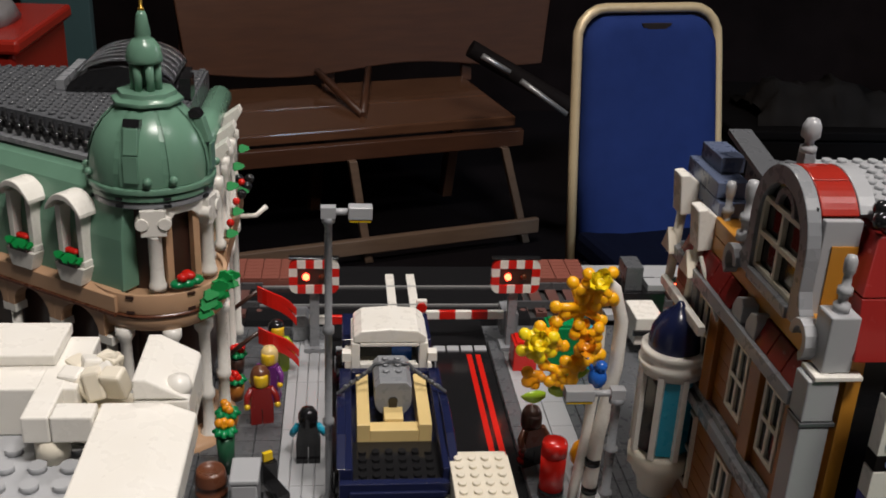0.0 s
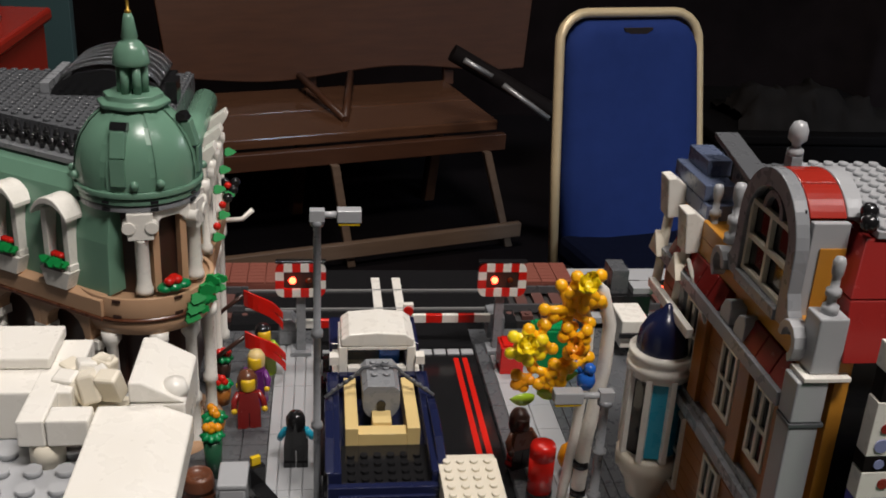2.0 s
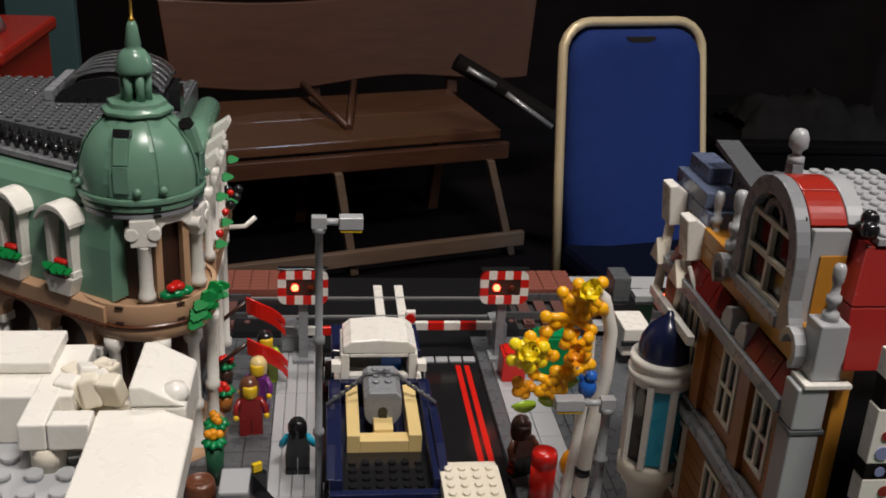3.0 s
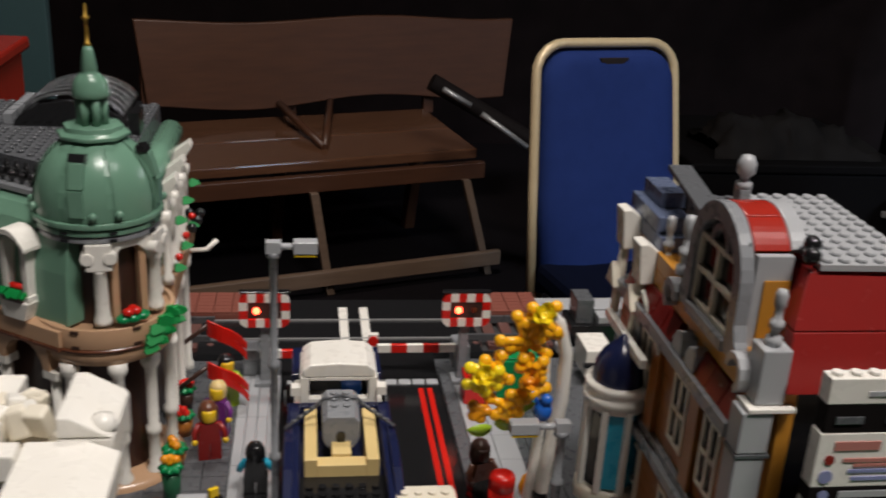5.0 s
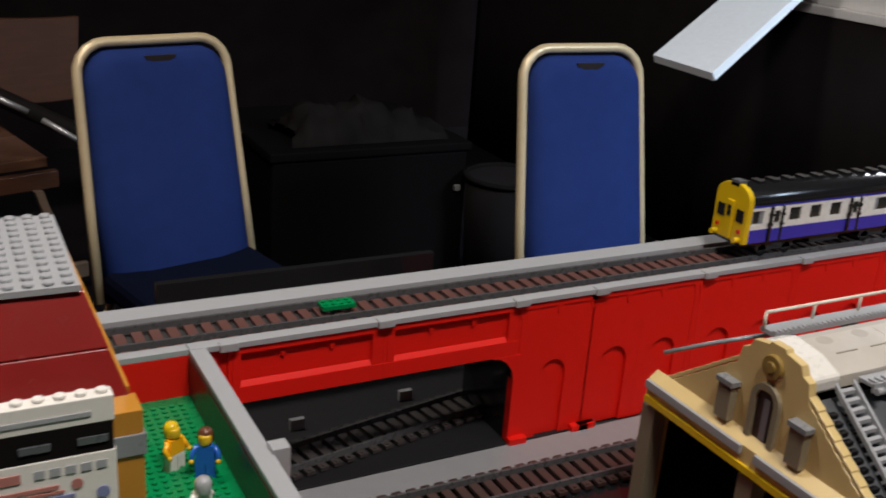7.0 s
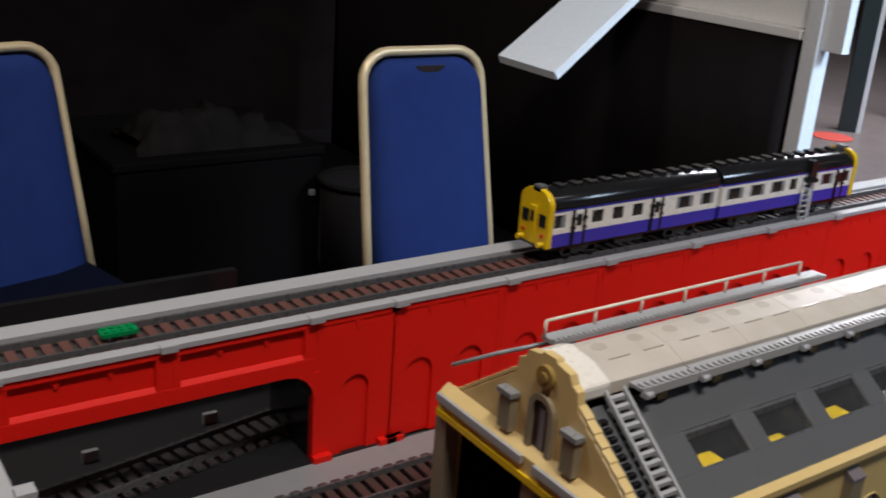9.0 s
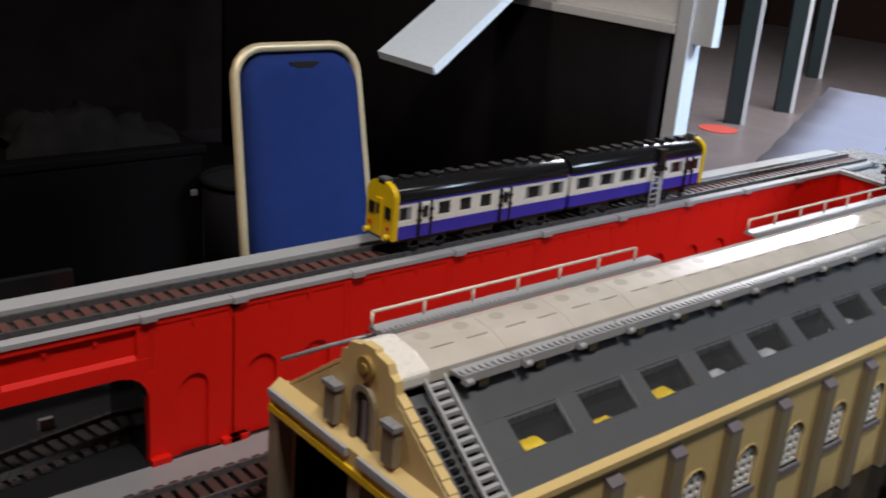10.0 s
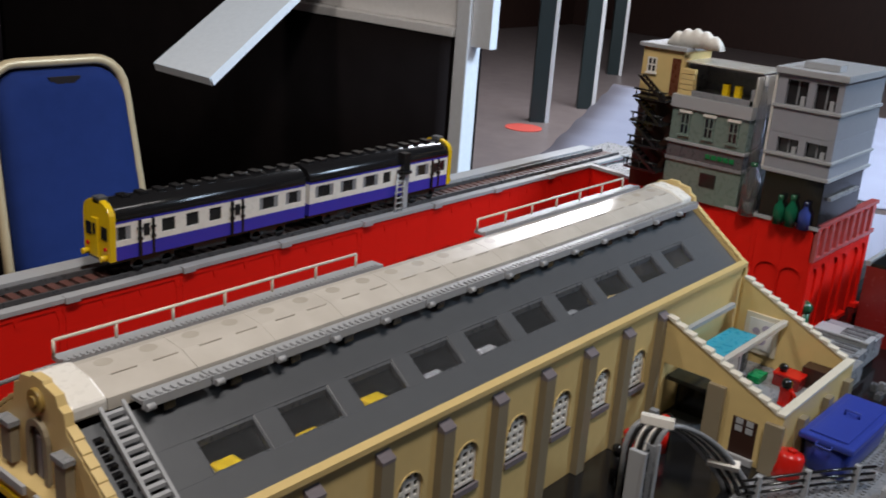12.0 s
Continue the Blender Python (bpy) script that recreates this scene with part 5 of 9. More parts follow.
# ---- street furniture ----
def street_lamp(x, y, h, reach, label, r=0.0021):
    s = thing("street_lamp", label, "street lamp", pose(x, y, 0.0), "street lamps")
    bm = B()
    lathe(bm, [(0.0, 0), (0.0065, 0), (0.0065, 0.003), (0.0035, 0.005), (r, 0.008), (r, h * 0.3), (r * 1.6, h * 0.305), (r * 1.6, h * 0.32), (r, h * 0.325), (r, h * 0.62), (r * 1.6, h * 0.625), (r * 1.6, h * 0.645), (r, h * 0.65), (r, h - 0.004), (r * 1.7, h - 0.003), (r * 1.7, h), (0, h)], (0, 0, 0), 12)
    part("post", bm, MGREY, s)
    bm = B()
    box(bm, -0.004, 0.004, -0.003, 0.003, h, h + 0.006)
    tube(bm, [(0, 0, h + 0.003), (reach * 0.5, 0, h + 0.003)], 0.002, 8)
    part("arm", bm, LGREY, s)
    d = 1 if reach > 0 else -1
    bm = B()
    box(bm, *sorted((reach * 0.45, reach)), -0.004, 0.004, h - 0.0005, h + 0.0065)
    part("lamp_head", bm, LGREY, s, bevel=0.0006)
    boxes("lens", [(*sorted((reach * 0.48, reach * 0.97)), -0.0035, 0.0035, h - 0.002, h - 0.0006)], YELLOW, s, "yellow lens strip")


street_lamp(-0.7685, -0.252, 0.186, 0.0235, "tall thin grey street lamp with yellow lens")
street_lamp(-0.6085, -0.285, 0.092, -0.030, "grey street lamp with a square head", 0.0026)


def post_box():
    p = thing("post_box", "red cylindrical post box with a domed cap", "post box", pose(-0.6315, -0.248, 0.0))
    bm = B()
    lathe(bm, [(0, 0), (0.0082, 0), (0.0082, 0.006), (0, 0.006)], (0, 0, 0), 18)
    part("plinth", bm, BLACK, p)
    bm = B()
    lathe(bm, [(0.0, 0.006), (0.0078, 0.006), (0.0078, 0.031), (0.0, 0.031)], (0, 0, 0), 20)
    part("pillar", bm, RED, p)
    bm = B()
    lathe(bm, [(0.0, 0.0302), (0.0081, 0.0302), (0.0081, 0.037), (0.0074, 0.0392), (0.0045, 0.0405), (0.0, 0.0408)], (0, 0, 0), 20)
    part("cap", bm, RED, p)


post_box()


def truck():
    t = thing("toy_truck", "dark blue toy pickup truck with white cab carrying a grey motor", "toy truck", pose(-0.7285, 0, 0))
    boxes("chassis", [(-0.028, 0.028, -0.275, -0.125, 0.008, 0.018)], BLACK, t)
    boxes("bed", [(-0.032, 0.032, -0.275, -0.158, 0.018, 0.026)], NAVY, t, "dark blue load bed", 0.0006)
    boxes("bed_front", [(-0.0258, 0.0258, -0.164, -0.158, 0.0262, 0.040)], NAVY, t, "", 0.0006)
    for s in (-1, 1):
        boxes("bed_side", [(*sorted((s * 0.034, s * 0.026)), -0.275, -0.158, 0.0262, 0.040)], NAVY, t, "", 0.0008)
        bm = B()
        prism(bm, [(-0.275, 0.0402), (-0.245, 0.0445), (-0.215, 0.0445), (-0.19, 0.0402)], "x", *sorted((s * 0.0355, s * 0.030)))
        part("wheel_arch", bm, NAVY, t, "", 0.0006)
    bm = B()
    box(bm, -0.034, 0.034, -0.281, -0.2755, 0.014, 0.034)
    box(bm, -0.028, 0.028, -0.284, -0.2812, 0.026, 0.030)
    part("tailgate", bm, NAVY, t, bevel=0.0006)
    bm = B()
    box(bm, -0.026, 0.026, -0.275, -0.232, 0.026, 0.030)
    studs(bm, -0.024, -0.272, 6, 4, 0.030)
    part("bed_floor", bm, BLACK, t)
    bm = B()
    box(bm, -0.023, -0.015, -0.232, -0.17, 0.0265, 0.042)
    box(bm, 0.015, 0.023, -0.232, -0.17, 0.0265, 0.042)
    box(bm, -0.015, 0.015, -0.232, -0.222, 0.0265, 0.038)
    box(bm, -0.006, 0.006, -0.222, -0.205, 0.0265, 0.040)
    part("cradle", bm, TAN, t, "tan brick cradle", 0.0004)
    bm = B()
    pts = [(0.0118 * math.cos(radians(a)), 0.0445 + 0.0122 * math.sin(radians(a))) for a in range(180, 361, 15)] + [(0.0118, 0.054), (0.0085, 0.0575), (-0.0085, 0.0575), (-0.0118, 0.054)]
    prism(bm, pts, "y", -0.208, -0.172)
    studs(bm, -0.008, -0.198, 2, 3, 0.0575)
    ob = part("motor", bm, MGREY, t, "grey toy motor block", 0.0006)
    bm = B()
    box(bm, -0.0026, 0.0026, -0.2088, -0.2079, 0.037, 0.0445)
    cyl(bm, (0, -0.209, 0.0445), 0.003, 0.0012, 12, "y")
    part("motor_socket", bm, BLACK, ob)
    for s in (-1, 1):
        bm = B()
        tube(bm, [(0, -0.186, 0.0605), (s * 0.011, -0.186, 0.0585), (s * 0.018, -0.186, 0.051), (s * 0.026, -0.19, 0.047), (s * 0.035, -0.196, 0.043)], 0.0012, 6)
        for k in range(5):
            u = k / 5
            ball(bm, (s * (0.014 + 0.02 * u), -0.186 - 0.008 * u, 0.0545 - 0.011 * u), 0.0017, 8)
        part("chain", bm, DGREY, t)
    # cab
    cab = boxes("cab", [(-0.030, 0.030, -0.157, -0.118, 0.028, 0.036)], WHITE, t, "white cab", 0.0008)
    for r in ((-0.026, -0.020, -0.157, -0.118), (0.020, 0.026, -0.157, -0.118)):
        boxes("cab_side", [(*r, 0.0362, 0.058)], WHITE, cab, "", 0.0008)
    for r in ((-0.0198, 0.0198, -0.157, -0.151, 0.0362, 0.042), (-0.0198, 0.0198, -0.124, -0.118, 0.0362, 0.0438), (-0.0198, 0.0198, -0.157, -0.151, 0.0555, 0.058)):
        boxes("cab_rail", [r], WHITE, cab, "", 0.0005)
    bm = B()
    prism(bm, [(-0.0245, 0.058), (0.0245, 0.058), (0.0245, 0.063), (0.019, 0.0672), (0.0, 0.0686), (-0.019, 0.0672), (-0.0245, 0.063)], "y", -0.157, -0.12)
    part("cab_roof", bm, WHITE, cab, bevel=0.001)
    boxes("front_window", [(-0.0195, 0.0195, -0.1225, -0.1215, 0.044, 0.0578)], SMOKE, cab)
    boxes("dashboard", [(-0.0195, 0.0195, -0.135, -0.1245, 0.0362, 0.043)], MGREY, cab)
    boxes("cab_seat", [(0.002, 0.016, -0.145, -0.135, 0.036, 0.05)], BRBLUE, cab, "blue seat back")
    bm = B()
    box(bm, -0.032, 0.032, -0.118, -0.075, 0.018, 0.04)
    part("bonnet", bm, NAVY, t, bevel=0.001)
    for x in (-0.029, 0.029):
        bm = B()
        box(bm, x - 0.003, x + 0.003, -0.16, -0.152, 0.046, 0.052)
        part("mirror", bm, WHITE, t)
    for x in (-0.031, 0.031):
        for y in (-0.245, -0.1):
            w = B()
            cyl(w, (x - 0.005, y, 0.0105), 0.0105, 0.010, 20, "x")
            o = part("wheel", w, BLACK, t, "black tyre")
            w = B()
            cyl(w, (x + (0.0055 if x > 0 else -0.0065), y, 0.0105), 0.006, 0.001, 14, "x")
            part("rim", w, MGREY, o)


truck()


def white_car():
    t = thing("toy_van", "aged white toy van with studded roof", "toy van", pose(-0.682, -0.276, 0))
    bm = B()
    box(bm, -0.0195, 0.0195, -0.06, 0.030, 0.008, 0.026)
    part("body", bm, WHITE, t, bevel=0.001)
    bm = B()
    prism(bm, [(-0.06, 0.026), (0.026, 0.026), (0.020, 0.0385), (-0.055, 0.0385)], "x", -0.0165, 0.0185)
    part("cabin", bm, CREAM, t, bevel=0.0012)
    bm = B()
    box(bm, -0.0165, 0.0185, -0.055, 0.012, 0.0385, 0.041)
    studs(bm, -0.0155, -0.052, 4, 8, 0.041)
    part("roof", bm, CREAM, t, "yellowed studded roof", 0.0005)
    for x in (-0.0195, 0.0195):
        for y in (-0.045, 0.012):
            w = B()
            cyl(w, (x - 0.003, y, 0.008), 0.008, 0.006, 18, "x")
            part("wheel", w, BLACK, t)


white_car()


def blossom_tree():
    t = thing("brick_tree", "brick tree with bent white trunks and orange and yellow blossom", "tree", pose(-0.612, -0.262, 0.0))
    paths = [[(0.0, 0, 0.0), (0.002, 0, 0.05), (0.008, 0, 0.10), (0.008, 0.0, 0.128), (0.002, 0, 0.148), (-0.008, 0, 0.156)],
             [(-0.009, 0.003, 0.0), (-0.004, 0.003, 0.05), (-0.002, 0.003, 0.10), (-0.003, 0.003, 0.125), (-0.010, 0.003, 0.143)]]
    for k, p in enumerate(paths):
        bm = B()
        fine = []
        for i in range(len(p) - 1):
            for u in (0, 0.33, 0.66):
                fine.append(tuple(Vector(p[i]).lerp(Vector(p[i + 1]), u)))
        fine.append(p[-1])
        tube(bm, fine, [0.0046 - 0.0012 * i / len(fine) for i in range(len(fine))] if k == 0 else 0.0032, 12)
        part("trunk", bm, WHITE, t, "bent white plastic trunk")
    for z in (0.012, 0.032):
        bm = B()
        cyl(bm, (0.0008, 0, z), 0.0049, 0.005, 14)
        part("trunk_band", bm, BLACK, t)
    rng = random.Random(11)
    def cup(bm, p, r, up):
        """Small rounded plastic bud facing along up."""
        m = Matrix.Translation(p) @ up.to_track_quat("Z", "Y").to_matrix().to_4x4()
        lathe(bm, [(0.0, -0.0022), (r * 0.75, -0.0018), (r, 0.0002), (r * 0.86, 0.0017), (r * 0.45, 0.0025), (0.0, 0.0026)], (0, 0, 0), 10, m=m)
    def spray(c, size, material, n, turn=0.0, span=360.0):
        bm = B()
        c = Vector(c)
        for i in range(n):
            a = radians(turn + span * i / n + rng.uniform(-8, 8))
            d = Vector((math.cos(a), rng.uniform(-0.25, 0.1), math.sin(a)))
            tip = c + d * size * rng.uniform(0.8, 1.05)
            tube(bm, [tuple(c), tuple(c.lerp(tip, 0.5) + Vector((0, -0.0006, 0))), tuple(tip)], [0.0034, 0.0027, 0.0024], 8)
            face = Vector((d.x * 0.35, -1, 0.35 + d.z * 0.3)).normalized()
            cup(bm, tip, 0.0037, face)
            side = Vector((-d.z, 0, d.x)).normalized()
            if i % 2:
                cup(bm, c.lerp(tip, 0.6) + side * 0.0040, 0.0036, face)
        cup(bm, c + Vector((0, -0.002, 0)), 0.0030, Vector((0, -1, 0.3)).normalized())
        return part("foliage", bm, material, t, "orange plant leaf spray")
    for c, s, mt, n, tn, sp in (((-0.0165, -0.002, 0.138), 0.0175, LORANGE, 7, 15, 360), ((-0.033, -0.004, 0.121), 0.0115, LORANGE, 5, 80, 300),
                                ((-0.026, -0.004, 0.0985), 0.0095, LORANGE, 4, 150, 300), ((-0.010, -0.004, 0.1065), 0.0090, LORANGE, 4, 10, 240), ((-0.037, -0.006, 0.0965), 0.008, ORANGE, 3, 165, 60), ((-0.018, -0.006, 0.1020), 0.0080, LORANGE, 3, 40, 330), ((-0.0080, -0.003, 0.151), 0.0105, LORANGE, 5, 60, 330),
                                ((-0.013, -0.005, 0.121), 0.0095, LORANGE, 4, 250, 300), ((-0.039, -0.006, 0.117), 0.0105, BLOOM, 6, 30, 360)):
        spray(c, s, mt, n, tn, sp)
    def flower(c, r, material, petals=5):
        bm = B()
        c = Vector(c)
        look_at = Vector((-0.2, -1, 0.7)).normalized()
        m = Matrix.Translation(c) @ look_at.to_track_quat("Z", "Y").to_matrix().to_4x4()
        for i in range(petals):
            ma = m @ Matrix.Rotation(2 * math.pi * i / petals, 4, "Z") @ Matrix.Rotation(radians(-38 + 9 * (i % 2)), 4, "Y")
            rows = []
            for u, w, z in ((0.12, 0.30, 0.0), (0.5, 0.46, 0.0006), (0.85, 0.40, 0.0016), (1.1, 0.16, 0.0030)):
                rows.append([bm.verts.new(ma @ Vector((r * u, r * w * e, z + d))) for e, d in ((-1, 0.0014), (0, 0.0), (1, 0.0014), (0, -0.0014))])
            for p, q in zip(rows, rows[1:]):
                for k in range(4):
                    bm.faces.new((p[k], p[(k + 1) % 4], q[(k + 1) % 4], q[k])).smooth = True
            bm.faces.new(rows[0]), bm.faces.new(rows[-1][::-1])
        lathe(bm, [(0.0, -0.001), (r * 0.30, -0.001), (r * 0.30, 0.0022), (r * 0.18, 0.0024), (0.0, 0.0014)], (0, 0, 0), 12, m=m)
        part("flower", bm, material, t, "yellow flower" if material is BLOOM else "orange flower")
    flower((-0.009, -0.008, 0.1555), 0.0088, BLOOM)
    flower((-0.0405, -0.010, 0.119), 0.0085, BLOOM)
    flower((-0.014, -0.011, 0.1175), 0.0085, ORANGE, 4)
    for p, q, w in (((-0.034, -0.010, 0.0870), (-0.049, -0.014, 0.0880), 0.0052), ((-0.022, 0.004, 0.092), (-0.006, 0.004, 0.094), 0.0050), ((-0.030, 0.002, 0.0835), (-0.016, 0.002, 0.0825), 0.0055)):
        p, q = Vector(p), Vector(q)
        bm = B()
        rows = []
        for i in range(9):
            u = i / 8
            ww = w * math.sin(math.pi * min(1, 0.08 + u * 0.92)) ** 0.8 + 0.0004
            c = p.lerp(q, u)
            rows.append([bm.verts.new(c + Vector((0, dy * 0.35 * ww, dz * ww * 0.75))) for dy, dz in ((-1, 1), (-0.6, 0.0), (-1, -1), (0.2, 0))])
        for a, b in zip(rows, rows[1:]):
            for k in range(4):
                bm.faces.new((a[k], a[(k + 1) % 4], b[(k + 1) % 4], b[k])).smooth = True
        bm.faces.new(rows[0]), bm.faces.new(rows[-1][::-1])
        part("lime_leaf", bm, LIME, t, "lime green leaf")
    b = B()
    ball(b, (0, 0, 0), 0.0055, 12, 1.25)
    ball(b, (0.001, -0.002, 0.008), 0.0036, 10)
    tube(b, [(-0.003, 0, 0.004), (-0.007, 0.001, 0.012)], [0.0015, 0.0012], 6)
    solo("toy_bird", b, BRBLUE, "small bright blue toy bird perched in the brick tree", "toy bird", m=pose(-0.6165, -0.270, 0.0965))


blossom_tree()


def stall_boxes():
    for x, y, w, d, h, mt, lb in ((-0.622, -0.085, 0.018, 0.02, 0.022, RED, "red box standing on the east pavement"),
                                  (-0.590, -0.085, 0.032, 0.02, 0.036, GREEN, "green box standing behind the brick tree"),
                                  (-0.573, -0.086, 0.010, 0.02, 0.030, AZURE, "azure panel beside the green box")):
        bm = B()
        box(bm, x - w / 2, x + w / 2, y - d / 2, y + d / 2, 0, h)
        box(bm, x - w / 2 + 0.002, x + w / 2 - 0.002, y - d / 2 + 0.002, y + d / 2 - 0.002, h, h + 0.002)
        solo("market_box", bm, mt, lb, "box", bevel=0.0005)
    b = thing("white_kiosk", "small white smooth kiosk block near the rails", "kiosk")
    boxes("block", [(-0.526, -0.503, -0.055, -0.02, 0.0, 0.024)], WHITE, b, bevel=0.001)
    boxes("counter", [(-0.528, -0.501, -0.058, -0.0552, 0.010, 0.014)], BLACK, b)
    bm = B()
    ball(bm, (-0.606, -0.222, 0.012), 0.0095, 10)
    for v in bm.verts:
        v.co += Vector(noise.noise_vector(v.co * 150)) * 0.002
    solo("pumpkin", bm, ORANGE, "dull orange pumpkin lump on the pavement", "pumpkin")
    g = thing("black_machine", "black model machine with grey fittings beside the rails", "machine")
    boxes("body", [(-0.525, -0.485, 0.0, 0.035, 0.0, 0.02)], BLACK, g, bevel=0.0006)
    boxes("boiler", [(-0.52, -0.505, 0.005, 0.03, 0.02, 0.042)], DGREY, g, bevel=0.0006)
    boxes("fitting", [(-0.5, -0.482, 0.004, 0.02, 0.02, 0.026)], LGREY, g, bevel=0.0006)


stall_boxes()


def planter(x, y, z, r, h, pot, leaf, bloom, label):
    p = thing("flower_pot", label, "flower pot", pose(x, y, z), "street flower pots")
    bm = B()
    lathe(bm, [(0, 0), (r * 0.8, 0), (r, h), (r * 0.8, h), (0, h * 0.95)], (0, 0, 0), 14)
    part("pot", bm, pot, p)
    bm = B()
    rng = random.Random(int(abs(x) * 9000))
    for i in range(8):
        a = 6.28 * i / 8
        tube(bm, [(0, 0, h), (r * 0.8 * math.cos(a), r * 0.8 * math.sin(a), h + 0.004), (r * 1.3 * math.cos(a), r * 1.3 * math.sin(a), h + 0.003)], [0.002, 0.003, 0.0008], 6)
    part("leaves", bm, leaf, p)
    bm = B()
    for i in range(4):
        ball(bm, (rng.uniform(-r, r) * 0.6, rng.uniform(-r, r) * 0.6, h + 0.006 + rng.uniform(0, 0.003)), 0.003, 8)
    part("blossom", bm, bloom, p)


planter(-0.835, -0.128, -0.001, 0.006, 0.012, DNOUG, GREEN, RED, "orange brown flower pot with red blossom")
planter(-0.837, -0.168, -0.001, 0.007, 0.010, DNOUG, GREEN, ORANGE, "orange brown flower pot with orange blossom")
planter(-0.833, -0.215, -0.001, 0.006, 0.026, DGREEN, GREEN, ORANGE, "tall dark green planter with orange blossom")
planter(-0.838, -0.09, -0.001, 0.006, 0.012, DBROWN, GREEN, RED, "brown flower pot with red blossom")
bm = B()
lathe(bm, [(0, 0), (0.0075, 0), (0.0088, 0.003), (0.0095, 0.010), (0.0098, 0.0101), (0.0098, 0.0115), (0.0095, 0.0116), (0.0095, 0.017), (0.0098, 0.0171), (0.0098, 0.0185), (0.0088, 0.024), (0.0078, 0.0265), (0.0072, 0.0255), (0.0, 0.0255)], (-0.838, -0.25, -0.001), 16)
solo("wooden_barrel", bm, BROWN, "brown barrel beside the hotel wall", "barrel")
c = thing("wheeled_bin", "light grey wheeled bin on the dark pavement", "bin", pose(-0.8165, -0.262, -0.001))
boxes("bin_body", [(-0.0075, 0.0075, -0.011, 0.011, 0.004, 0.03)], LGREY, c, bevel=0.001)
boxes("bin_lid", [(-0.0085, 0.0085, -0.0115, 0.013, 0.0302, 0.0335)], LGREY, c, bevel=0.001)
boxes("bin_wheel", [(-0.009, 0.009, 0.008, 0.015, 0.0, 0.007)], BLACK, c)
c = thing("pushchair", "small black pushchair with yellow grips", "pushchair", pose(-0.800, -0.245, 0.0, 0, 0, 30))
boxes("pushchair_frame", [(-0.004, 0.004, -0.01, 0.01, 0.004, 0.008), (-0.005, 0.005, 0.008, 0.012, 0.006, 0.02)], BLACK, c)
boxes("grip", [(-0.003, 0.003, 0.010, 0.013, 0.0202, 0.026)], YELLOW, c)


def flags():
    for x, y, z in ((-0.817, -0.062, 0.050), (-0.814, -0.098, 0.034)):
        f = thing("red_pennant", "red forked pennant hanging on a dark bracket by the hotel", "pennant", pose(x, y, 0.0), "red pennants")
        bm = B()
        tube(bm, [(-0.032, 0.002, z - 0.020), (-0.020, 0.001, z - 0.009), (-0.007, 0, z + 0.002)], 0.0017, 6)
        tube(bm, [(-0.032, 0.002, 0.0), (-0.032, 0.002, z - 0.019)], 0.0022, 6)
        part("bracket", bm, DBROWN, f)
        bm = B()
        for tail in (-1, 1):
            rows = []
            for i in range(9):
                u = i / 8
                c = Vector((-0.009 + 0.029 * u, -0.004 * math.sin(5 * u), z - 0.020 * u * u - 0.002 * u + tail * (0.0030 + 0.0024 * max(0, u - 0.5))))
                wd = 0.0036 - 0.0014 * max(0, u - 0.6)
                rows.append([bm.verts.new(c + Vector((0.002, dy, dz))) for dy, dz in ((0.001, wd), (-0.001, wd), (-0.001, -wd), (0.001, -wd))])
            for a, b in zip(rows, rows[1:]):
                for k in range(4):
                    bm.faces.new((a[k], a[(k + 1) % 4], b[(k + 1) % 4], b[k]))
            bm.faces.new(rows[0]), bm.faces.new(rows[-1][::-1])
        part("cloth", bm, RED, f, bevel=0.0005)


flags()


# ---- corner hotel ----
TX, TY = -0.877, -0.155
F1 = Matrix.Translation((-0.892, -0.186, 0)) @ Matrix(((-0.83, -0.558, 0, 0), (0.558, -0.83, 0, 0), (0, 0, 1, 0), (0, 0, 0, 1)))


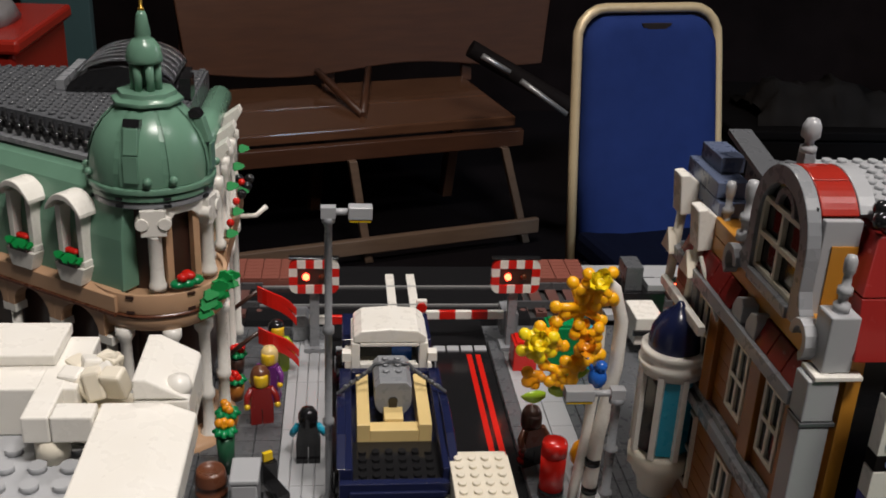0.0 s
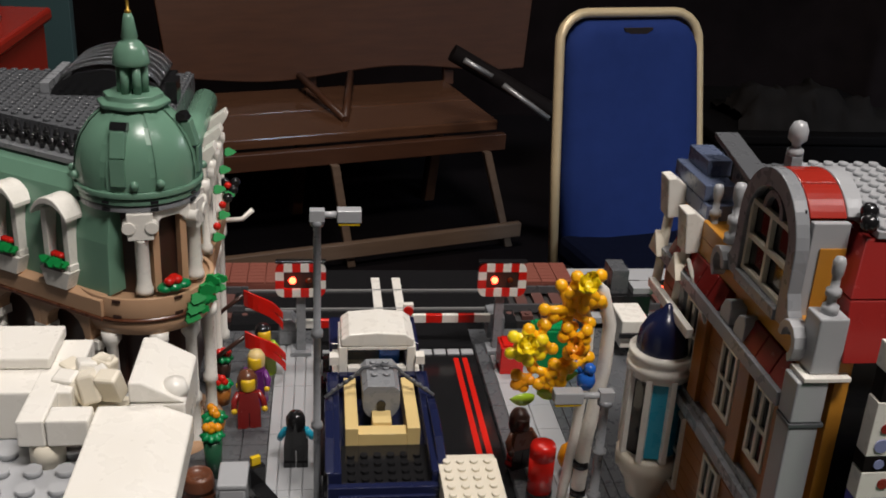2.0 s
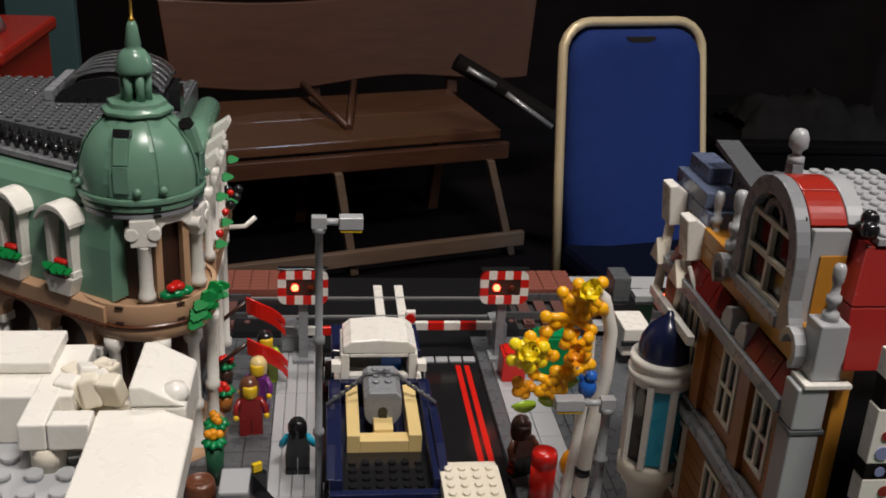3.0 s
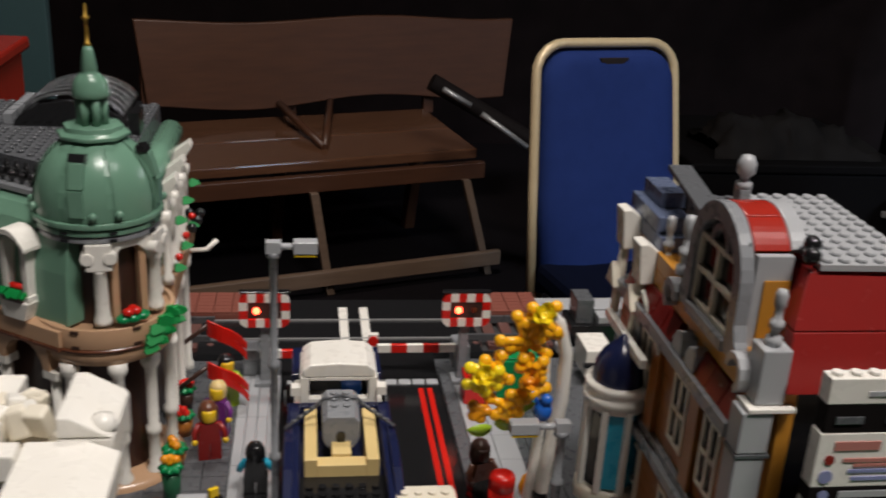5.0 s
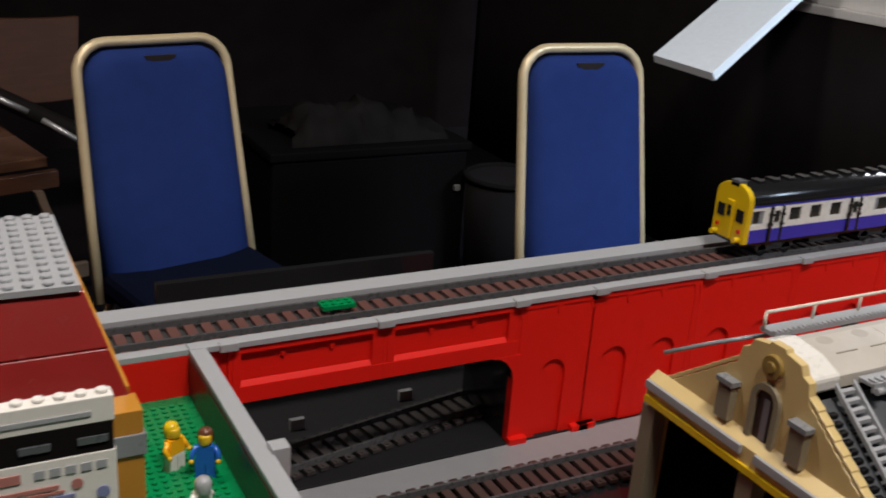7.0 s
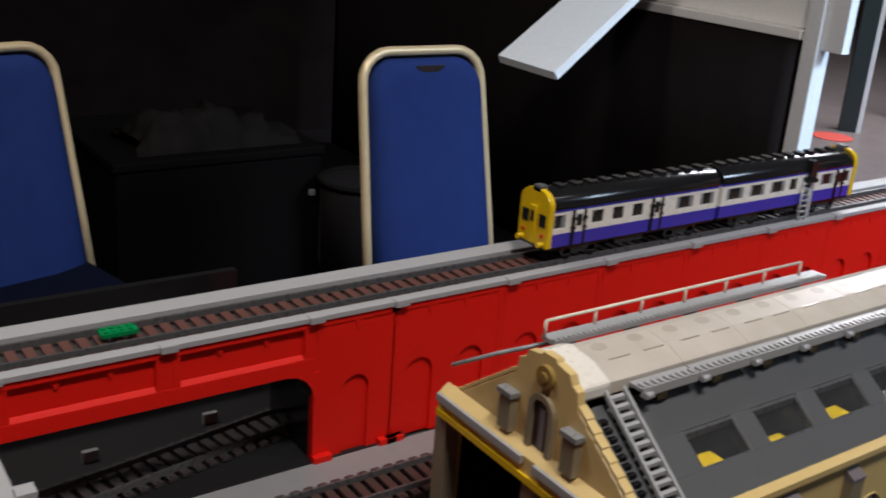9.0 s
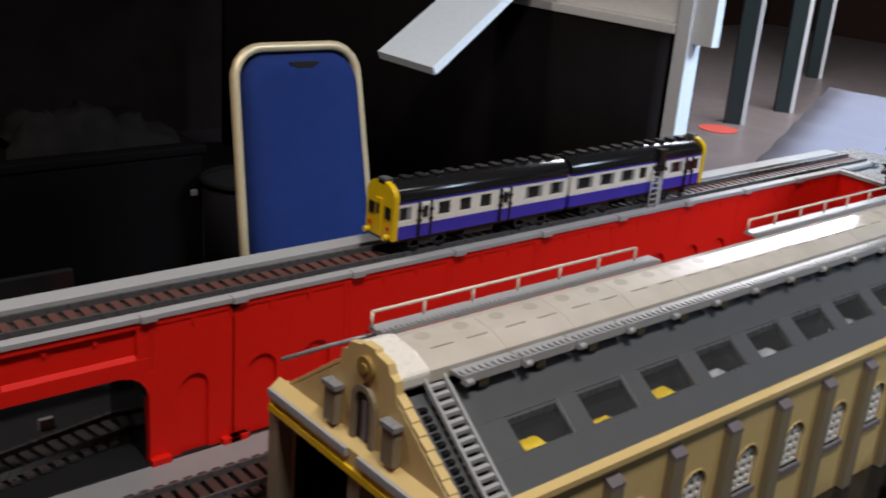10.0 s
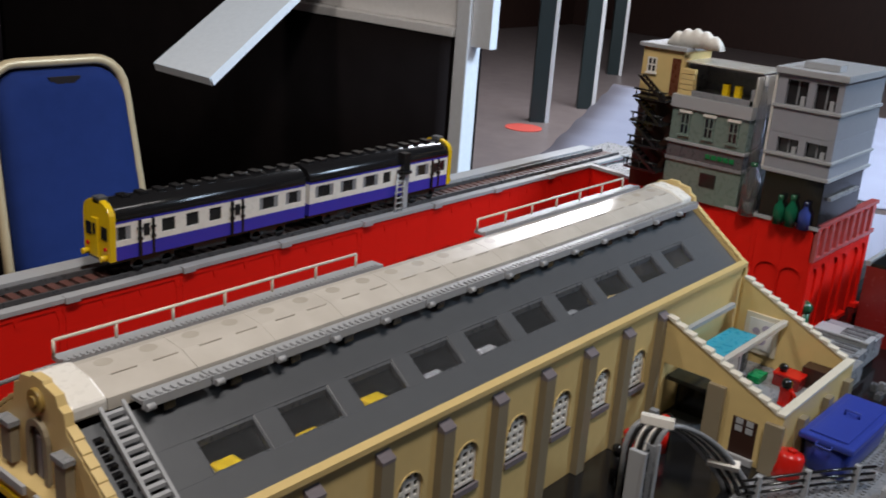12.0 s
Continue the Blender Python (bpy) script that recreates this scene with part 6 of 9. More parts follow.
def arched_window(parent, m, x, z0, w, h, depth=0.006):
    """A white window surround standing proud of a facade: local x along it, +y outwards."""
    bm = B()
    for s in (-1, 1):
        box(bm, x + s * w / 2 - 0.0022, x + s * w / 2 + 0.0022, -0.002, depth, z0 + 0.006, z0 + h, m)
        box(bm, x + s * w / 2 - 0.0032, x + s * w / 2 + 0.0032, -0.002, depth + 0.0012, z0 + 0.006, z0 + 0.010, m)
    bm2 = B()
    top, low = [], []
    for q in range(-6, 7):
        u = q / 6
        xx = x + u * (w / 2 + 0.0062)
        lift = 0.0105 * (1 - abs(u) ** 2.2)
        top.append((xx, z0 + h - 0.001 + lift))
        low.append((xx, z0 + h - 0.0038 + lift * 0.86))
    hood(bm2, top, low, -0.002, depth + 0.004)
    for v in bm2.verts:
        v.co = m @ v.co
    prism(bm, [(x - w / 2 - 0.004, z0 + 0.006), (x + w / 2 + 0.004, z0 + 0.006), (x + w / 2, z0 - 0.006), (x - w / 2, z0 - 0.006)], "y", -0.002, depth + 0.003, m)
    o = part("window", bm, WHITE, parent, "white window surround", 0.0005)
    part("hood_mould", bm2, WHITE, o, bevel=0.0006)
    bm = B()
    box(bm, x - w / 2, x + w / 2, -0.003, -0.001, z0 + 0.006, z0 + h + 0.002, m)
    part("pane", bm, DBROWN, o)
    bm = B()
    box(bm, x - 0.0012, x + 0.0012, -0.001, 0.001, z0 + 0.006, z0 + h, m)
    part("mullion", bm, TAN, o)
    bm = B()
    box(bm, x - w / 2 + 0.001, x + w / 2 - 0.001, 0.0, depth + 0.004, z0 + 0.006, z0 + 0.0095, m)
    part("window_box", bm, DBROWN, o)
    bm = B()
    for i in range(6):
        leaf_plate(bm, m @ Matrix.Translation((x - w / 2 + (i + 0.5) * w / 6, depth + 0.001 + 0.002 * (i % 2), z0 + 0.0095 + 0.001 * (i % 3))) @ Matrix.Rotation(radians(-35 - 12 * (i % 2)), 4, "X"), 0.0042, 5, 0.0016)
    part("plant", bm, LEAFGREEN, o, "green window box plant")
    bm = B()
    for i in range(3):
        p = m @ Vector((x + (i - 1) * 0.0028, depth - 0.001, z0 + 0.0145))
        ball(bm, tuple(p), 0.0026, 8, 0.8)
    part("bloom", bm, RED, o, "red window box flower")


def leaf_plate(bm, m, r, n=7, thick=0.002):
    """Jagged plastic leaf: a toothed plate facing along local z."""
    k = 4 * n
    pts = []
    for i in range(k):
        w = 2 * math.pi * i / k
        rr = r * (0.80 + 0.13 * math.cos(3 * w + 0.6) + (0.07 if i % 2 else -0.07))
        pts.append((rr * math.cos(w), rr * math.sin(w) * 0.72))
    prism(bm, pts, "z", 0.0, thick, m)


def hotel():
    h = thing("corner_hotel", "sand green brick hotel with domed corner tower and white window surrounds", "hotel building")
    # dome on a ringed drum
    bm = B()
    n = 8
    seg_label = "sand green dome segment"
    prof = [(0.0368, 0.179), (0.0373, 0.187), (0.0360, 0.196), (0.0325, 0.2055), (0.0270, 0.2135), (0.0200, 0.220), (0.0165, 0.2225)]
    for k in range(n):
        a0 = 2 * math.pi * k / n + radians(-90 - 22.5) + 0.05
        bm = B()
        lathe(bm, prof, (TX, TY, 0), 5, a0=a0, a1=a0 + 2 * math.pi / n - 0.10)
        part("dome_segment", bm, SGREEN, h, seg_label)
        bm = B()
        a = a0 - 0.05
        for (r0, z0), (r1, z1) in zip(prof, prof[1:]):
            pts = []
            for r, z in ((r0, z0), (r1, z1)):
                for s in (-1, 1):
                    pts.append((TX + (r - 0.0012) * math.cos(a) - s * 0.0028 * math.sin(a), TY + (r - 0.0012) * math.sin(a) + s * 0.0028 * math.cos(a), z))
            v = [bm.verts.new(p) for p in (pts[0], pts[1], pts[3], pts[2])]
            bm.faces.new(v)
        part("dome_rib", bm, SGREEN, h)
    for a in (-98, -8):
        ra = radians(a)
        m = Matrix.Translation((TX, TY, 0)) @ Matrix.Rotation(ra + radians(90), 4, "Z")
        bm = B()
        prism(bm, [(-0.0335, 0.199), (-0.0378, 0.1995), (-0.0335, 0.2145), (-0.028, 0.2135)], "x", -0.0042, 0.0042, m)
        o = part("dormer", bm, SGREEN, h, bevel=0.0005)
        bm = B()
        prism(bm, [(-0.0384, 0.183), (-0.037, 0.183), (-0.037, 0.1988), (-0.0384, 0.1988)], "x", -0.0042, 0.0042, m)
        part("dormer_panel", bm, SGREEN, o)
        bm = B()
        prism(bm, [(-0.0328, 0.2150), (-0.0265, 0.2140), (-0.0255, 0.2180), (-0.0300, 0.2190)], "x", -0.0048, 0.0048, m)
        part("dormer_shadow_gap", bm, BLACK, o)
    for k in range(16):
        if k % 4 > 1:
            continue
        bm = B()
        a = 2 * math.pi * k / 16 + 0.1
        ball(bm, (TX + 0.0382 * math.cos(a), TY + 0.0382 * math.sin(a), 0.1835), 0.0027, 8)
        part("dome_boss", bm, SGREEN, h)
    for z, r, mt in ((0.1705, 0.0372, SGREEN), (0.166, 0.0362, MGREY), (0.175, 0.0385, SGREEN)):
        bm = B()
        lathe(bm, [(0.0, z), (r, z), (r, z + 0.0036), (0.0, z + 0.0036)], (TX, TY, 0), 32)
        part("drum_ring", bm, mt, h, "ringed dome base" if mt is SGREEN else "grey ring under the dome", 0.0004)
    for a in (-112, -68, -24, -156):
        for z in (0.167, 0.1715, 0.176):
            bm = B()
            m = Matrix.Translation((TX, TY, 0)) @ Matrix.Rotation(radians(a + 90), 4, "Z")
            box(bm, -0.0022, 0.0022, -0.0376, -0.034, z, z + 0.0016, m)
            part("drum_notch", bm, BLACK, h)
    bm = B()
    lathe(bm, [(0.0, 0.2225), (0.0215, 0.2225), (0.0215, 0.2250), (0.0175, 0.2265), (0.0175, 0.2295), (0.0, 0.2295)], (TX, TY, 0), 8)
    part("lantern_base", bm, SGREEN, h, bevel=0.0004)
    for k in range(6):
        a = 2 * math.pi * k / 6
        bm = B()
        cyl(bm, (TX + 0.0068 * math.cos(a), TY + 0.0068 * math.sin(a), 0.2295), 0.0026, 0.0165, 8)
        part("lantern_column", bm, SGREEN, h)
    bm = B()
    lathe(bm, [(0.0, 0.2458), (0.0102, 0.2458), (0.0108, 0.2472), (0.0104, 0.2500), (0.0094, 0.2548), (0.0066, 0.2588), (0.0042, 0.2606), (0.0049, 0.2620), (0.0031, 0.2730), (0.0020, 0.2755), (0.0, 0.2755)], (TX, TY, 0), 18)
    part("lantern_cap", bm, SGREEN, h)
    bm = B()
    lathe(bm, [(0.0, 0.2752), (0.0018, 0.2752), (0.0018, 0.277), (0.0009, 0.2775), (0.0008, 0.290), (0.0019, 0.2908), (0.0019, 0.2922), (0.0008, 0.293), (0.0007, 0.299), (0.0, 0.30)], (TX, TY, 0), 10)
    part("gold_finial", bm, GOLD, h, "gold finial spike")
    # tower room: dark core with columns and nougat jambs
    bm = B()
    lathe(bm, [(0.026, 0.11), (0.026, 0.166)], (TX, TY, 0), 16)
    part("tower_core", bm, DBROWN, h)
    for a in (-82, -14, 30):
        ra = radians(a)
        c = (TX + 0.033 * math.cos(ra), TY + 0.033 * math.sin(ra), 0)
        bm = B()
        lathe(bm, [(0, 0.113), (0.0055, 0.113), (0.0055, 0.116), (0.0048, 0.118), (0.0043, 0.122), (0.0041, 0.147), (0.0052, 0.149), (0.0, 0.149)], c, 14)
        part("column", bm, WHITE, h, "white column")
        bm = B()
        m = Matrix.Translation(c) @ Matrix.Rotation(ra + radians(90), 4, "Z")
        box(bm, -0.0075, 0.0075, -0.005, 0.005, 0.1492, 0.1658, m)
        for s in (-1, 1):
            cyl(bm, (s * 0.0066, -0.006, 0.1572), 0.0040, 0.011, 12, "y", m=m)
        part("capital", bm, WHITE, h, bevel=0.0005)
    for a in (-50, 10):
        ra = radians(a)
        m = Matrix.Translation((TX, TY, 0)) @ Matrix.Rotation(ra + radians(90), 4, "Z")
        bm = B()
        for s in (-1, 1):
            box(bm, s * 0.0095 - 0.0022, s * 0.0095 + 0.0022, -0.031, -0.026, 0.113, 0.1658, m)
        part("jamb", bm, NOUGAT, h, "nougat coloured jamb")
        bm = B()
        prism(bm, [(-0.014, 0.1658), (0.014, 0.1658), (0.012, 0.155), (0.006, 0.1605), (-0.006, 0.1605), (-0.012, 0.155)], "y", -0.033, -0.028, m)
        part("arch_piece", bm, WHITE, h, bevel=0.0004)
    # balcony: stepped nougat drum
    bm = B()
    lathe(bm, [(0.0, 0.088), (0.040, 0.088), (0.0425, 0.094), (0.0425, 0.0975), (0.0, 0.0975)], (TX, TY, 0), 36)
    part("balcony_soffit", bm, NOUGAT, h, bevel=0.0004)
    bm = B()
    lathe(bm, [(0.0, 0.0978), (0.0435, 0.0978), (0.0435, 0.0998), (0.0, 0.0998)], (TX, TY, 0), 36)
    part("balcony_string", bm, BROWN, h)
    bm = B()
    lathe(bm, [(0.0, 0.10), (0.0425, 0.10), (0.0425, 0.113), (0.0395, 0.113), (0.0395, 0.110), (0.0, 0.110)], (TX, TY, 0), 36)
    part("balcony_parapet", bm, NOUGAT, h, "nougat coloured curved balcony", 0.0004)
    for a in (-105, -55):
        ra = radians(a)
        m = Matrix.Translation((TX, TY, 0)) @ Matrix.Rotation(ra + radians(90), 4, "Z")
        bm = B()
        for z in (0.1005, 0.1105):
            box(bm, -0.0025, 0.0025, -0.0432, -0.0415, z, z + 0.0018, m)
        part("balcony_notch", bm, DBROWN, h)
    bm = B()
    for p, r in (((TX + 0.022, TY - 0.033, 0.118), 0.0055), ((TX + 0.017, TY - 0.035, 0.1175), 0.005), ((TX + 0.027, TY - 0.029, 0.118), 0.005)):
        ball(bm, p, r, 10, 0.6)
    part("planter_leaves", bm, GREEN, h)
    bm = B()
    for dx, dy in ((0.020, -0.036), (0.024, -0.033), (0.022, -0.031)):
        ball(bm, (TX + dx, TY + dy, 0.1225), 0.0036, 8, 0.8)
    part("planter_bloom", bm, RED, h)
    bm = B()
    rng = random.Random(5)
    for i in range(11):
        u, side = i / 10, (i % 3 - 1) * 0.004
        face = Vector((0.3 + rng.uniform(-0.5, 0.5), -1, 0.25 + rng.uniform(-0.4, 0.5))).normalized()
        m = Matrix.Translation((TX + 0.032 + 0.015 * u, TY - 0.036 + 0.018 * u, 0.1020 + 0.0140 * u + side)) @ face.to_track_quat("Z", "Y").to_matrix().to_4x4()
        leaf_plate(bm, m, 0.0058 + 0.0012 * (i % 2), 5, 0.0026)
    part("climbing_leaf", bm, LEAFGREEN, h, "bright green climbing leaf")
    # long mansard facade
    bm = B()
    prism(bm, [(0.004, 0.112), (0.0025, 0.145), (0.0, 0.160), (-0.004, 0.171), (-0.010, 0.1785), (-0.018, 0.1825), (-0.03, 0.1835), (-0.03, 0.112)], "x", -0.002, 0.34, F1)
    o = part("mansard", bm, SGREEN, h, "sand green curved mansard wall", 0.0005)
    for f in o.data.polygons:
        f.use_smooth = False
    bm = B()
    prism(bm, [(-0.016, 0.1828), (-0.014, 0.1828), (-0.014, 0.186), (-0.03, 0.187), (-0.03, 0.1837)], "x", -0.012, 0.34, F1)
    part("roof_edge", bm, MGREY, h)
    for k, x in enumerate((0.034, 0.077, 0.12, 0.163, 0.206)):
        arched_window(h, F1, x, 0.118, 0.017, 0.043, 0.009)
    bm = B()
    prism(bm, [(0.008, 0.10), (0.010, 0.1), (0.010, 0.1105), (0.004, 0.113), (-0.02, 0.113), (-0.02, 0.10)], "x", 0.0, 0.34, F1)
    part("band_parapet", bm, NOUGAT, h, bevel=0.0004)
    bm = B()
    box(bm, 0.0, 0.34, -0.02, 0.011, 0.0978, 0.0998, F1)
    part("band_string", bm, BROWN, h)
    for k in range(8):
        bm = B()
        x = 0.012 + k * 0.043
        ring = arch(x + 0.0215, 0.0165, 0.080)
        prism(bm, [(x, 0.0976), (x + 0.043, 0.0976), (x + 0.043, 0.08), *ring, (x, 0.08)], "y", 0.0, 0.009, F1)
        part("arcade", bm, NOUGAT, h, bevel=0.0004)
        bm = B()
        cyl(bm, (x, 0.004, CITY), 0.0034, 0.076 - CITY, 12, m=F1)
        box(bm, x - 0.0055, x + 0.0055, -0.001, 0.009, 0.075, 0.0805, F1)
        part("arcade_column", bm, WHITE, h)
        bm = B()
        box(bm, x + 0.004, x + 0.0075, -0.004, 0.002, CITY, 0.08, F1)
        part("arcade_jamb", bm, NOUGAT, h)
    bm = B()
    box(bm, 0.0, 0.34, -0.03, -0.006, CITY, 0.0975, F1)
    part("ground_wall", bm, DBROWN, h, bevel=0.0004)
    # ground floor of the corner
    bm = B()
    lathe(bm, [(0.026, CITY), (0.026, 0.088)], (TX, TY, 0), 16)
    part("corner_core", bm, DBROWN, h)
    for a in (-118, -72, -38, 5):
        ra = radians(a)
        bm = B()
        lathe(bm, [(0, CITY), (0.0058, CITY), (0.0058, 0.005), (0.004, 0.008), (0.0036, 0.03), (0.005, 0.032), (0.005, 0.036), (0.0036, 0.038), (0.0036, 0.078), (0.006, 0.082), (0.006, 0.088), (0, 0.088)], (TX + 0.037 * math.cos(ra), TY + 0.037 * math.sin(ra), 0), 14)
        part("ground_column", bm, WHITE, h, "white ground floor column")
    bm = B()
    lathe(bm, [(0.0, CITY), (0.046, CITY), (0.046, 0.0), (0.042, 0.004), (0.0, 0.004)], (TX, TY, 0), 30)
    part("step", bm, NOUGAT, h, bevel=0.0004)
    # east front: columns, corbels, plants
    bm = B()
    box(bm, -0.872, -0.850, -0.125, 0.0, 0.113, 0.175)
    part("east_wall", bm, SGREEN, h, bevel=0.0004)
    boxes("east_ground_wall", [(-0.875, -0.856, -0.125, 0.0, CITY, 0.0975)], DBROWN, h)
    boxes("east_band", [(-0.875, -0.838, -0.125, 0.0, 0.0978, 0.112)], NOUGAT, h)
    bm = B()
    cyl(bm, (-0.856, -0.125, 0.178), 0.0095, 0.15, 16, "y")
    part("east_roof_roll", bm, SGREEN, h, "rounded sand green roof edge")
    for y in (-0.112, -0.07, -0.028):
        for dy in (-0.012, 0.012):
            bm = B()
            lathe(bm, [(0, 0.113), (0.004, 0.113), (0.004, 0.118), (0.0026, 0.12), (0.0024, 0.155), (0.004, 0.158), (0.004, 0.164), (0, 0.164)], (-0.842, y + dy, 0), 12)
            part("east_column", bm, WHITE, h)
        bm = B()
        prism(bm, [(-0.850, 0.176), (-0.836, 0.186), (-0.834, 0.182), (-0.841, 0.170), (-0.841, 0.162), (-0.850, 0.162)], "y", y - 0.0065, y + 0.0065)
        part("corbel", bm, WHITE, h, "white corbel", 0.0005)
        boxes("east_pane", [(-0.8505, -0.8495, y - 0.009, y + 0.009, 0.118, 0.157)], DBROWN, h)
        for px, py, pz in ((-0.836, y, 0.119), (-0.835, y + 0.006, 0.151)):
            bm = B()
            leaf_plate(bm, Matrix.Translation((px, py, pz)) @ Vector((0.4, -0.8, 0.5)).normalized().to_track_quat("Z", "Y").to_matrix().to_4x4(), 0.0052, 5, 0.002)
            part("east_plant", bm, LEAFGREEN, h)
        bm = B()
        ball(bm, (-0.8365, y + 0.004, 0.1255), 0.0028, 8)
        part("east_bloom", bm, RED, h)
        bm = B()
        lathe(bm, [(0, CITY), (0.0045, CITY), (0.0045, 0.004), (0.003, 0.006), (0.003, 0.085), (0.005, 0.088), (0.005, 0.0975), (0, 0.0975)], (-0.843, y, 0), 12)
        part("east_ground_column", bm, WHITE, h)
    # black iron bracket at the far corner
    bm = B()
    for i in range(5):
        ball(bm, (-0.836 + 0.004 * math.sin(i * 2), -0.03 + 0.006 * i, 0.118 + 0.004 * (i % 3)), 0.004, 8)
    part("iron_ornament", bm, BLACK, h)
    bm = B()
    tube(bm, [(-0.838, -0.03, 0.1), (-0.826, -0.028, 0.1), (-0.818, -0.026, 0.107)], 0.002, 8)
    part("awning_rib", bm, WHITE, h)
    # flat roof with studs and a clear barrel skylight across it
    bm = B()
    prism(bm, [(-0.864, -0.118), (-0.898, -0.143), (-1.16, 0.030), (-0.864, 0.030)], "z", 0.176, 0.198)
    for i in range(36):
        for j in range(22):
            x, y = -0.868 - i * 0.008, 0.026 - j * 0.008
            if y > -0.138 - (x + 0.898) * 0.66 and (x < -0.898 or y > -0.112) and not (-0.964 < x < -0.872 and y > -0.048):
                cyl(bm, (x, y, 0.198), 0.0024, 0.0018, 8)
    part("flat_roof", bm, DGREY, h, "dark grey studded flat roof", 0.0)
    for k in range(5):
        y = -0.038 + k * 0.0130
        bm = B()
        c, hw, rise = -0.915, 0.036, 0.020
        a = [(c - hw * math.cos(radians(q)), 0.2005 + rise * math.sin(radians(q))) for q in range(12, 169, 12)]
        b = [(c - (hw - 0.0015) * math.cos(radians(q)), 0.2005 + (rise - 0.0015) * math.sin(radians(q))) for q in range(12, 169, 12)]
        vs = [[bm.verts.new((x, yy, z)) for x, z in row] for yy in (y, y + 0.0124) for row in (a, b)]
        for q in range(len(a) - 1):
            for p, o in ((0, 1), (3, 2), (2, 0), (1, 3)):
                bm.faces.new((vs[p][q], vs[p][q + 1], vs[o][q + 1], vs[o][q])).smooth = True
        ob = part("barrel_skylight", bm, CLEAR, h, "clear ribbed barrel skylight" if k == 0 else "")
        bm = B()
        tube(bm, [(x, y + 0.0127, z + 0.0006) for x, z in a], 0.0009, 6)
        part("skylight_rib", bm, CLEAR, ob)
    bm = B()
    prism(bm, [(-0.954, 0.1982), (-0.876, 0.1982), (-0.880, 0.205), (-0.895, 0.2135), (-0.915, 0.2168), (-0.935, 0.2135), (-0.950, 0.205)], "y", -0.044, -0.0395)
    part("skylight_end", bm, BLACK, h, "", 0.0005)
    boxes("skylight_kerb", [(-0.954, -0.876, -0.039, 0.029, 0.1982, 0.2008)], BLACK, h)
    boxes("skylight_flank", [(-0.961, -0.955, -0.040, 0.028, 0.1982, 0.2055)], MGREY, h)
    bm = B()
    for i in range(26):
        x = 0.01 + i * 0.0085
        p = F1 @ Vector((x, -0.020, 0.191))
        ball(bm, tuple(p), 0.0034, 8)
        q = F1 @ Vector((x + 0.004, -0.020, 0.197))
        ball(bm, tuple(q), 0.0024, 8)
        tube(bm, [tuple(F1 @ Vector((x, -0.020, 0.185))), tuple(F1 @ Vector((x + 0.004, -0.020, 0.201)))], 0.0015, 6)
    part("roof_cresting", bm, BLACK, h, "black ornamental roof cresting")
    boxes("rear_block", [(-0.872, -0.8645, -0.065, -0.045, 0.1982, 0.214)], BLACK, h)


hotel()


# ---- white bank roof close to the camera ----
def bank():
    b = thing("white_bank", "white brick bank building with a light grey studded roof", "bank building")
    boxes("walls", [(-1.0, -0.812, -0.64, -0.495, CITY, 0.222)], WHITE, b, bevel=0.0006)
    bm = B()
    box(bm, -1.0, -0.815, -0.64, -0.495, 0.222, 0.2255)
    studs(bm, -0.819 - 22 * 0.008, -0.523 - 14 * 0.008, 22, 14, 0.2255)
    part("roof_plate", bm, LGREY, b, "light grey studded roof plate")
    bm = B()
    prism(bm, [(-0.8245, 0.2257), (-0.8245, 0.2385), (-0.8080, 0.2385), (-0.8000, 0.2350), (-0.8000, 0.228), (-0.808, 0.222), (-0.8245, 0.222)], "y", -0.64, -0.5235)
    part("east_parapet", bm, WHITE, b, "smooth white parapet", 0.0006)
    bm = B()
    box(bm, -1.0, -0.832, -0.519, -0.489, 0.2256, 0.2400)
    box(bm, -1.0, -0.840, -0.507, -0.487, 0.2401, 0.2436)
    part("north_parapet", bm, WHITE, b, bevel=0.0006)
    boxes("corner_block", [(-0.8425, -0.8355, -0.5335, -0.5072, 0.2325, 0.2402)], WHITE, b, "", 0.0006)
    boxes("corner_block", [(-0.8353, -0.8247, -0.5335, -0.5262, 0.2325, 0.2402)], WHITE, b, "", 0.0006)
    bm = B()
    cyl(bm, (-0.8365, -0.529, 0.2256), 0.0045, 0.0068, 16)
    part("block_post", bm, CREAM, b)
    boxes("arch_base", [(-0.8353, -0.8187, -0.526, -0.5074, 0.2257, 0.2318)], CREAM, b, "yellowed recess floor", 0.0005)
    rng = random.Random(21)
    for k in range(9):
        m = pose(-0.8335 + 0.0028 * (k % 5) + rng.uniform(-0.001, 0.001), -0.512 + 0.006 * (k // 5) + rng.uniform(-0.002, 0.002), 0.2330 + rng.uniform(0, 0.004), rng.uniform(-20, 20), rng.uniform(-25, 25), rng.uniform(0, 90))
        bm = B()
        box(bm, -0.0026, 0.0026, -0.0032, 0.0032, -0.002, 0.0065, m)
        part("ornament_piece", bm, CREAM if k % 3 else WHITE, b, "yellowed small ornament piece" if k == 0 else "", 0.0009)
    bm = B()
    prism(bm, [(-0.8165, 0.2387), (-0.8165, 0.2448), (-0.8130, 0.2448), (-0.802, 0.2387)], "y", -0.5232, -0.497)
    prism(bm, [(-0.8165, 0.2257), (-0.8165, 0.2385), (-0.802, 0.2385), (-0.802, 0.2257)], "y", -0.5232, -0.497)
    part("corner_slope", bm, WHITE, b, "", 0.0006)
    bm = B()
    lathe(bm, [(0, 0.2386), (0.0034, 0.2386), (0.0036, 0.2405), (0.0028, 0.2428), (0, 0.2437)], (-0.8052, -0.5185, 0), 16)
    part("corner_knob", bm, WHITE, b)


bank()


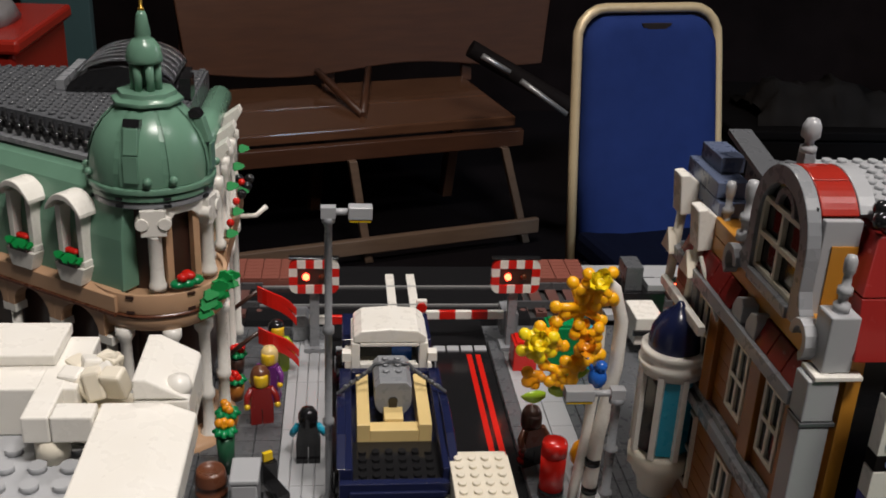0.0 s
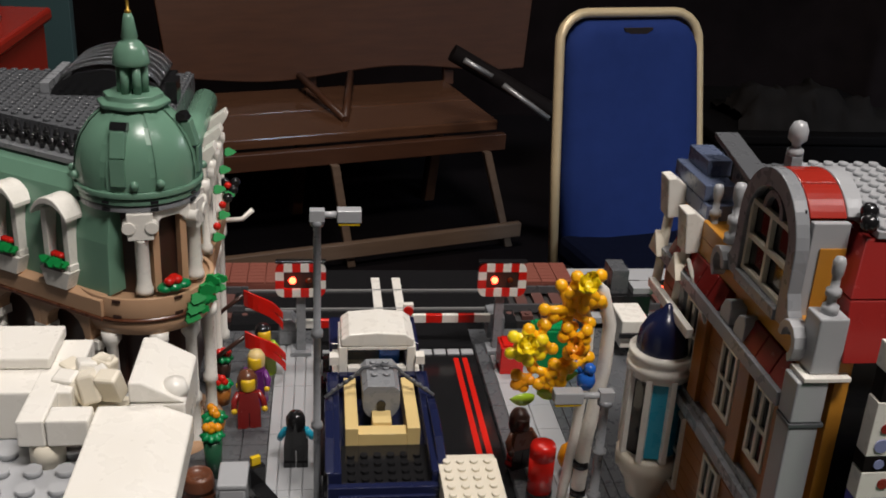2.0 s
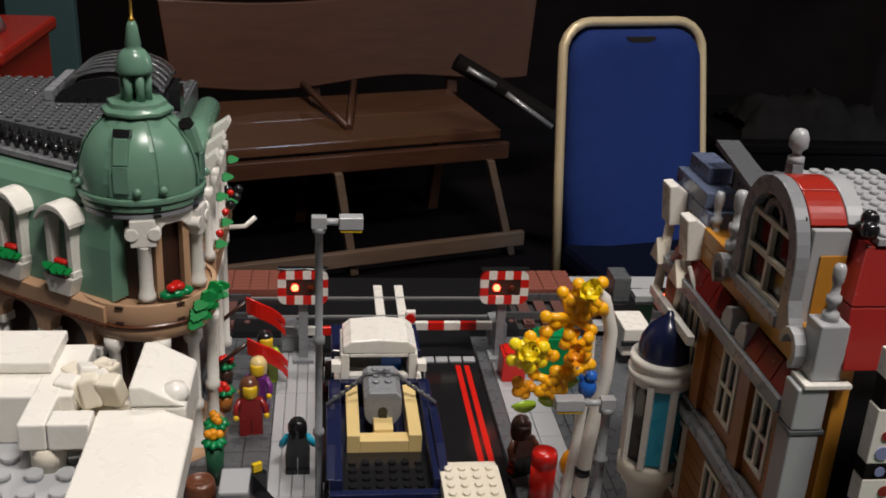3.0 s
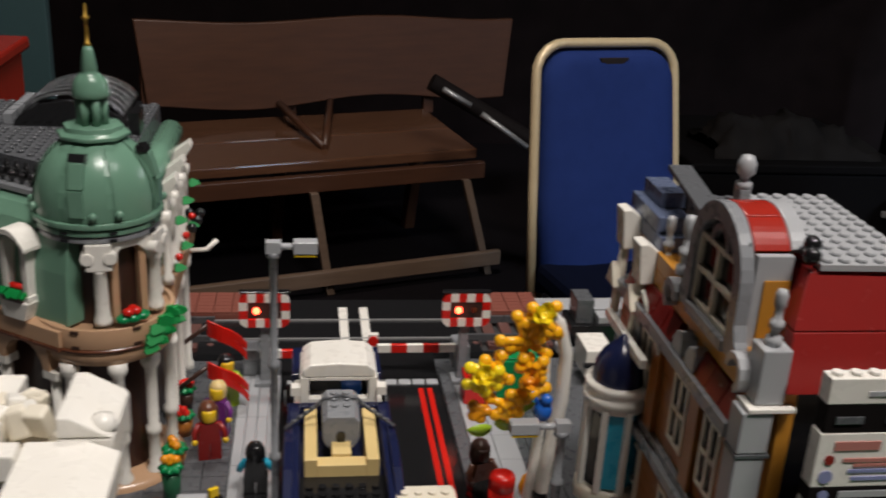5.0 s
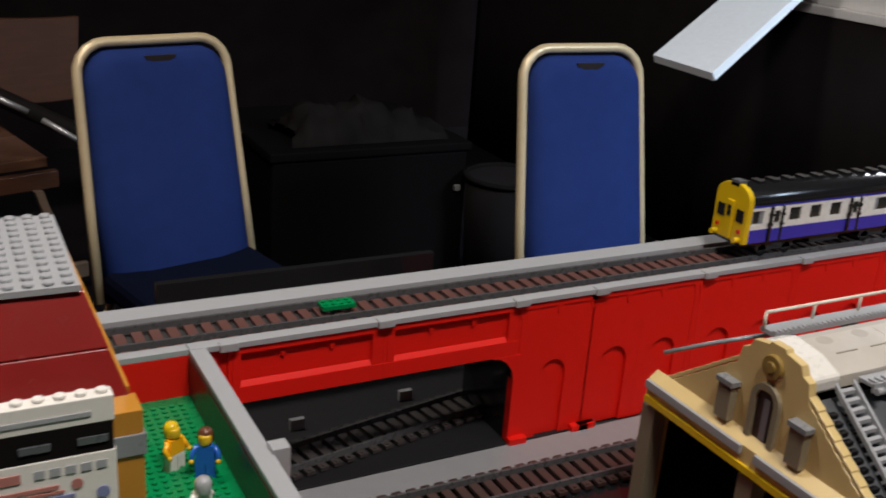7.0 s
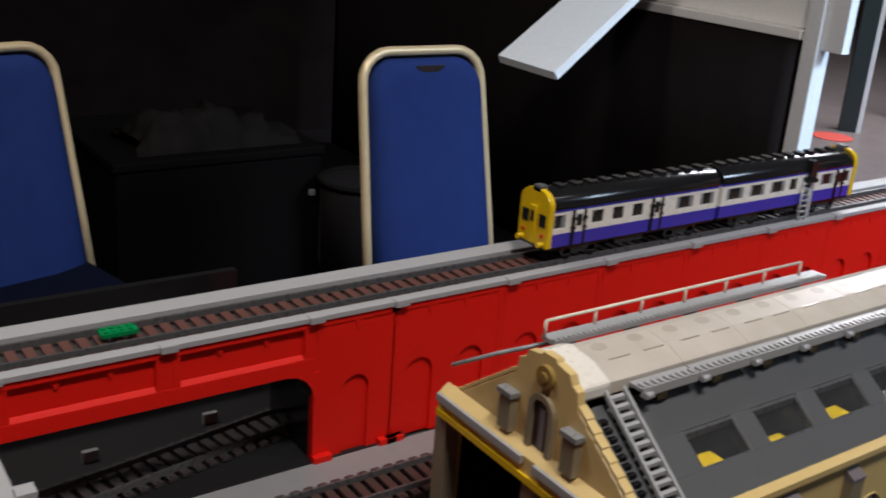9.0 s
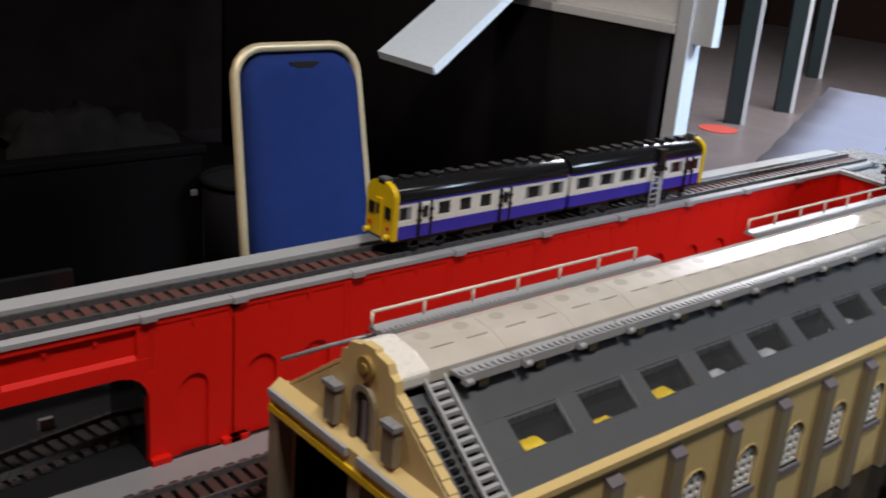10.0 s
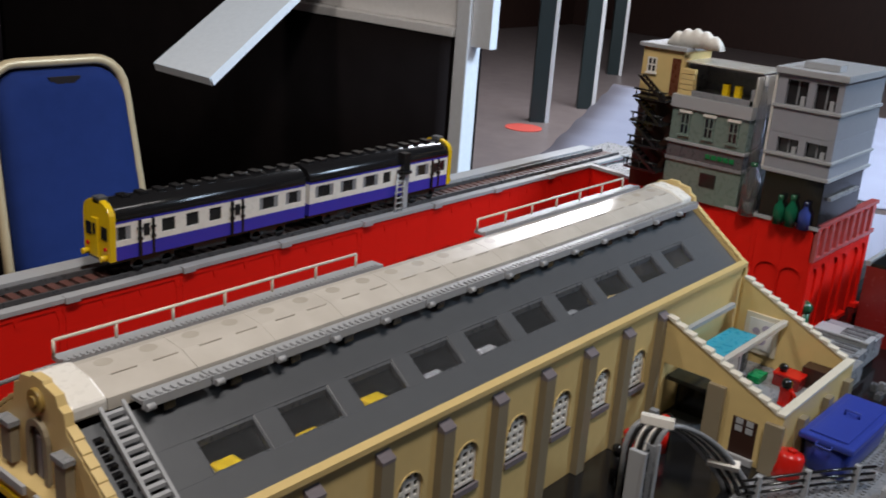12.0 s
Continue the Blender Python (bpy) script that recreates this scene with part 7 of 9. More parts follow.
# ---- grey and orange town house ----
def ring_mesh(bm, outer, inner, x0, x1):
    """One closed arch between two rows of (y, z) points, from x0 to x1."""
    rows = [[bm.verts.new((x, y, z)) for y, z in pts] for x in (x0, x1) for pts in (outer, inner)]
    a, b, c, d = rows
    n = len(a)
    for i in range(n - 1):
        for p, q in ((a, b), (d, c), (c, a), (b, d)):
            bm.faces.new((p[i], p[i + 1], q[i + 1], q[i]))
    for i in (0, n - 1):
        bm.faces.new((a[i], b[i], d[i], c[i]))


def town_house():
    h = thing("town_house", "grey and orange brick town house with a dark red roof", "town house")
    X, Y0, Y1 = -0.564, -0.407, -0.228
    # street facade towards -x, coursed in bricks
    boxes("core", [(X + 0.006, -0.478, Y0 + 0.008, Y1, CITY, 0.192)], AMBER, h, "amber brick wall")
    zs = [CITY + 0.0096 * k for k in range(17)]
    for k, z in enumerate(zs):
        top = min(z + 0.0094, 0.1555)
        boxes("brick_course", [(X + 0.001, X + 0.0058, Y0 + 0.010, Y1, z, top)], DNOUG, h, "dark orange brick course" if k == 0 else "", 0.0004)
    for z0, z1, d in ((0.1558, 0.1628, 0.0052), (0.092, 0.0985, 0.0052), (0.0985, 0.1025, 0.0022)):
        boxes("cornice", [(X - d, X + 0.004, Y0 + 0.010, Y1 + 0.002, z0, z1)], MGREY, h, "grey cornice")
    for y in (-0.283, -0.336, -0.377):
        for zb, zt in ((0.113, 0.1525), (0.036, 0.084)):
            o = B()
            ey, by = bars(y - 0.0102, y + 0.0102, 2, 0.0026)
            ez, bz = bars(zb, zt, 2, 0.0026)
            lattice(o, ey, ez, by, bz, lambda yy, z, sd: (X - 0.0012 if sd == 0 else X + 0.003, yy, z))
            w = part("window", o, CREAM, h, "cream framed sash window", 0.0003)
            boxes("pane", [(X + 0.0002, X + 0.0009, y - 0.009, y + 0.009, zb + 0.001, zt - 0.001)], SMOKE, w)
    for y in (-0.300, -0.3565, -0.397):
        boxes("pier", [(X - 0.0022, X + 0.001, y - 0.006, y + 0.006, 0.1027, 0.1556)], DNOUG, h, "dark orange brick pier", 0.0004)
    boxes("grey_jamb", [(X - 0.003, X + 0.001, -0.272, -0.263, 0.1027, 0.1556)], MGREY, h, "", 0.0004)
    # dark red sloped course above the cornice, in short bricks
    for k, y in enumerate((-0.398, -0.382, -0.366, -0.318, -0.302, -0.286, -0.270, -0.254)):
        bm = B()
        v = [bm.verts.new(p) for p in [(X - 0.003, q, 0.163) for q in (y + 0.0002, y + 0.0156)] + [(X + 0.0055, q, 0.163) for q in (y + 0.0002, y + 0.0156)] + [(X + 0.002, q, 0.1745) for q in (y + 0.0002, y + 0.0156)] + [(X + 0.0055, q, 0.1745) for q in (y + 0.0002, y + 0.0156)]]
        for f in ((0, 1, 5, 4), (2, 6, 7, 3), (4, 5, 7, 6), (0, 2, 3, 1), (0, 4, 6, 2), (1, 3, 7, 5)):
            bm.faces.new([v[i] for i in f])
        part("slope_brick", bm, DRED, h, "" if k else "dark red sloped brick", 0.0004)
    for k in range(2):
        boxes("brick_course", [(X + 0.003, X + 0.0058, Y0 + 0.012, -0.262, 0.1748 + 0.0096 * k, 0.184 + 0.0096 * k)], AMBER, h, bevel=0.0004)
    # arched gable with its window
    yc, zc, R, ri = -0.351, 0.2175, 0.0310, 0.0232
    fo = [(yc - R - 0.008, 0.187), (yc - R - 0.0075, 0.191), (yc - R - 0.003, 0.196), (yc - R, 0.203)] + [(yc - R * math.cos(radians(a)), zc + (R + 0.001) * math.sin(radians(a))) for a in range(0, 181, 10)] + [(yc + R, 0.203), (yc + R + 0.003, 0.196), (yc + R + 0.0075, 0.191), (yc + R + 0.008, 0.187)]
    fi = [(yc - ri, 0.187), (yc - ri, 0.190), (yc - ri, 0.196), (yc - ri, 0.203)] + [(yc - ri * math.cos(radians(a)), zc + ri * math.sin(radians(a))) for a in range(0, 181, 10)] + [(yc + ri, 0.203), (yc + ri, 0.196), (yc + ri, 0.190), (yc + ri, 0.187)]
    bm = B()
    ring_mesh(bm, fo, fi, X - 0.0015, X + 0.005)
    part("gable", bm, MGREY, h, "grey arched gable", 0.0005)
    boxes("gable_sill", [(X - 0.0025, X + 0.005, yc - ri + 0.0002, yc + ri - 0.0002, 0.186, 0.1918)], MGREY, h, "", 0.0005)
    for s in (-1, 1):
        bm = B()
        o = [(yc + s * (0.0415 + 0.0085 * math.cos(radians(a))), 0.186 + 0.0095 * math.sin(radians(a))) for a in range(-60, 181, 30)]
        i = [(yc + s * (0.0415 + 0.0050 * math.cos(radians(a))), 0.186 + 0.0058 * math.sin(radians(a))) for a in range(-60, 181, 30)]
        ring_mesh(bm, o, i, X - 0.004, X + 0.003)
        part("scroll", bm, LGREY, h, "" , 0.0004)
    for y in (-0.346, -0.328):
        bm = B()
        prism(bm, [(y - 0.006, 0.163), (y + 0.006, 0.163), (y + 0.006, 0.168), (y + 0.002, 0.174), (y - 0.004, 0.176), (y - 0.006, 0.172)], "x", X - 0.0035, X + 0.0052)
        part("bracket", bm, LGREY, h, "", 0.0005)
    bm = B()
    ey, by = bars(yc - ri + 0.0002, yc + ri - 0.0002, 2, 0.0026)
    ez, bz = bars(0.192, 0.2288, 2, 0.0026)
    lattice(bm, ey, ez, by, bz, lambda yy, z, sd: (X + 0.0003 if sd == 0 else X + 0.003, yy, z))
    w = part("arched_window", bm, CREAM, h, "cream arched window grid", 0.0003)
    bm = B()
    ring_mesh(bm, [(yc + 0.0105 * math.cos(radians(a)), 0.2285 + 0.0105 * math.sin(radians(a))) for a in range(0, 181, 15)], [(yc + 0.0075 * math.cos(radians(a)), 0.2285 + 0.0075 * math.sin(radians(a))) for a in range(0, 181, 15)], X + 0.0002, X + 0.003)
    part("fanlight", bm, MGREY, w)
    boxes("arched_pane", [(X + 0.0032, X + 0.004, yc - ri - 0.001, yc + ri + 0.001, 0.19, 0.239)], SMOKE, w)
    # curved red roof behind the gable
    def curve(r, a0, a1, n=6):
        return [(yc - r * math.cos(radians(a0 + (a1 - a0) * q / n)), zc + (r + 0.001) * math.sin(radians(a0 + (a1 - a0) * q / n))) for q in range(n + 1)]
    for a0, a1 in ((35.0, 68.0), (68.6, 102.0), (102.6, 146.0)):
        bm = B()
        ring_mesh(bm, curve(R, a0, a1), curve(R - 0.005, a0, a1), X + 0.0052, X + 0.022)
        part("roof_slate", bm, MRED, h, "dull red curved roof piece", 0.0005)
    bm = B()
    ring_mesh(bm, curve(R + 0.0003, 36, 144, 14), curve(R - 0.005, 36, 144, 14), X + 0.0222, X + 0.030)
    part("roof_rib", bm, LGREY, h, "light grey curved roof rib", 0.0005)
    for s in (-1, 1):
        boxes("gable_flank", [(X + 0.0052, X + 0.022, *sorted((yc + s * (R - 0.005), yc + s * (R - 0.0012))), 0.187, 0.2352)], LGREY, h, "" if s > 0 else "light grey gable flank", 0.0005)
    boxes("gable_flank_panel", [(X + 0.0095, X + 0.0215, yc - R + 0.0002, yc - R + 0.0011, 0.195, 0.224)], AMBER, h)
    # corner pilaster and finials
    boxes("corner_pilaster", [(X + 0.0015, X + 0.0145, Y0 - 0.001, Y0 + 0.012, 0.1776, 0.2035)], LGREY, h, "light grey corner pilaster", 0.0008)
    boxes("pilaster_ledge", [(X - 0.002, X + 0.019, Y0 - 0.004, Y0 + 0.010, 0.1752, 0.1774)], WHITE, h, "", 0.0004)
    boxes("corner_pilaster", [(X - 0.004, X + 0.010, Y0 - 0.003, Y0 + 0.0098, 0.155, 0.175)], LGREY, h, "", 0.0008)
    boxes("pilaster_band", [(X - 0.0045, X + 0.0112, Y0 - 0.0035, Y0 + 0.0095, 0.1528, 0.1548)], DGREY, h)
    boxes("corner_pilaster", [(X - 0.004, X + 0.0095, Y0 - 0.003, Y0 + 0.0098, 0.0662, 0.1526)], LGREY, h, "", 0.0008)
    boxes("corner_pilaster", [(X - 0.004, X + 0.0095, Y0 - 0.003, Y0 + 0.0098, CITY, 0.066)], LGREY, h, "", 0.0008)
    def finial(name, x, y, z, s=1.0):
        bm = B()
        lathe(bm, [(0, 0), (0.0040 * s, 0), (0.0040 * s, 0.004 * s), (0.0024 * s, 0.0045 * s), (0.0024 * s, 0.0085 * s), (0.0036 * s, 0.009 * s), (0.0036 * s, 0.0125 * s), (0.0022 * s, 0.013 * s), (0.0020 * s, 0.0185 * s), (0.0029 * s, 0.0205 * s), (0.0031 * s, 0.0262 * s), (0.0022 * s, 0.0285 * s), (0.0, 0.0292 * s)], (x, y, z), 14)
        part(name, bm, LGREY, h, "light grey turned finial")
    finial("finial", X + 0.008, Y0 + 0.0055, 0.2035, 0.88)
    boxes("chimney", [(X + 0.0245, X + 0.0302, -0.312, -0.304, 0.19, 0.243)], MGREY, h)
    bm = B()
    lathe(bm, [(0, 0), (0.004, 0), (0.004, 0.003), (0.0022, 0.004), (0.0022, 0.006), (0.0046, 0.008), (0.0046, 0.013), (0.003, 0.0165), (0, 0.0175)], (-0.5366, -0.308, 0.243), 14)
    part("finial", bm, LGREY, h)
    finial("finial", X + 0.004, -0.306, 0.196, 1.1)
    finial("finial", X + 0.009, -0.268, 0.188, 0.9)
    # amber flank and dark red sloping side towards -y
    boxes("south_wall", [(X + 0.0148, X + 0.0215, Y0 + 0.001, Y0 + 0.0078, CITY, 0.186)], AMBER, h, bevel=0.0004)
    boxes("south_recess", [(X + 0.0217, -0.4825, Y0 + 0.003, Y0 + 0.0078, CITY, 0.186)], BLACK, h)
    yl = [(-0.4105, 0.184), (-0.3995, 0.2085), (-0.3865, 0.2312)]
    xl, xr = [-0.5505, -0.5465, -0.5375], [-0.4690, -0.4767, -0.4838]
    for k in range(2):
        bm = B()
        (ya, z0), (yb, z1) = yl[k], yl[k + 1]
        z1 -= 0.0006
        v = [bm.verts.new(p) for p in ((xl[k], ya, z0), (xr[k], ya, z0), (xr[k + 1], yb, z1), (xl[k + 1], yb, z1), (xl[k], ya + 0.02, z0), (xr[k], ya + 0.02, z0), (xr[k + 1], yb + 0.02, z1), (xl[k + 1], yb + 0.02, z1))]
        for f in ((0, 1, 2, 3), (5, 4, 7, 6), (1, 5, 6, 2), (4, 0, 3, 7), (3, 2, 6, 7), (4, 5, 1, 0)):
            bm.faces.new([v[i] for i in f])
        part("red_slope", bm, DRED, h, "dark red sloping side", 0.0005)
    bm = B()
    prism(bm, [(-0.5332, 0.192), (-0.472, 0.192), (-0.4845, 0.2312), (-0.5332, 0.2312)], "y", -0.366, -0.2925)
    part("attic", bm, DRED, h, bevel=0.0004)
    bm = B()
    m = pose(-0.5335, -0.388, 0, 0, 0, -1.0)
    box(bm, 0.0, 0.0485, 0.0, 0.096, 0.2314, 0.2342, m)
    studs(bm, 0.0, 0.0, 6, 12, 0.2342, m=m)
    part("roof_plate", bm, LGREY, h, "light grey studded roof plate")
    bm = B()
    box(bm, X + 0.031, -0.49, -0.2915, -0.232, 0.192, 0.214)
    studs(bm, X + 0.033, -0.290, 5, 7, 0.214)
    part("rear_roof", bm, DGREY, h)
    bm = B()
    for k in range(3):
        ball(bm, (X + 0.0265 + 0.0025 * k, -0.386 + 0.006 * k, 0.2375 + 0.003 * (k % 2)), 0.0042, 8)
    part("dark_bush", bm, BLACK, h)
    boxes("east_column", [(-0.4805, -0.468, Y0 - 0.016, Y0 + 0.0, CITY, 0.189)], AMBER, h, "amber corner column", 0.0004)
    boxes("east_column_band", [(-0.4815, -0.467, Y0 - 0.017, Y0 + 0.001, 0.168, 0.178)], MGREY, h)
    boxes("east_wall", [(-0.4785, -0.470, Y0 + 0.0012, Y1, CITY, 0.192)], AMBER, h)
    for k, r in enumerate(((X + 0.004, X + 0.022, -0.268, -0.225, 0.1925, 0.2015), (X + 0.004, X + 0.022, -0.262, -0.213, 0.2018, 0.2108), (X + 0.010, X + 0.024, -0.246, -0.215, 0.211, 0.220))):
        boxes("sand_blue_brick", [r], SLATE, h, "" if k else "sand blue stepped brick", 0.0005)
    bm = B()
    m = Matrix.Translation((X + 0.016, -0.268, 0.229)) @ Matrix.Rotation(radians(10), 4, "X")
    box(bm, -0.003, 0.010, -0.027, 0.027, -0.0016, 0.0016, m)
    part("tilted_plate", bm, DGREY, h, bevel=0.0004)


town_house()


def shop_signs():
    """Stack of printed white bricks on the south side of the town house."""
    Y = -0.4245
    xa, xb = -0.545, -0.481
    def sign(z0, z1, studded, rows, label, base=WHITE):
        s = thing("printed_sign", label, "sign", group="stacked printed sign bricks")
        bm = B()
        box(bm, xa, xb, Y - 0.008, Y, z0, z1)
        if studded:
            studs(bm, xa, Y - 0.008, 8, 1, z1)
        part("sign_brick", bm, base, s, bevel=0.0004)
        for name, x0, x1, za, zb, mt in rows:
            bm = B()
            if name == "badge":
                cyl(bm, ((x0 + x1) / 2, Y - 0.0085, (za + zb) / 2), (zb - za) / 2, 0.0006, 16, "y")
            else:
                box(bm, x0, x1, Y - 0.0085, Y - 0.0079, za, zb)
            part(name, bm, mt, s)
    sign(0.192, 0.2035, True, [("print_bar", -0.528, -0.490, 0.1958, 0.1978, LGREY)], "white studded brick with a faint printed line")
    rows = [("print_panel", -0.538, -0.518, 0.1708, 0.1748, REDINK)]
    rows += [("print_bar", -0.513 + 0.006 * i, -0.509 + 0.006 * i, 0.1712, 0.1748, LGREY) for i in range(5)]
    rows += [("badge", -0.5425, -0.5355, 0.164, 0.1685, DRED), ("badge", -0.500, -0.494, 0.1635, 0.1682, REDINK), ("badge", -0.5425, -0.536, 0.155, 0.1612, BLUEINK), ("badge", -0.490, -0.484, 0.157, 0.1625, BLUEINK)]
    rows += [("print_bar", -0.533, -0.504, 0.1652, 0.1668, REDINK), ("print_bar", -0.530, -0.498, 0.1600, 0.1615, BLUEINK), ("print_bar", -0.528, -0.506, 0.1563, 0.158, BLUEINK), ("print_bar", -0.528, -0.502, 0.1628, 0.164, REDINK)]
    sign(0.153, 0.1785, True, rows, "white studded sign printed with red and blue badges")
    sign(0.1455, 0.1527, False, [("badge", -0.541, -0.536, 0.147, 0.1515, BLUEINK), ("print_bar", -0.532, -0.50, 0.148, 0.151, LGREY), ("print_bar", -0.498, -0.487, 0.147, 0.1515, YELLOW)], "black sign strip with pale printing", BINBLACK)
    sign(0.132, 0.1452, False, [("badge", -0.538, -0.531, 0.137, 0.142, DRED), ("print_bar", -0.525, -0.495, 0.1385, 0.1415, BLUEINK), ("print_bar", -0.525, -0.505, 0.134, 0.136, MGREY)], "white sign with a dark red badge")
    sign(0.120, 0.1318, False, [("print_bar", -0.538, -0.522, 0.1225, 0.128, LGREY), ("print_bar", -0.517, -0.49, 0.1225, 0.129, WHITE)], "blue sign with white printing", BLUE)
    bm = B()
    box(bm, -0.5443, -0.4817, Y - 0.0078, Y, 0.1787, 0.1918)
    st = thing("sign_strip", "black strip brick between the signs", "sign")
    part("strip_brick", bm, BINBLACK, st, bevel=0.0003)
    for i in range(3):
        boxes("print_bar", [(-0.54 + i * 0.022, -0.528 + i * 0.022, Y - 0.0086, Y - 0.0079, 0.183, 0.1865)], DGREY, st)
    bm = B()
    box(bm, -0.5443, -0.4817, Y - 0.0078, Y, CITY, 0.1198)
    solo("sign_pedestal", bm, BLACK, "black brick pedestal under the signs", "pedestal", bevel=0.0004)


shop_signs()


def bay_turret():
    t = thing("bay_turret", "round white bay turret with a glossy dark blue dome", "turret", pose(-0.5755, -0.274, -0.008))
    R = 0.0175
    bm = B()
    lathe(bm, [(0, 0.030), (0.010, 0.030), (0.012, 0.040), (0.0155, 0.0455), (0.0155, 0.048), (R + 0.0012, 0.0505), (R + 0.0012, 0.0585), (R, 0.0605), (0, 0.0605)], (0, 0, 0), 12)
    part("base", bm, CREAM, t, "aged white turret base")
    bm = B()
    lathe(bm, [(R - 0.006, 0.0605), (R - 0.006, 0.113)], (0, 0, 0), 24)
    part("core", bm, DBROWN, t)
    for a in range(0, 360, 45):
        ra = radians(a + 10)
        m = Matrix.Rotation(ra, 4, "Z")
        bm = B()
        box(bm, R - 0.003, R + 0.001, -0.0018, 0.0018, 0.0605, 0.114, m)
        part("mullion", bm, WHITE, t, bevel=0.0003)
        if a in (180, 225, 270):
            bm = B()
            m2 = Matrix.Rotation(ra + radians(22.5), 4, "Z")
            box(bm, R - 0.0045, R - 0.0025, -0.0055, 0.0055, 0.0625, 0.110, m2)
            part("azure_pane", bm, AZURE if a != 180 else SMOKE, t, "azure window panel" if a != 180 else "")
    bm = B()
    lathe(bm, [(0.0, 0.112), (R + 0.0005, 0.112), (R + 0.0005, 0.1155), (R + 0.0016, 0.1157), (R + 0.0016, 0.1192), (R + 0.0004, 0.1194), (R + 0.0004, 0.1225), (R + 0.001, 0.1227), (R + 0.001, 0.127), (0.0, 0.127)], (0, 0, 0), 28)
    part("ring", bm, WHITE, t, "white ring cornice")
    bm = B()
    lathe(bm, [(0.0150, 0.127), (0.0150, 0.131), (0.0140, 0.137), (0.0108, 0.1435), (0.0065, 0.148), (0.003, 0.151), (0.0014, 0.154), (0.0, 0.1545)], (0, 0, 0), 24)
    part("dome", bm, NAVY, t, "glossy dark blue dome")


bay_turret()


def white_gables():
    w = thing("white_gable_frame", "white brick gable frames with sloped caps beside the turret", "gable frame")
    for x, y, z in ((-0.5635, -0.228, 0.184), (-0.5635, -0.262, 0.176)):
        bm = B()
        m = Matrix.Translation((x, y, z)) @ Matrix.Rotation(radians(-6), 4, "Y")
        prism(bm, [(-0.0055, -0.002), (0.0055, -0.002), (0.0055, 0.017), (-0.0005, 0.022), (-0.0055, 0.022)], "y", -0.007, 0.007, m)
        part("cap", bm, WHITE, w, "white sloped cap", 0.0008)
        bm = B()
        tube(bm, [(x - 0.002, y, z - 0.002), (x - 0.004, y, 0.14)], 0.003, 8)
        part("post", bm, CREAM, w)
        bm = B()
        prism(bm, [(y - 0.008, 0.158), (y + 0.008, 0.158), (y, 0.172)], "x", x - 0.009, x - 0.004)
        part("bracket", bm, CREAM, w, bevel=0.0004)
    bm = B()
    tube(bm, [(-0.566, -0.268, 0.170), (-0.5665, -0.305, 0.150)], 0.0013, 8)
    part("sloping_rail", bm, WHITE, w)
    bm = B()
    box(bm, -0.574, -0.570, -0.30, -0.232, 0.138, 0.1435)
    part("shelf", bm, WHITE, w, bevel=0.0004)


white_gables()

# ---- roofless annex beside the shed ----
PLOT = Matrix.Translation((0.0313, 0.1152, LOW - YARD)) @ Matrix.Diagonal((1.0545, 1.157, 1.0, 1.0))


def on_plot(build):
    """Sets all top-level things that a builder makes onto the low plot beside the shed."""
    known = set(bpy.data.objects)
    build()
    for ob in bpy.data.objects:
        if ob not in known and ob.parent is None:
            ob.matrix_basis = PLOT @ ob.matrix_basis


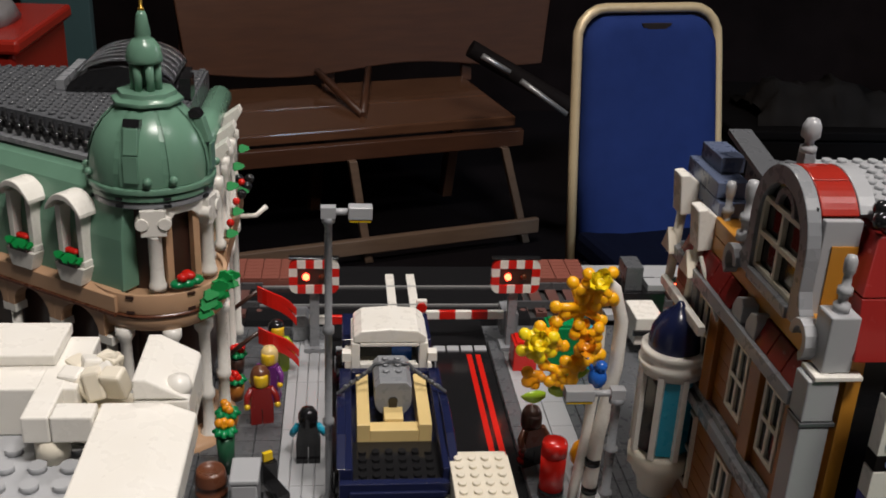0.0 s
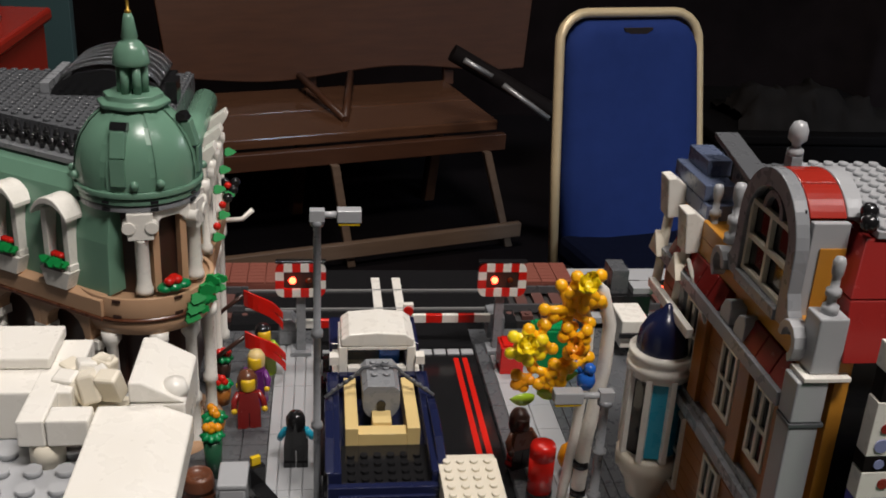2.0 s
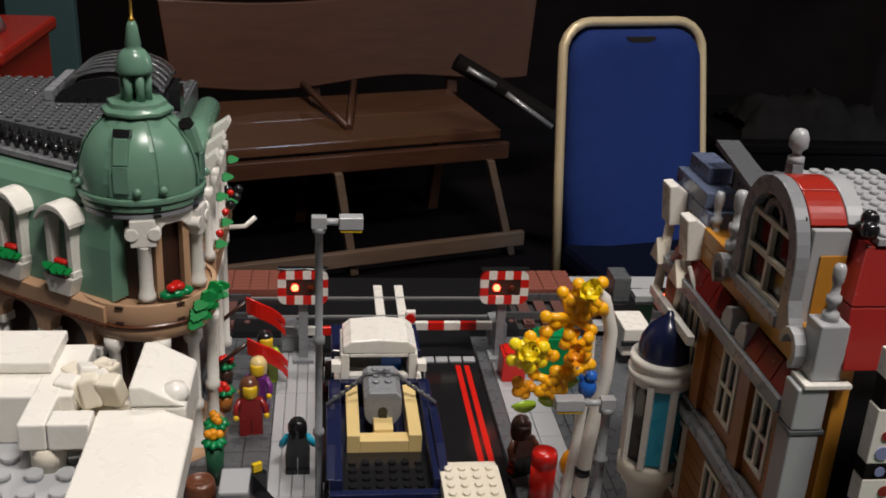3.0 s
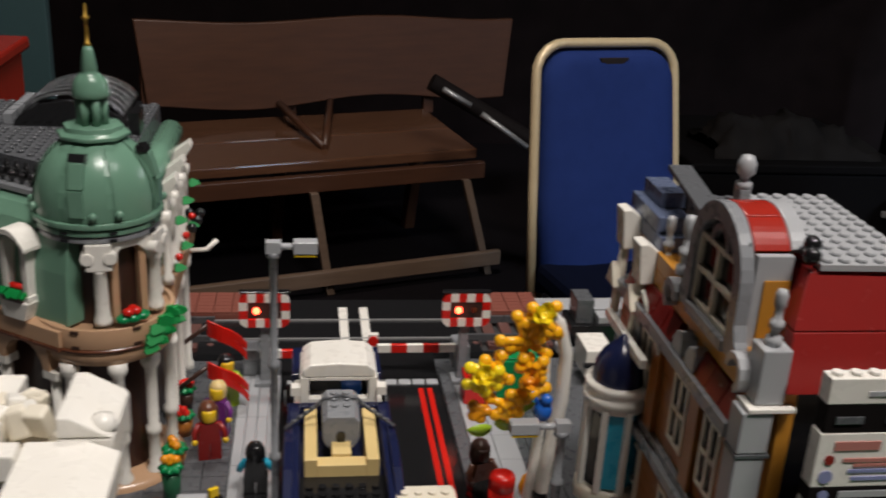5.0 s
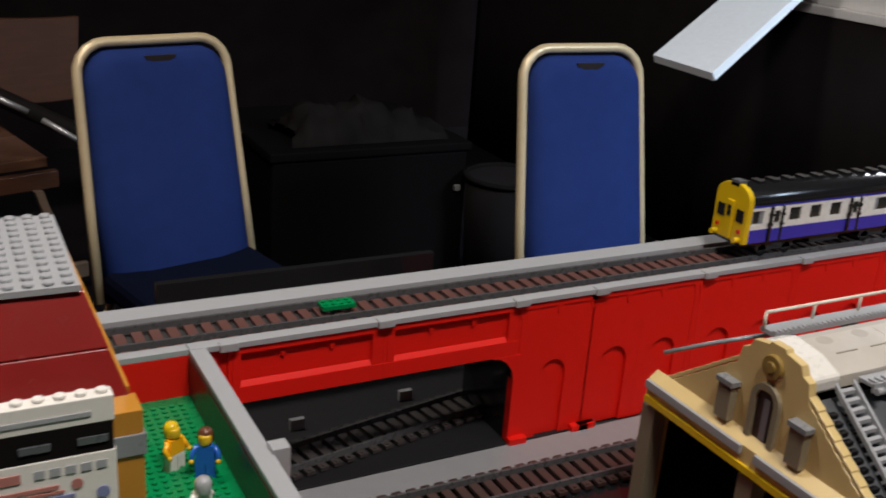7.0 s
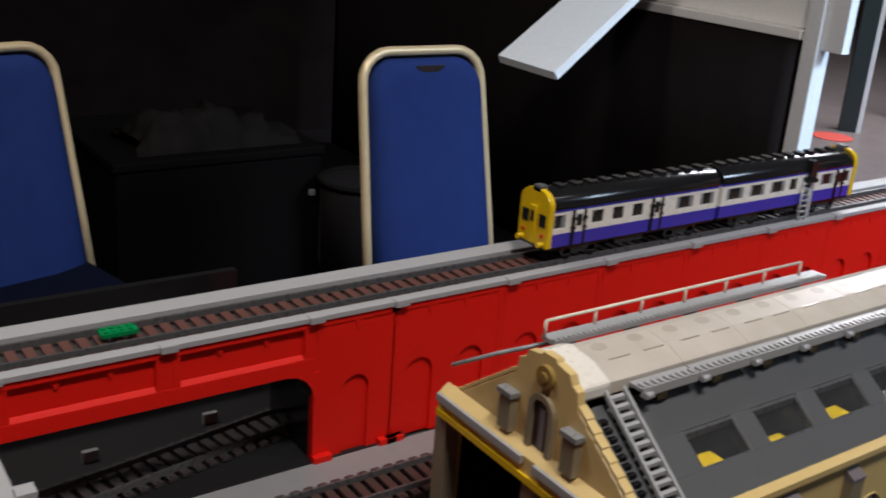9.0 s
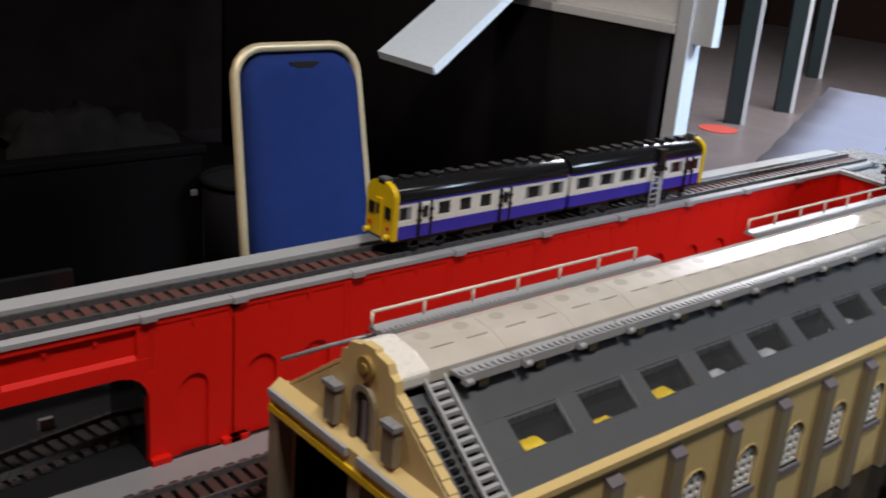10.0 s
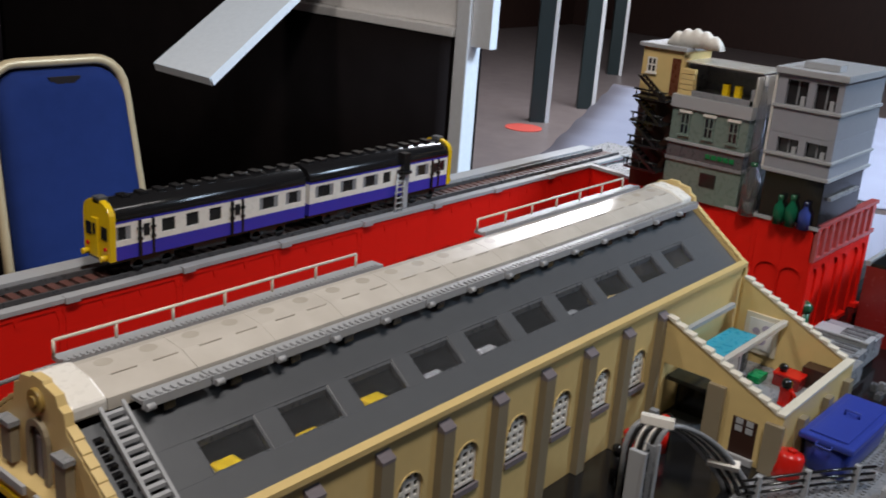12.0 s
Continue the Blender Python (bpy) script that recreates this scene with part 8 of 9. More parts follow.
def annex():
    a = thing("shed_annex", "roofless tan brick annex with sloping walls and rooms inside", "annex building")
    xl, xr, yb, yf = 0.765, 0.985, -0.466, -0.606
    def top(y):
        return -0.016 + (y - yb) / (yf - yb) * -0.076
    bm = B()
    def strip(x0, x1, ya, yc, zlo):
        prism(bm, [(ya, zlo), (yc, zlo), (yc, top(yc)), (ya, top(ya))], "x", x0, x1)
    for ya, yc, zlo in ((yb, -0.470, YARD), (-0.470, -0.528, -0.078), (-0.528, -0.560, YARD), (-0.560, -0.588, -0.113), (-0.588, yf, YARD)):
        bm = B()
        strip(xl, xl + 0.008, ya, yc, zlo)
        part("west_wall", bm, TAN, a, "tan side wall beside the doorway" if ya == yb else "")
    bm = B()
    strip(xr, xr + 0.008, yb, yf, YARD)
    part("east_wall", bm, TAN, a, bevel=0.0004)
    boxes("front_wall", [(xl, xr + 0.008, yf - 0.008, yf, YARD, -0.093)], TAN, a, bevel=0.0004)
    n = 12
    for x0 in (xl, xr):
        for i in range(n):
            y0, y1 = yb + (yf - yb) * i / n, yb + (yf - yb) * (i + 1) / n
            bm = B()
            prism(bm, [(y0, top(y0) + 0.0002), (y1 + 0.0003, top(y1) + 0.0002), (y1 + 0.0003, top(y1) + 0.0068), (y0, top(y0) + 0.0028)], "x", x0 - 0.0015, x0 + 0.0095)
            part("coping_slab", bm, CREAM, a, bevel=0.0004)
    boxes("front_coping", [(xl - 0.001, xr + 0.009, yf - 0.009, yf + 0.001, -0.0929, -0.089)], CREAM, a)
    for y in (-0.537, yf):
        boxes("pilaster", [(xl - 0.007, xl, y - 0.011, y + 0.009, YARD, -0.080 if y > -0.6 else -0.104)], DTAN, a, bevel=0.0005)
    for x in (0.82, 0.9, 0.97):
        boxes("front_pilaster", [(x - 0.008, x + 0.008, yf - 0.016, yf - 0.008, YARD, -0.11)], DTAN, a, bevel=0.0005)
    d = boxes("door", [(xl - 0.001, xl + 0.004, -0.588, -0.560, YARD, -0.113)], DBROWN, a, "dark brown door with small white panes", 0.0004)
    for i in range(2):
        for j in range(2):
            bm = B()
            box(bm, xl - 0.0018, xl - 0.0008, -0.584 + i * 0.012, -0.576 + i * 0.012, -0.131 + j * 0.010, -0.1235 + j * 0.010)
            part("pane", bm, LGREY, d)
    boxes("floor", [(xl + 0.008, xr, yf, yb, YARD, YARD + 0.002)], DGREY, a)
    boxes("door_step", [(xl - 0.006, xl - 0.0005, -0.590, -0.556, YARD, -0.163)], LGREY, a)
    boxes("roof_beam", [(xl + 0.0082, xr - 0.004, -0.532, -0.525, -0.066, -0.058)], FROST, a, "frosted clear roof beam", 0.0008)
    p = boxes("inner_partition", [(xl + 0.03, xl + 0.068, -0.5305, -0.5265, -0.120, -0.0662)], FROST, a, "frosted clear partition panel")
    boxes("partition_post", [(xl + 0.068, xl + 0.073, -0.532, -0.525, YARD + 0.002, -0.0662)], LGREY, p)
    boxes("poster_frame", [(xr - 0.003, xr, -0.522, -0.478, -0.122, -0.062)], CREAM, a, "cream poster frame")
    w = boxes("poster", [(xr - 0.004, xr - 0.0031, -0.516, -0.484, -0.115, -0.069)], PAPER, a, "white printed wall poster")
    for y, z, r in ((-0.507, -0.082, 0.006), (-0.494, -0.088, 0.005), (-0.501, -0.101, 0.007)):
        bm = B()
        cyl(bm, (xr - 0.0042, y, z), r, 0.0006, 14, "x")
        part("poster_mark", bm, LILAC, w)
    boxes("wall_shelf", [(xl + 0.02, xr - 0.03, yb - 0.006, yb, -0.052, -0.046)], LGREY, a)
    F = YARD + 0.034
    boxes("upper_floor", [(xl + 0.085, xr, yf, yb, F - 0.006, F)], MGREY, a)
    # unseen black slab and a screen, added to block light behind the doorway
    boxes("doorway_shade_slab", [(xl + 0.0082, xl + 0.09, -0.524, yb - 0.0062, -0.104, -0.098)], BLACK, a)
    boxes("doorway_shade_screen", [(xl + 0.06, xl + 0.064, -0.524, yb, YARD + 0.0022, -0.1042)], BLACK, a)
    boxes("floor_riser", [(xl + 0.085, xl + 0.090, yf, yb, YARD + 0.0022, F - 0.0062)], BLACK, a)
    t = thing("work_bench", "teal topped work bench inside the annex", "work bench")
    boxes("bench_top", [(0.835, 0.962, -0.503, -0.468, -0.094, -0.086)], AZURE, t, bevel=0.0008)
    for x in (0.846, 0.944):
        boxes("bench_leg", [(x - 0.004, x + 0.004, -0.501, -0.470, F, -0.0942)], DGREY, t)
    t = thing("red_tool_chest", "red tool chest standing inside the annex", "tool chest")
    boxes("chest", [(0.935, 0.963, -0.572, -0.540, F, F + 0.016)], DRED, t, bevel=0.0006)
    boxes("chest_lid", [(0.934, 0.964, -0.573, -0.539, F + 0.0162, F + 0.020)], RED, t, bevel=0.0006)
    bm = B()
    ball(bm, (0.945, -0.548, F + 0.026), 0.006, 10)
    cyl(bm, (0.945, -0.548, F + 0.0201), 0.004, 0.004, 10)
    solo("black_kettle", bm, BLACK, "small black kettle on the red tool chest", "kettle")
    bm = B()
    box(bm, 0.918, 0.946, -0.530, -0.514, F, F + 0.010)
    solo("green_crate", bm, GREEN, "green crate on the annex floor", "crate", bevel=0.0006)
    figure(0.885, -0.575, F, 70, BLACK, RED, RED, SKIN, 0)
    bm = B()
    box(bm, 0.96, 0.9845, -0.595, -0.565, YARD + 0.034, -0.108)
    solo("brown_cupboard", bm, DBROWN, "dark brown cupboard inside the annex", "cupboard", bevel=0.0006)


on_plot(annex)


# ---- yard clutter ----
def yard():
    c = thing("blue_container", "blue plastic container with a ridged lid and handle", "container", pose(0.877, -0.651, YARD - 0.0005, 0, 0, -1))
    bm = B()
    rows = []
    for z, g in ((0.0, 0.007), (0.006, 0.003), (0.020, 0.0015), (0.042, 0.0)):
        ring = []
        for cx, cy, a0 in ((0.058, 0.012, 0), (-0.058, 0.012, 90), (-0.058, -0.012, 180), (0.058, -0.012, 270)):
            for q in range(5):
                an = math.radians(a0 + q * 22.5)
                ring.append(bm.verts.new((cx + (0.014 - g) * math.cos(an), cy + (0.014 - g) * math.sin(an), z)))
        rows.append(ring)
    for p, q in zip(rows, rows[1:]):
        for k in range(20):
            bm.faces.new((p[k], p[(k + 1) % 20], q[(k + 1) % 20], q[k])).smooth = True
    bm.faces.new(rows[0][::-1])
    bm.faces.new(rows[-1])
    part("body", bm, CRATEBLUE, c)
    lid = boxes("lid", [(-0.076, 0.076, -0.030, 0.030, 0.0425, 0.052)], CRATEBLUE, c, bevel=0.003)
    boxes("lid_ridge", [(-0.066, 0.066, -0.021, 0.021, 0.0522, 0.0545)], CRATEBLUE, lid, bevel=0.001)
    bm = B()
    tube(bm, [(0.006, -0.008, 0.054), (0.006, -0.008, 0.061), (0.006, 0.008, 0.061), (0.006, 0.008, 0.054)], 0.0018, 8)
    part("handle", bm, CRATEBLUE, c)
    bm = B()
    tube(bm, [(-0.0755, -0.008, 0.047), (-0.080, -0.008, 0.044), (-0.080, 0.008, 0.044), (-0.0755, 0.008, 0.047)], 0.0013, 8)
    part("side_handle", bm, CRATEBLUE, c)
    r = thing("red_fuel_tank", "bright red drum beside the annex corner", "drum", pose(0.768, -0.624, YARD + 0.001, 4, 7, 0))
    bm = B()
    lathe(bm, [(0, 0.0), (0.014, 0.0), (0.0155, 0.002), (0.0155, 0.030), (0.013, 0.035), (0.0, 0.036)], (0, 0, 0), 18)
    part("drum_body", bm, RED, r)
    bm = B()
    cyl(bm, (0, 0, 0.0362), 0.005, 0.003, 12)
    part("drum_cap", bm, RED, r)
    # ribbed crane arch near the camera
    g = thing("crane_arch", "curved grey lattice crane arch with black hoses and white clips", "crane")
    pts = [(0.588, -0.535, YARD), (0.588, -0.535, -0.10), (0.604, -0.541, -0.073), (0.632, -0.555, -0.082), (0.66, -0.571, -0.105), (0.682, -0.587, -0.136), (0.692, -0.600, -0.160), (0.694, -0.604, YARD)]
    for k, (dy, mt, r) in enumerate(((-0.0145, MGREY, 0.0030), (-0.0095, BLACK, 0.0022), (-0.0045, WHITE, 0.0014), (0.0, BLACK, 0.0022), (0.0045, WHITE, 0.0014), (0.0095, BLACK, 0.0022), (0.0145, MGREY, 0.0030))):
        bm = B()
        fine = []
        P = [Vector(p) + Vector((-0.37 * dy, 0.92 * dy, 0)) for p in pts]
        for i in range(1, len(P) - 2):
            for u in (0, 0.25, 0.5, 0.75):
                a, b, c2, d = P[i - 1], P[i], P[i + 1], P[i + 2]
                fine.append(tuple(0.5 * ((2 * b) + (c2 - a) * u + (2 * a - 5 * b + 4 * c2 - d) * u * u + (3 * b - a - 3 * c2 + d) * u ** 3)))
        tube(bm, [tuple(P[0])] + fine + [tuple(P[-2]), tuple(P[-1])], r, 8)
        part("arch_hose" if mt is BLACK else "arch_rib", bm, mt, g)
    for p, tilt in (((0.606, -0.5415, -0.069), 8), ((0.682, -0.587, -0.133), 52)):
        bm = B()
        box(bm, -0.006, 0.006, -0.0165, 0.0165, -0.0055, 0.005, pose(p[0], p[1], p[2], 0, tilt, 22))
        part("clip", bm, WHITE, g, bevel=0.0008)
    for x, mt in ((0.566, LGREY), (0.590, MGREY)):
        boxes("mast", [(x, x + 0.006, -0.550, -0.534, YARD, -0.092)], mt, g, bevel=0.0006)
    for z in (-0.158, -0.132, -0.106):
        boxes("mast_brace", [(0.5722, 0.5898, -0.546, -0.538, z, z + 0.005)], DGREY, g, bevel=0.0005)
    boxes("mast_rail", [(0.564, 0.569, -0.553, -0.5502, YARD, -0.09), (0.593, 0.598, -0.553, -0.5502, YARD, -0.09)], LGREY, g)
    for x, y in ((0.62, -0.52), (0.655, -0.515)):
        boxes("frame_strut", [(x - 0.004, x + 0.004, y - 0.004, y + 0.004, YARD, -0.085)], MGREY, g)
    f = thing("yard_fence", "low black railing on grey posts in the yard", "fence")
    for z in (-0.157, -0.148, -0.139):
        bm = B()
        tube(bm, [(0.67, -0.612, z), (0.77, -0.668, z), (0.82, -0.70, z)], 0.0018, 6)
        part("rail", bm, BLACK, f)
    for x, y in ((0.69, -0.623), (0.745, -0.654), (0.80, -0.687)):
        boxes("post", [(x - 0.003, x + 0.003, y - 0.003, y + 0.003, YARD, -0.135)], LGREY, f)
    bm = B()
    box(bm, 0.59, 1.05, -0.78, -0.60, YARD - 0.003, YARD - 0.0004)
    studs(bm, 0.60, -0.70, 50, 11, YARD - 0.0004)
    solo("yard_plate", bm, MGREY, "grey studded plate in the yard", "base plate")
    w = thing("grey_wagon", "grey toy railway wagon with a stepped box body", "wagon")
    boxes("wagon_frame", [(1.10, 1.21, -0.585, -0.525, YARD, YARD + 0.0118)], BLACK, w)
    for k, (xa, xb, h) in enumerate(((1.10, 1.137, 0.040), (1.1385, 1.172, 0.050), (1.1735, 1.21, 0.043))):
        boxes("wagon_body", [(xa, xb, -0.590, -0.520, YARD + 0.012, YARD + h)], MGREY, w, bevel=0.001)
        boxes("wagon_lid", [(xa - 0.001, xb + 0.001, -0.592, -0.518, YARD + h + 0.0002, YARD + h + 0.004)], LGREY if k == 1 else MGREY, w, bevel=0.001)
        for i in range(4):
            boxes("roof_rib", [(xa + 0.004 + i * 0.008, xa + 0.008 + i * 0.008, -0.585, -0.552, YARD + h + 0.0042, YARD + h + 0.0065)], DGREY if i % 2 else MGREY, w)
    w = thing("grey_loader", "light grey toy loader machine with black details", "machine")
    boxes("loader_body", [(1.02, 1.10, -0.60, -0.54, YARD + 0.008, YARD + 0.04)], MGREY, w, bevel=0.001)
    boxes("loader_cab", [(1.03, 1.06, -0.595, -0.56, YARD + 0.0402, YARD + 0.06)], MGREY, w, bevel=0.001)
    boxes("loader_track", [(1.015, 1.105, -0.604, -0.536, YARD, YARD + 0.0078)], BLACK, w)
    bm = B()
    ball(bm, (1.19, -0.485, YARD + 0.06), 0.012, 10)
    cyl(bm, (1.19, -0.485, YARD), 0.009, 0.055, 12)
    solo("green_signal", bm, DGREEN, "dark green drum beside the far wall", "drum")
    b = thing("red_bridge_end", "dark red brick bridge end with a black top", "bridge")
    boxes("abutment", [(1.27, 1.50, -0.66, -0.535, YARD - 0.0029, -0.042)], DRED, b, bevel=0.0008)
    boxes("road_top", [(1.272, 1.50, -0.655, -0.54, -0.0418, -0.036)], BLACK, b)
    boxes("edge_kerb", [(1.27, 1.50, -0.5395, -0.533, -0.0418, -0.033)], LGREY, b)
    rng = random.Random(8)
    for i in range(26):
        bm = B()
        x, y = (0.985 + rng.uniform(0, 0.13), -0.70 + rng.uniform(0, 0.085)) if i % 2 else (0.80 + rng.uniform(0, 0.2), -0.745 + rng.uniform(0, 0.05))
        w = rng.choice((0.008, 0.016))
        h = rng.uniform(0.006, 0.022)
        z0 = YARD - 0.0004
        box(bm, x, x + w, y, y + 0.008, z0, z0 + h)
        for q in range(int(w / 0.008)):
            cyl(bm, (x + 0.004 + q * 0.008, y + 0.004, z0 + h), 0.0025, 0.0016, 8)
        solo("loose_brick", bm, (LGREY, MGREY, LGREY, DGREY)[i % 4], "loose grey studded brick lying in the yard", "brick", "loose bricks")
    rng = random.Random(2)
    for i in range(6):
        bm = B()
        x, y = 0.6 + rng.uniform(0, 0.12), -0.485 - rng.uniform(0, 0.02)
        cyl(bm, (x, y, YARD), 0.006, 0.03 + 0.01 * rng.random(), 12)
        ball(bm, (x, y, YARD + 0.045), 0.007, 10)
        solo("scrap_piece", bm, (RED, BLACK, DGREY, BROWN)[i % 4], "loose upright scrap piece by the shed wall", "scrap", "scrap pieces")


on_plot(yard)
bm = B()
box(bm, 0.098, 0.116, -0.004, 0.014, YARD, YARD + 0.008)
solo("red_marker", bm, DRED, "small dark red marker block at the viaduct foot", "block", bevel=0.0008)


tl = thing("track_lamp", "small dark track lamp with two red lights", "signal lamp", pose(-0.470, -0.003, -0.009))
boxes("lamp_post", [(-0.002, 0.002, -0.002, 0.002, 0.0, 0.034)], DGREY, tl)
boxes("lamp_housing", [(-0.014, 0.014, -0.003, 0.003, 0.0342, 0.045)], BLACK, tl)
for dx in (-0.009, 0.009):
    bm = B()
    cyl(bm, (dx, -0.0042, 0.0395), 0.0024, 0.0012, 10, "y")
    part("red_light", bm, LED, tl)


# ---- far brick town ----
def window_grid(parent, x, y0, y1, z0, z1, frame=WHITE, n=2):
    bm = B()
    ey, by = bars(y0, y1, n, 0.0022)
    ez, bz = bars(z0, z1, 2, 0.0022)
    lattice(bm, ey, ez, by, bz, lambda yy, z, sd: (x - 0.0023 if sd == 0 else x + 0.001, yy, z))
    w = part("window", bm, frame, parent, "small framed window")
    boxes("pane", [(x - 0.0006, x + 0.0004, y0, y1, z0, z1)], SMOKE, w)
    boxes("window_sill", [(x - 0.004, x, y0 - 0.002, y1 + 0.002, z0 - 0.003, z0)], frame, w)


def far_town():
    G = -0.0067
    def lot(x, y):
        return Matrix.Translation((x, y, 0.0)) @ Matrix.Scale(0.968, 4)
    h = thing("green_shop", "sand green brick shop with roof terrace", "shop building", lot(0.001, -0.0147))
    x0, x1, y0, y1 = 1.306, 1.42, -0.305, -0.163
    boxes("ground_floor", [(x0, x1, y0, y1, G, 0.058)], GREYGREEN, h, bevel=0.0006)
    boxes("shop_band", [(x0 - 0.003, x1, y0 - 0.001, y1 + 0.001, 0.058, 0.064)], MGREY, h)
    boxes("sign_band", [(x0 - 0.0015, x1, y0, y1, 0.0642, 0.089)], DGREY, h)
    for i in range(5):
        boxes("sign_letter_bar", [(x0 - 0.0035, x0 - 0.0015, -0.29 + i * 0.011, -0.282 + i * 0.011, 0.072, 0.080)], GREEN, h)
    boxes("string_course", [(x0 - 0.005, x1, y0 - 0.003, y1 + 0.003, 0.0892, 0.094)], LGREY, h)
    boxes("upper_floor", [(x0, x1, y0, y1, 0.0942, 0.150)], GREYGREEN, h, bevel=0.0006)
    boxes("top_band", [(x0 - 0.004, x1, y0 - 0.003, y1 + 0.003, 0.1502, 0.172)], LGREY, h, bevel=0.0006)
    for y in (-0.19, -0.235, -0.28):
        window_grid(h, x0, y - 0.009, y + 0.009, 0.105, 0.142, GREYGREEN, 2)
        boxes("lintel", [(x0 - 0.004, x0, y - 0.012, y + 0.012, 0.1425, 0.147)], WHITE, h)
    boxes("shop_window", [(x0 - 0.001, x0 + 0.001, -0.262, -0.232, 0.022, 0.046)], SMOKE, h)
    boxes("terrace_wall", [(x0, x0 + 0.006, y0, y1 - 0.03, 0.1722, 0.182), (x0, x1, y0, y0 + 0.006, 0.1722, 0.20), (x1 - 0.006, x1, y0, y1, 0.1722, 0.225), (x0 + 0.03, x1 - 0.006, y1 - 0.006, y1, 0.1722, 0.225)], MGREY, h, bevel=0.0006)
    boxes("terrace_bricks", [(x0 + 0.002, x0 + 0.014, y1 - 0.03, y1 - 0.006, 0.1722 + 0.009 * k, 0.1802 + 0.009 * k) for k in range(5)], TAN, h, "tan stepped quoin bricks")
    for y in (-0.24, -0.262):
        boxes("yellow_chair", [(x0 + 0.04, x0 + 0.052, y, y + 0.010, 0.1722, 0.196)], YELLOW, h)
    boxes("terrace_roof", [(x0 + 0.02, x1, y0 - 0.002, y1 + 0.002, 0.225, 0.2275)], FROST, h, "thin clear terrace roof")
    boxes("end_screen", [(x0 + 0.001, x1, y0 - 0.003, y0 - 0.0005, 0.1722, 0.222)], FROST, h, "clear end screen")
    t = thing("tan_tenement", "tan brick tenement with dark fire escape", "tenement building", lot(-0.0105, -0.018))
    boxes("lower_storey", [(1.33, 1.43, -0.160, -0.085, G, 0.163)], DBROWN, t, bevel=0.0006)
    boxes("upper_storey", [(1.328, 1.432, -0.162, -0.083, 0.1632, 0.243)], TAN, t, "tan upper storey", 0.0006)
    boxes("roof_slab", [(1.322, 1.438, -0.168, -0.077, 0.2432, 0.250)], LGREY, t, "light grey roof slab", 0.0006)
    window_grid(t, 1.328, -0.112, -0.094, 0.20, 0.226, WHITE, 2)
    window_grid(t, 1.33, -0.122, -0.098, 0.10, 0.145, MGREY, 2)
    boxes("door_recess", [(1.3265, 1.328, -0.158, -0.142, 0.165, 0.23)], BROWN, t)
    for k in range(4):
        bm = B()
        z = 0.03 + 0.042 * k
        box(bm, 1.295, 1.329, -0.155, -0.09, z, z + 0.004)
        for xx in (1.296, 1.312):
            prism(bm, [(-0.152, z + 0.002), (-0.144, z + 0.002), (-0.093, z + 0.040), (-0.101, z + 0.040)], "x", xx, xx + 0.003)
        for q in range(7):
            box(bm, 1.299, 1.312, -0.146 + q * 0.007, -0.140 + q * 0.007, z + 0.005 + q * 0.0052, z + 0.007 + q * 0.0052)
        tube(bm, [(1.298, -0.155, z + 0.016), (1.298, -0.09, z + 0.016)], 0.0018, 6)
        for y in (-0.15, -0.12, -0.095):
            tube(bm, [(1.298, y, z), (1.298, y, z + 0.016)], 0.0016, 6)
        part("fire_escape", bm, BLACK, t, "black fire escape landing")
    d = B()
    rows = []
    for i in range(61):
        u = i / 60
        y = -0.218 + 0.10 * u
        top = 0.258 + 0.020 * math.sin(math.pi * u) ** 0.6 + 0.0045 * abs(math.sin(u * 16))
        rows.append([d.verts.new((x, y, z)) for x, z in ((1.342, 0.2502), (1.345, top - 0.004), (1.352, top), (1.360, top - 0.004), (1.364, 0.2502))])
    for a, b in zip(rows, rows[1:]):
        for k in range(5):
            d.faces.new((a[k], a[(k + 1) % 5], b[(k + 1) % 5], b[k])).smooth = True
    d.faces.new(rows[0]), d.faces.new(rows[-1][::-1])
    solo("roof_ornament", d, WHITE, "crested white ornament on the tan roof", "ornament", m=lot(-0.0105, -0.018))
    g = thing("grey_tower_block", "grey brick tower block with white string courses", "tower block", lot(0.012, -0.0124))
    gx0, gx1, gy0, gy1 = 1.292, 1.484, -0.452, -0.344
    boxes("ground_floor", [(gx0 + 0.004, gx1 - 0.004, gy0 + 0.004, gy1 - 0.004, G, 0.076)], BLACK, g, "nearly black ground floor", 0.0006)
    boxes("string_course", [(gx0 - 0.004, gx1 + 0.002, gy0 - 0.003, gy1 + 0.002, 0.0762, 0.082)], LGREY, g, bevel=0.0006)
    for k, (za, zb) in enumerate(((0.0822, 0.104), (0.1422, 0.182))):
        # solid band, then a window band whose openings go right through the near wall
        boxes("storey_band", [(gx0, gx1, gy0, gy1, za, zb)], TOWERGREY, g, "grey brick storey band", 0.0006)
        boxes("string_course", [(gx0 - 0.0035, gx1 + 0.002, gy0 - 0.003, gy1 + 0.002, zb + 0.0002, zb + 0.0055)], LGREY, g, bevel=0.0006)
        z0, z1 = zb + 0.0057, (0.142, 0.236)[k]
        boxes("storey_core", [(gx0 + 0.010, gx1, gy0 + 0.0002, gy1 - 0.0002, z0, z1)], TOWERGREY, g)
        for ya, yb in ((gy0, gy0 + 0.010), (-0.407, -0.395), (gy1 - 0.016, gy1)):
            boxes("pier", [(gx0, gx0 + 0.0098, ya, yb, z0, z1)], TOWERGREY, g)
        boxes("window_head", [(gx0, gx0 + 0.0098, ya + 0.0002, yb - 0.0002, z1 - 0.008, z1) for ya, yb in ((gy0 + 0.010, -0.407), (-0.395, gy1 - 0.016))], TOWERGREY, g)
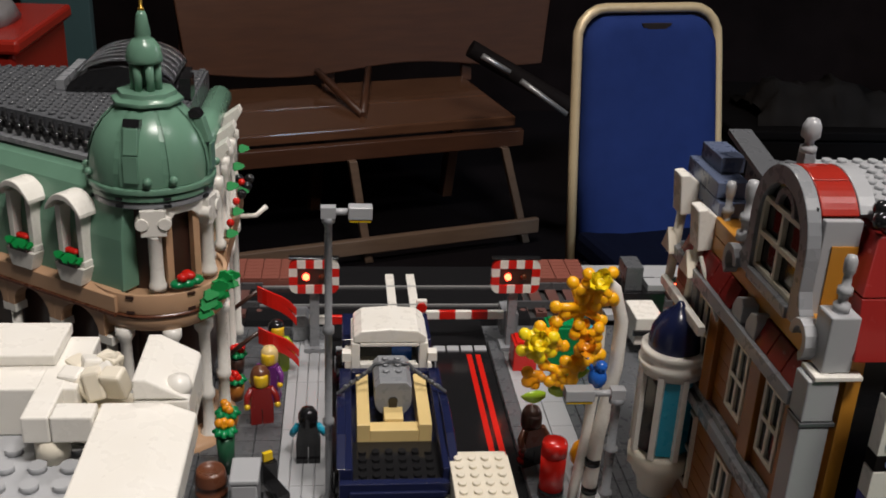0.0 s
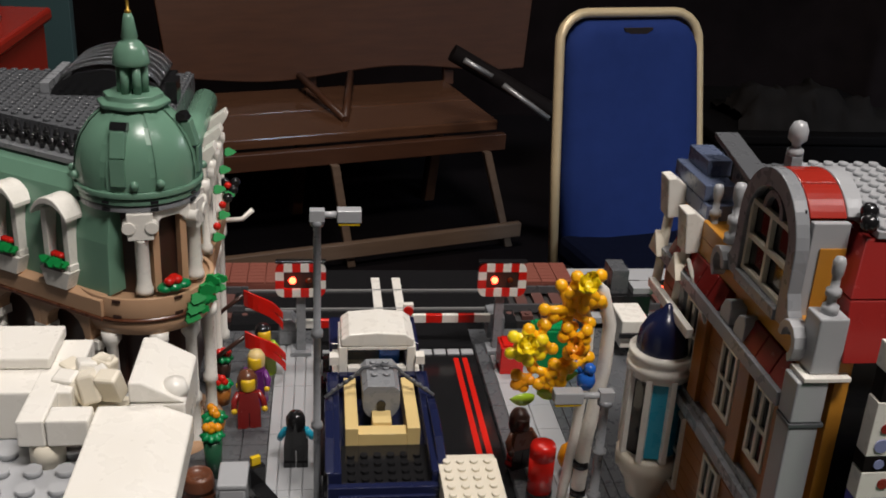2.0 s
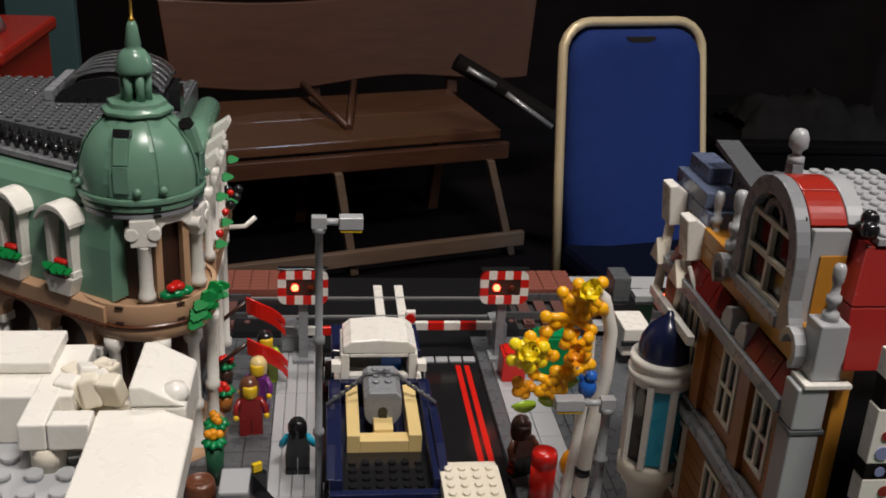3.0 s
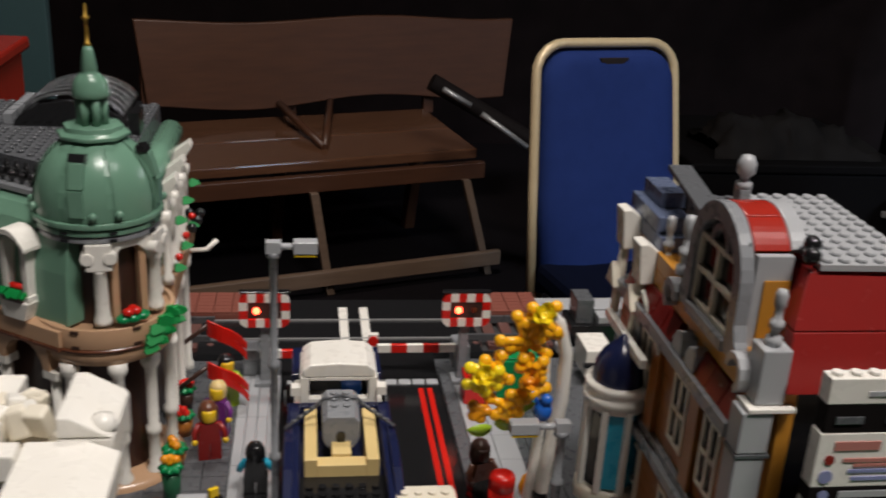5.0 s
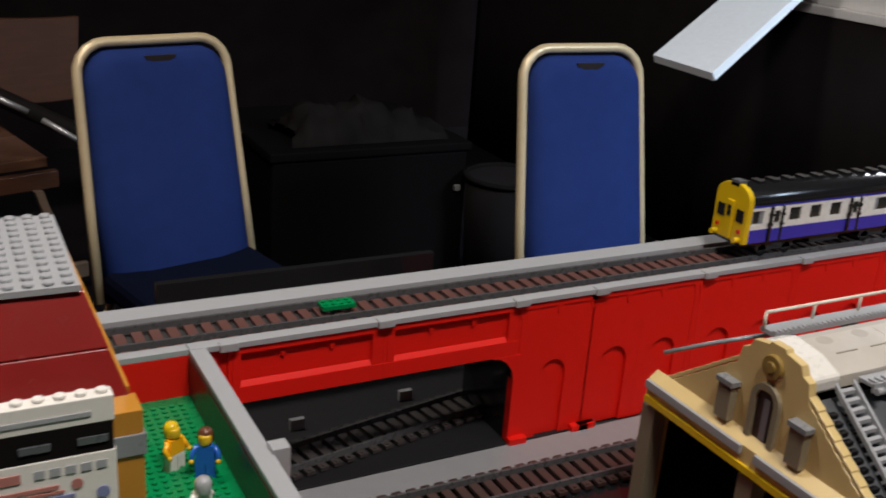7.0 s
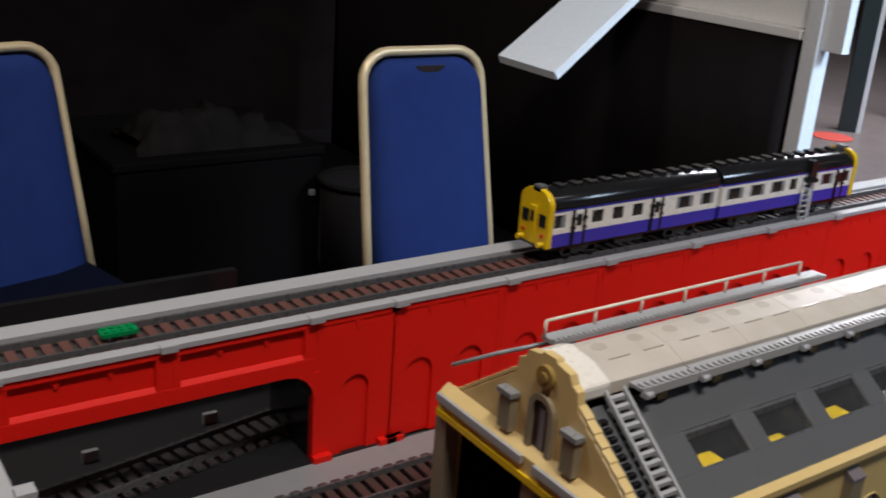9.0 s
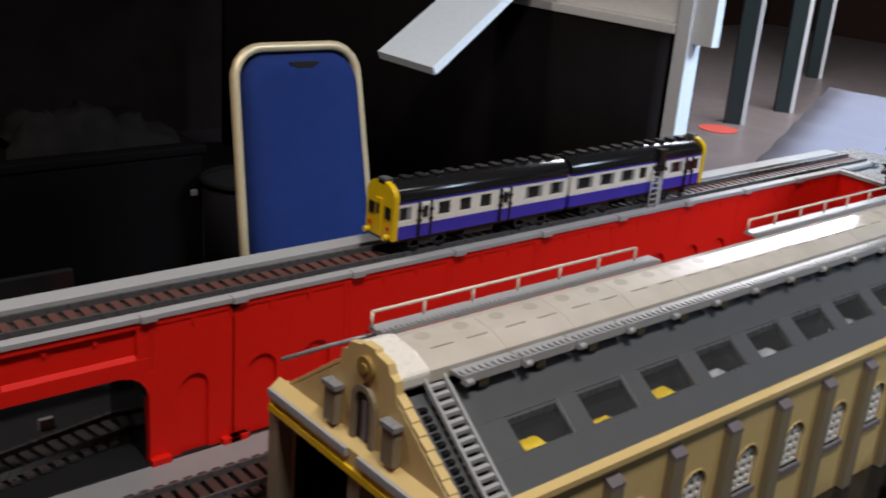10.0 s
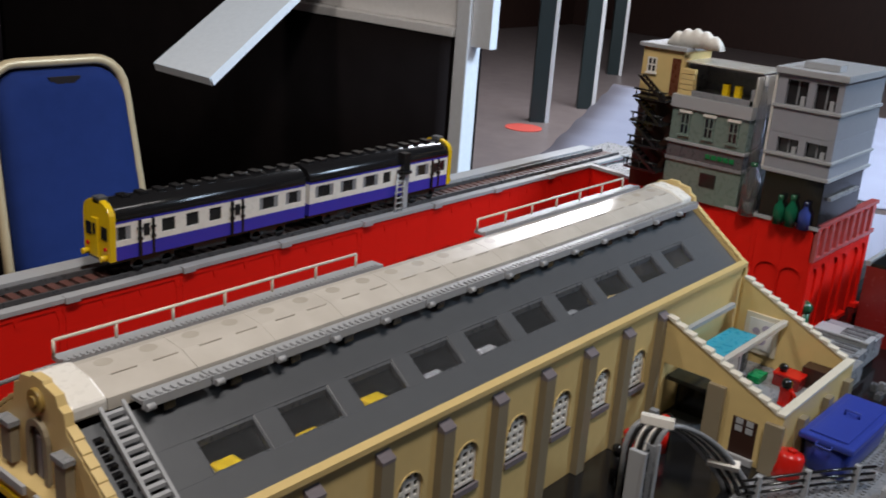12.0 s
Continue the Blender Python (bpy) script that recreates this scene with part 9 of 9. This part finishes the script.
        for ya, yb in ((gy0 + 0.010, -0.407), (-0.395, gy1 - 0.016)):
            w = boxes("window", [(gx0 + 0.0085, gx0 + 0.0098, ya, yb, z0, z1 - 0.0082)], SMOKE, g, "dark recessed window")
            boxes("glazing_bar", [(gx0 + 0.006, gx0 + 0.0084, (ya + yb) / 2 - 0.0012, (ya + yb) / 2 + 0.0012, z0, z1 - 0.0082)], MGREY, w)
            boxes("window_box", [(gx0 + 0.004, gx0 + 0.008, ya + 0.004, ya + 0.011, z0, z0 + 0.012 + 0.004 * k)], LGREY, w)
    boxes("corner_pilaster", [(gx0 - 0.003, gx0 + 0.012, gy1 + 0.0002, gy1 + 0.003, 0.082, 0.236)], WHITE, g, "white corner strip")
    boxes("roof_cap", [(gx0 - 0.006, gx1 + 0.003, gy0 - 0.006, gy1 + 0.004, 0.2362, 0.247)], LGREY, g, "pale roof cornice", 0.001)
    boxes("parapet_block", [(gx0 + 0.02, gx0 + 0.05, gy0 + 0.02, gy1 - 0.03, 0.2472, 0.258)], LGREY, g)
    boxes("side_ledge", [(gx0 + 0.03, gx1 - 0.03, gy0 - 0.002, gy0 + 0.0039, 0.040, 0.046)], MGREY, g)
    # clear bottles standing between the shops
    def bottle(x, y, r, hh, cap, label):
        b = thing("plastic_bottle", label, "bottle", lot(0.008, -0.0135) @ pose(x, y, G), "clear bottles")
        bm = B()
        lathe(bm, [(0.0, 0.0), (r, 0.0), (r, hh * 0.3), (r * 0.93, hh * 0.34), (r, hh * 0.38), (r, hh * 0.68), (r * 0.8, hh * 0.8), (r * 0.35, hh * 0.93), (r * 0.35, hh), (r * 0.29, hh), (r * 0.29, hh * 0.93), (r * 0.74, hh * 0.8), (r * 0.94, hh * 0.67), (r * 0.94, 0.002), (0.0, 0.002)], (0, 0, 0), 20)
        part("bottle_body", bm, CLEAR, b)
        bm = B()
        lathe(bm, [(r * 0.42, hh * 0.955), (r * 0.42, hh * 1.03), (0.0, hh * 1.03)], (0, 0, 0), 16)
        part("bottle_cap", bm, cap, b)
    for x, y, r, hh, cap in ((1.284, -0.385, 0.009, 0.046, DGREEN), (1.286, -0.405, 0.010, 0.050, DGREEN), (1.286, -0.428, 0.010, 0.044, NAVY)):
        b = thing("coloured_bottle", "small tinted bottle standing by the tower block", "bottle", lot(0.010, -0.0124) @ pose(x + 0.006, y, G), "tinted bottles")
        bm = B()
        lathe(bm, [(0.0, 0.0), (r, 0.0), (r, hh * 0.6), (r * 0.4, hh * 0.8), (r * 0.4, hh), (0.0, hh)], (0, 0, 0), 16)
        part("bottle_body", bm, GLASSGREEN if cap is DGREEN else GLASSBLUE, b)
        bm = B()
        lathe(bm, [(r * 0.5, hh * 0.9), (r * 0.5, hh * 1.06), (0.0, hh * 1.06)], (0, 0, 0), 12)
        part("bottle_cap", bm, cap, b)
    bottle(1.298, -0.3275, 0.0145, 0.088, DGREEN, "small clear plastic bottle with a green cap")
    bottle(1.315, -0.3175, 0.0085, 0.225, LGREY, "tall clear plastic bottle between the far shops")


far_town()
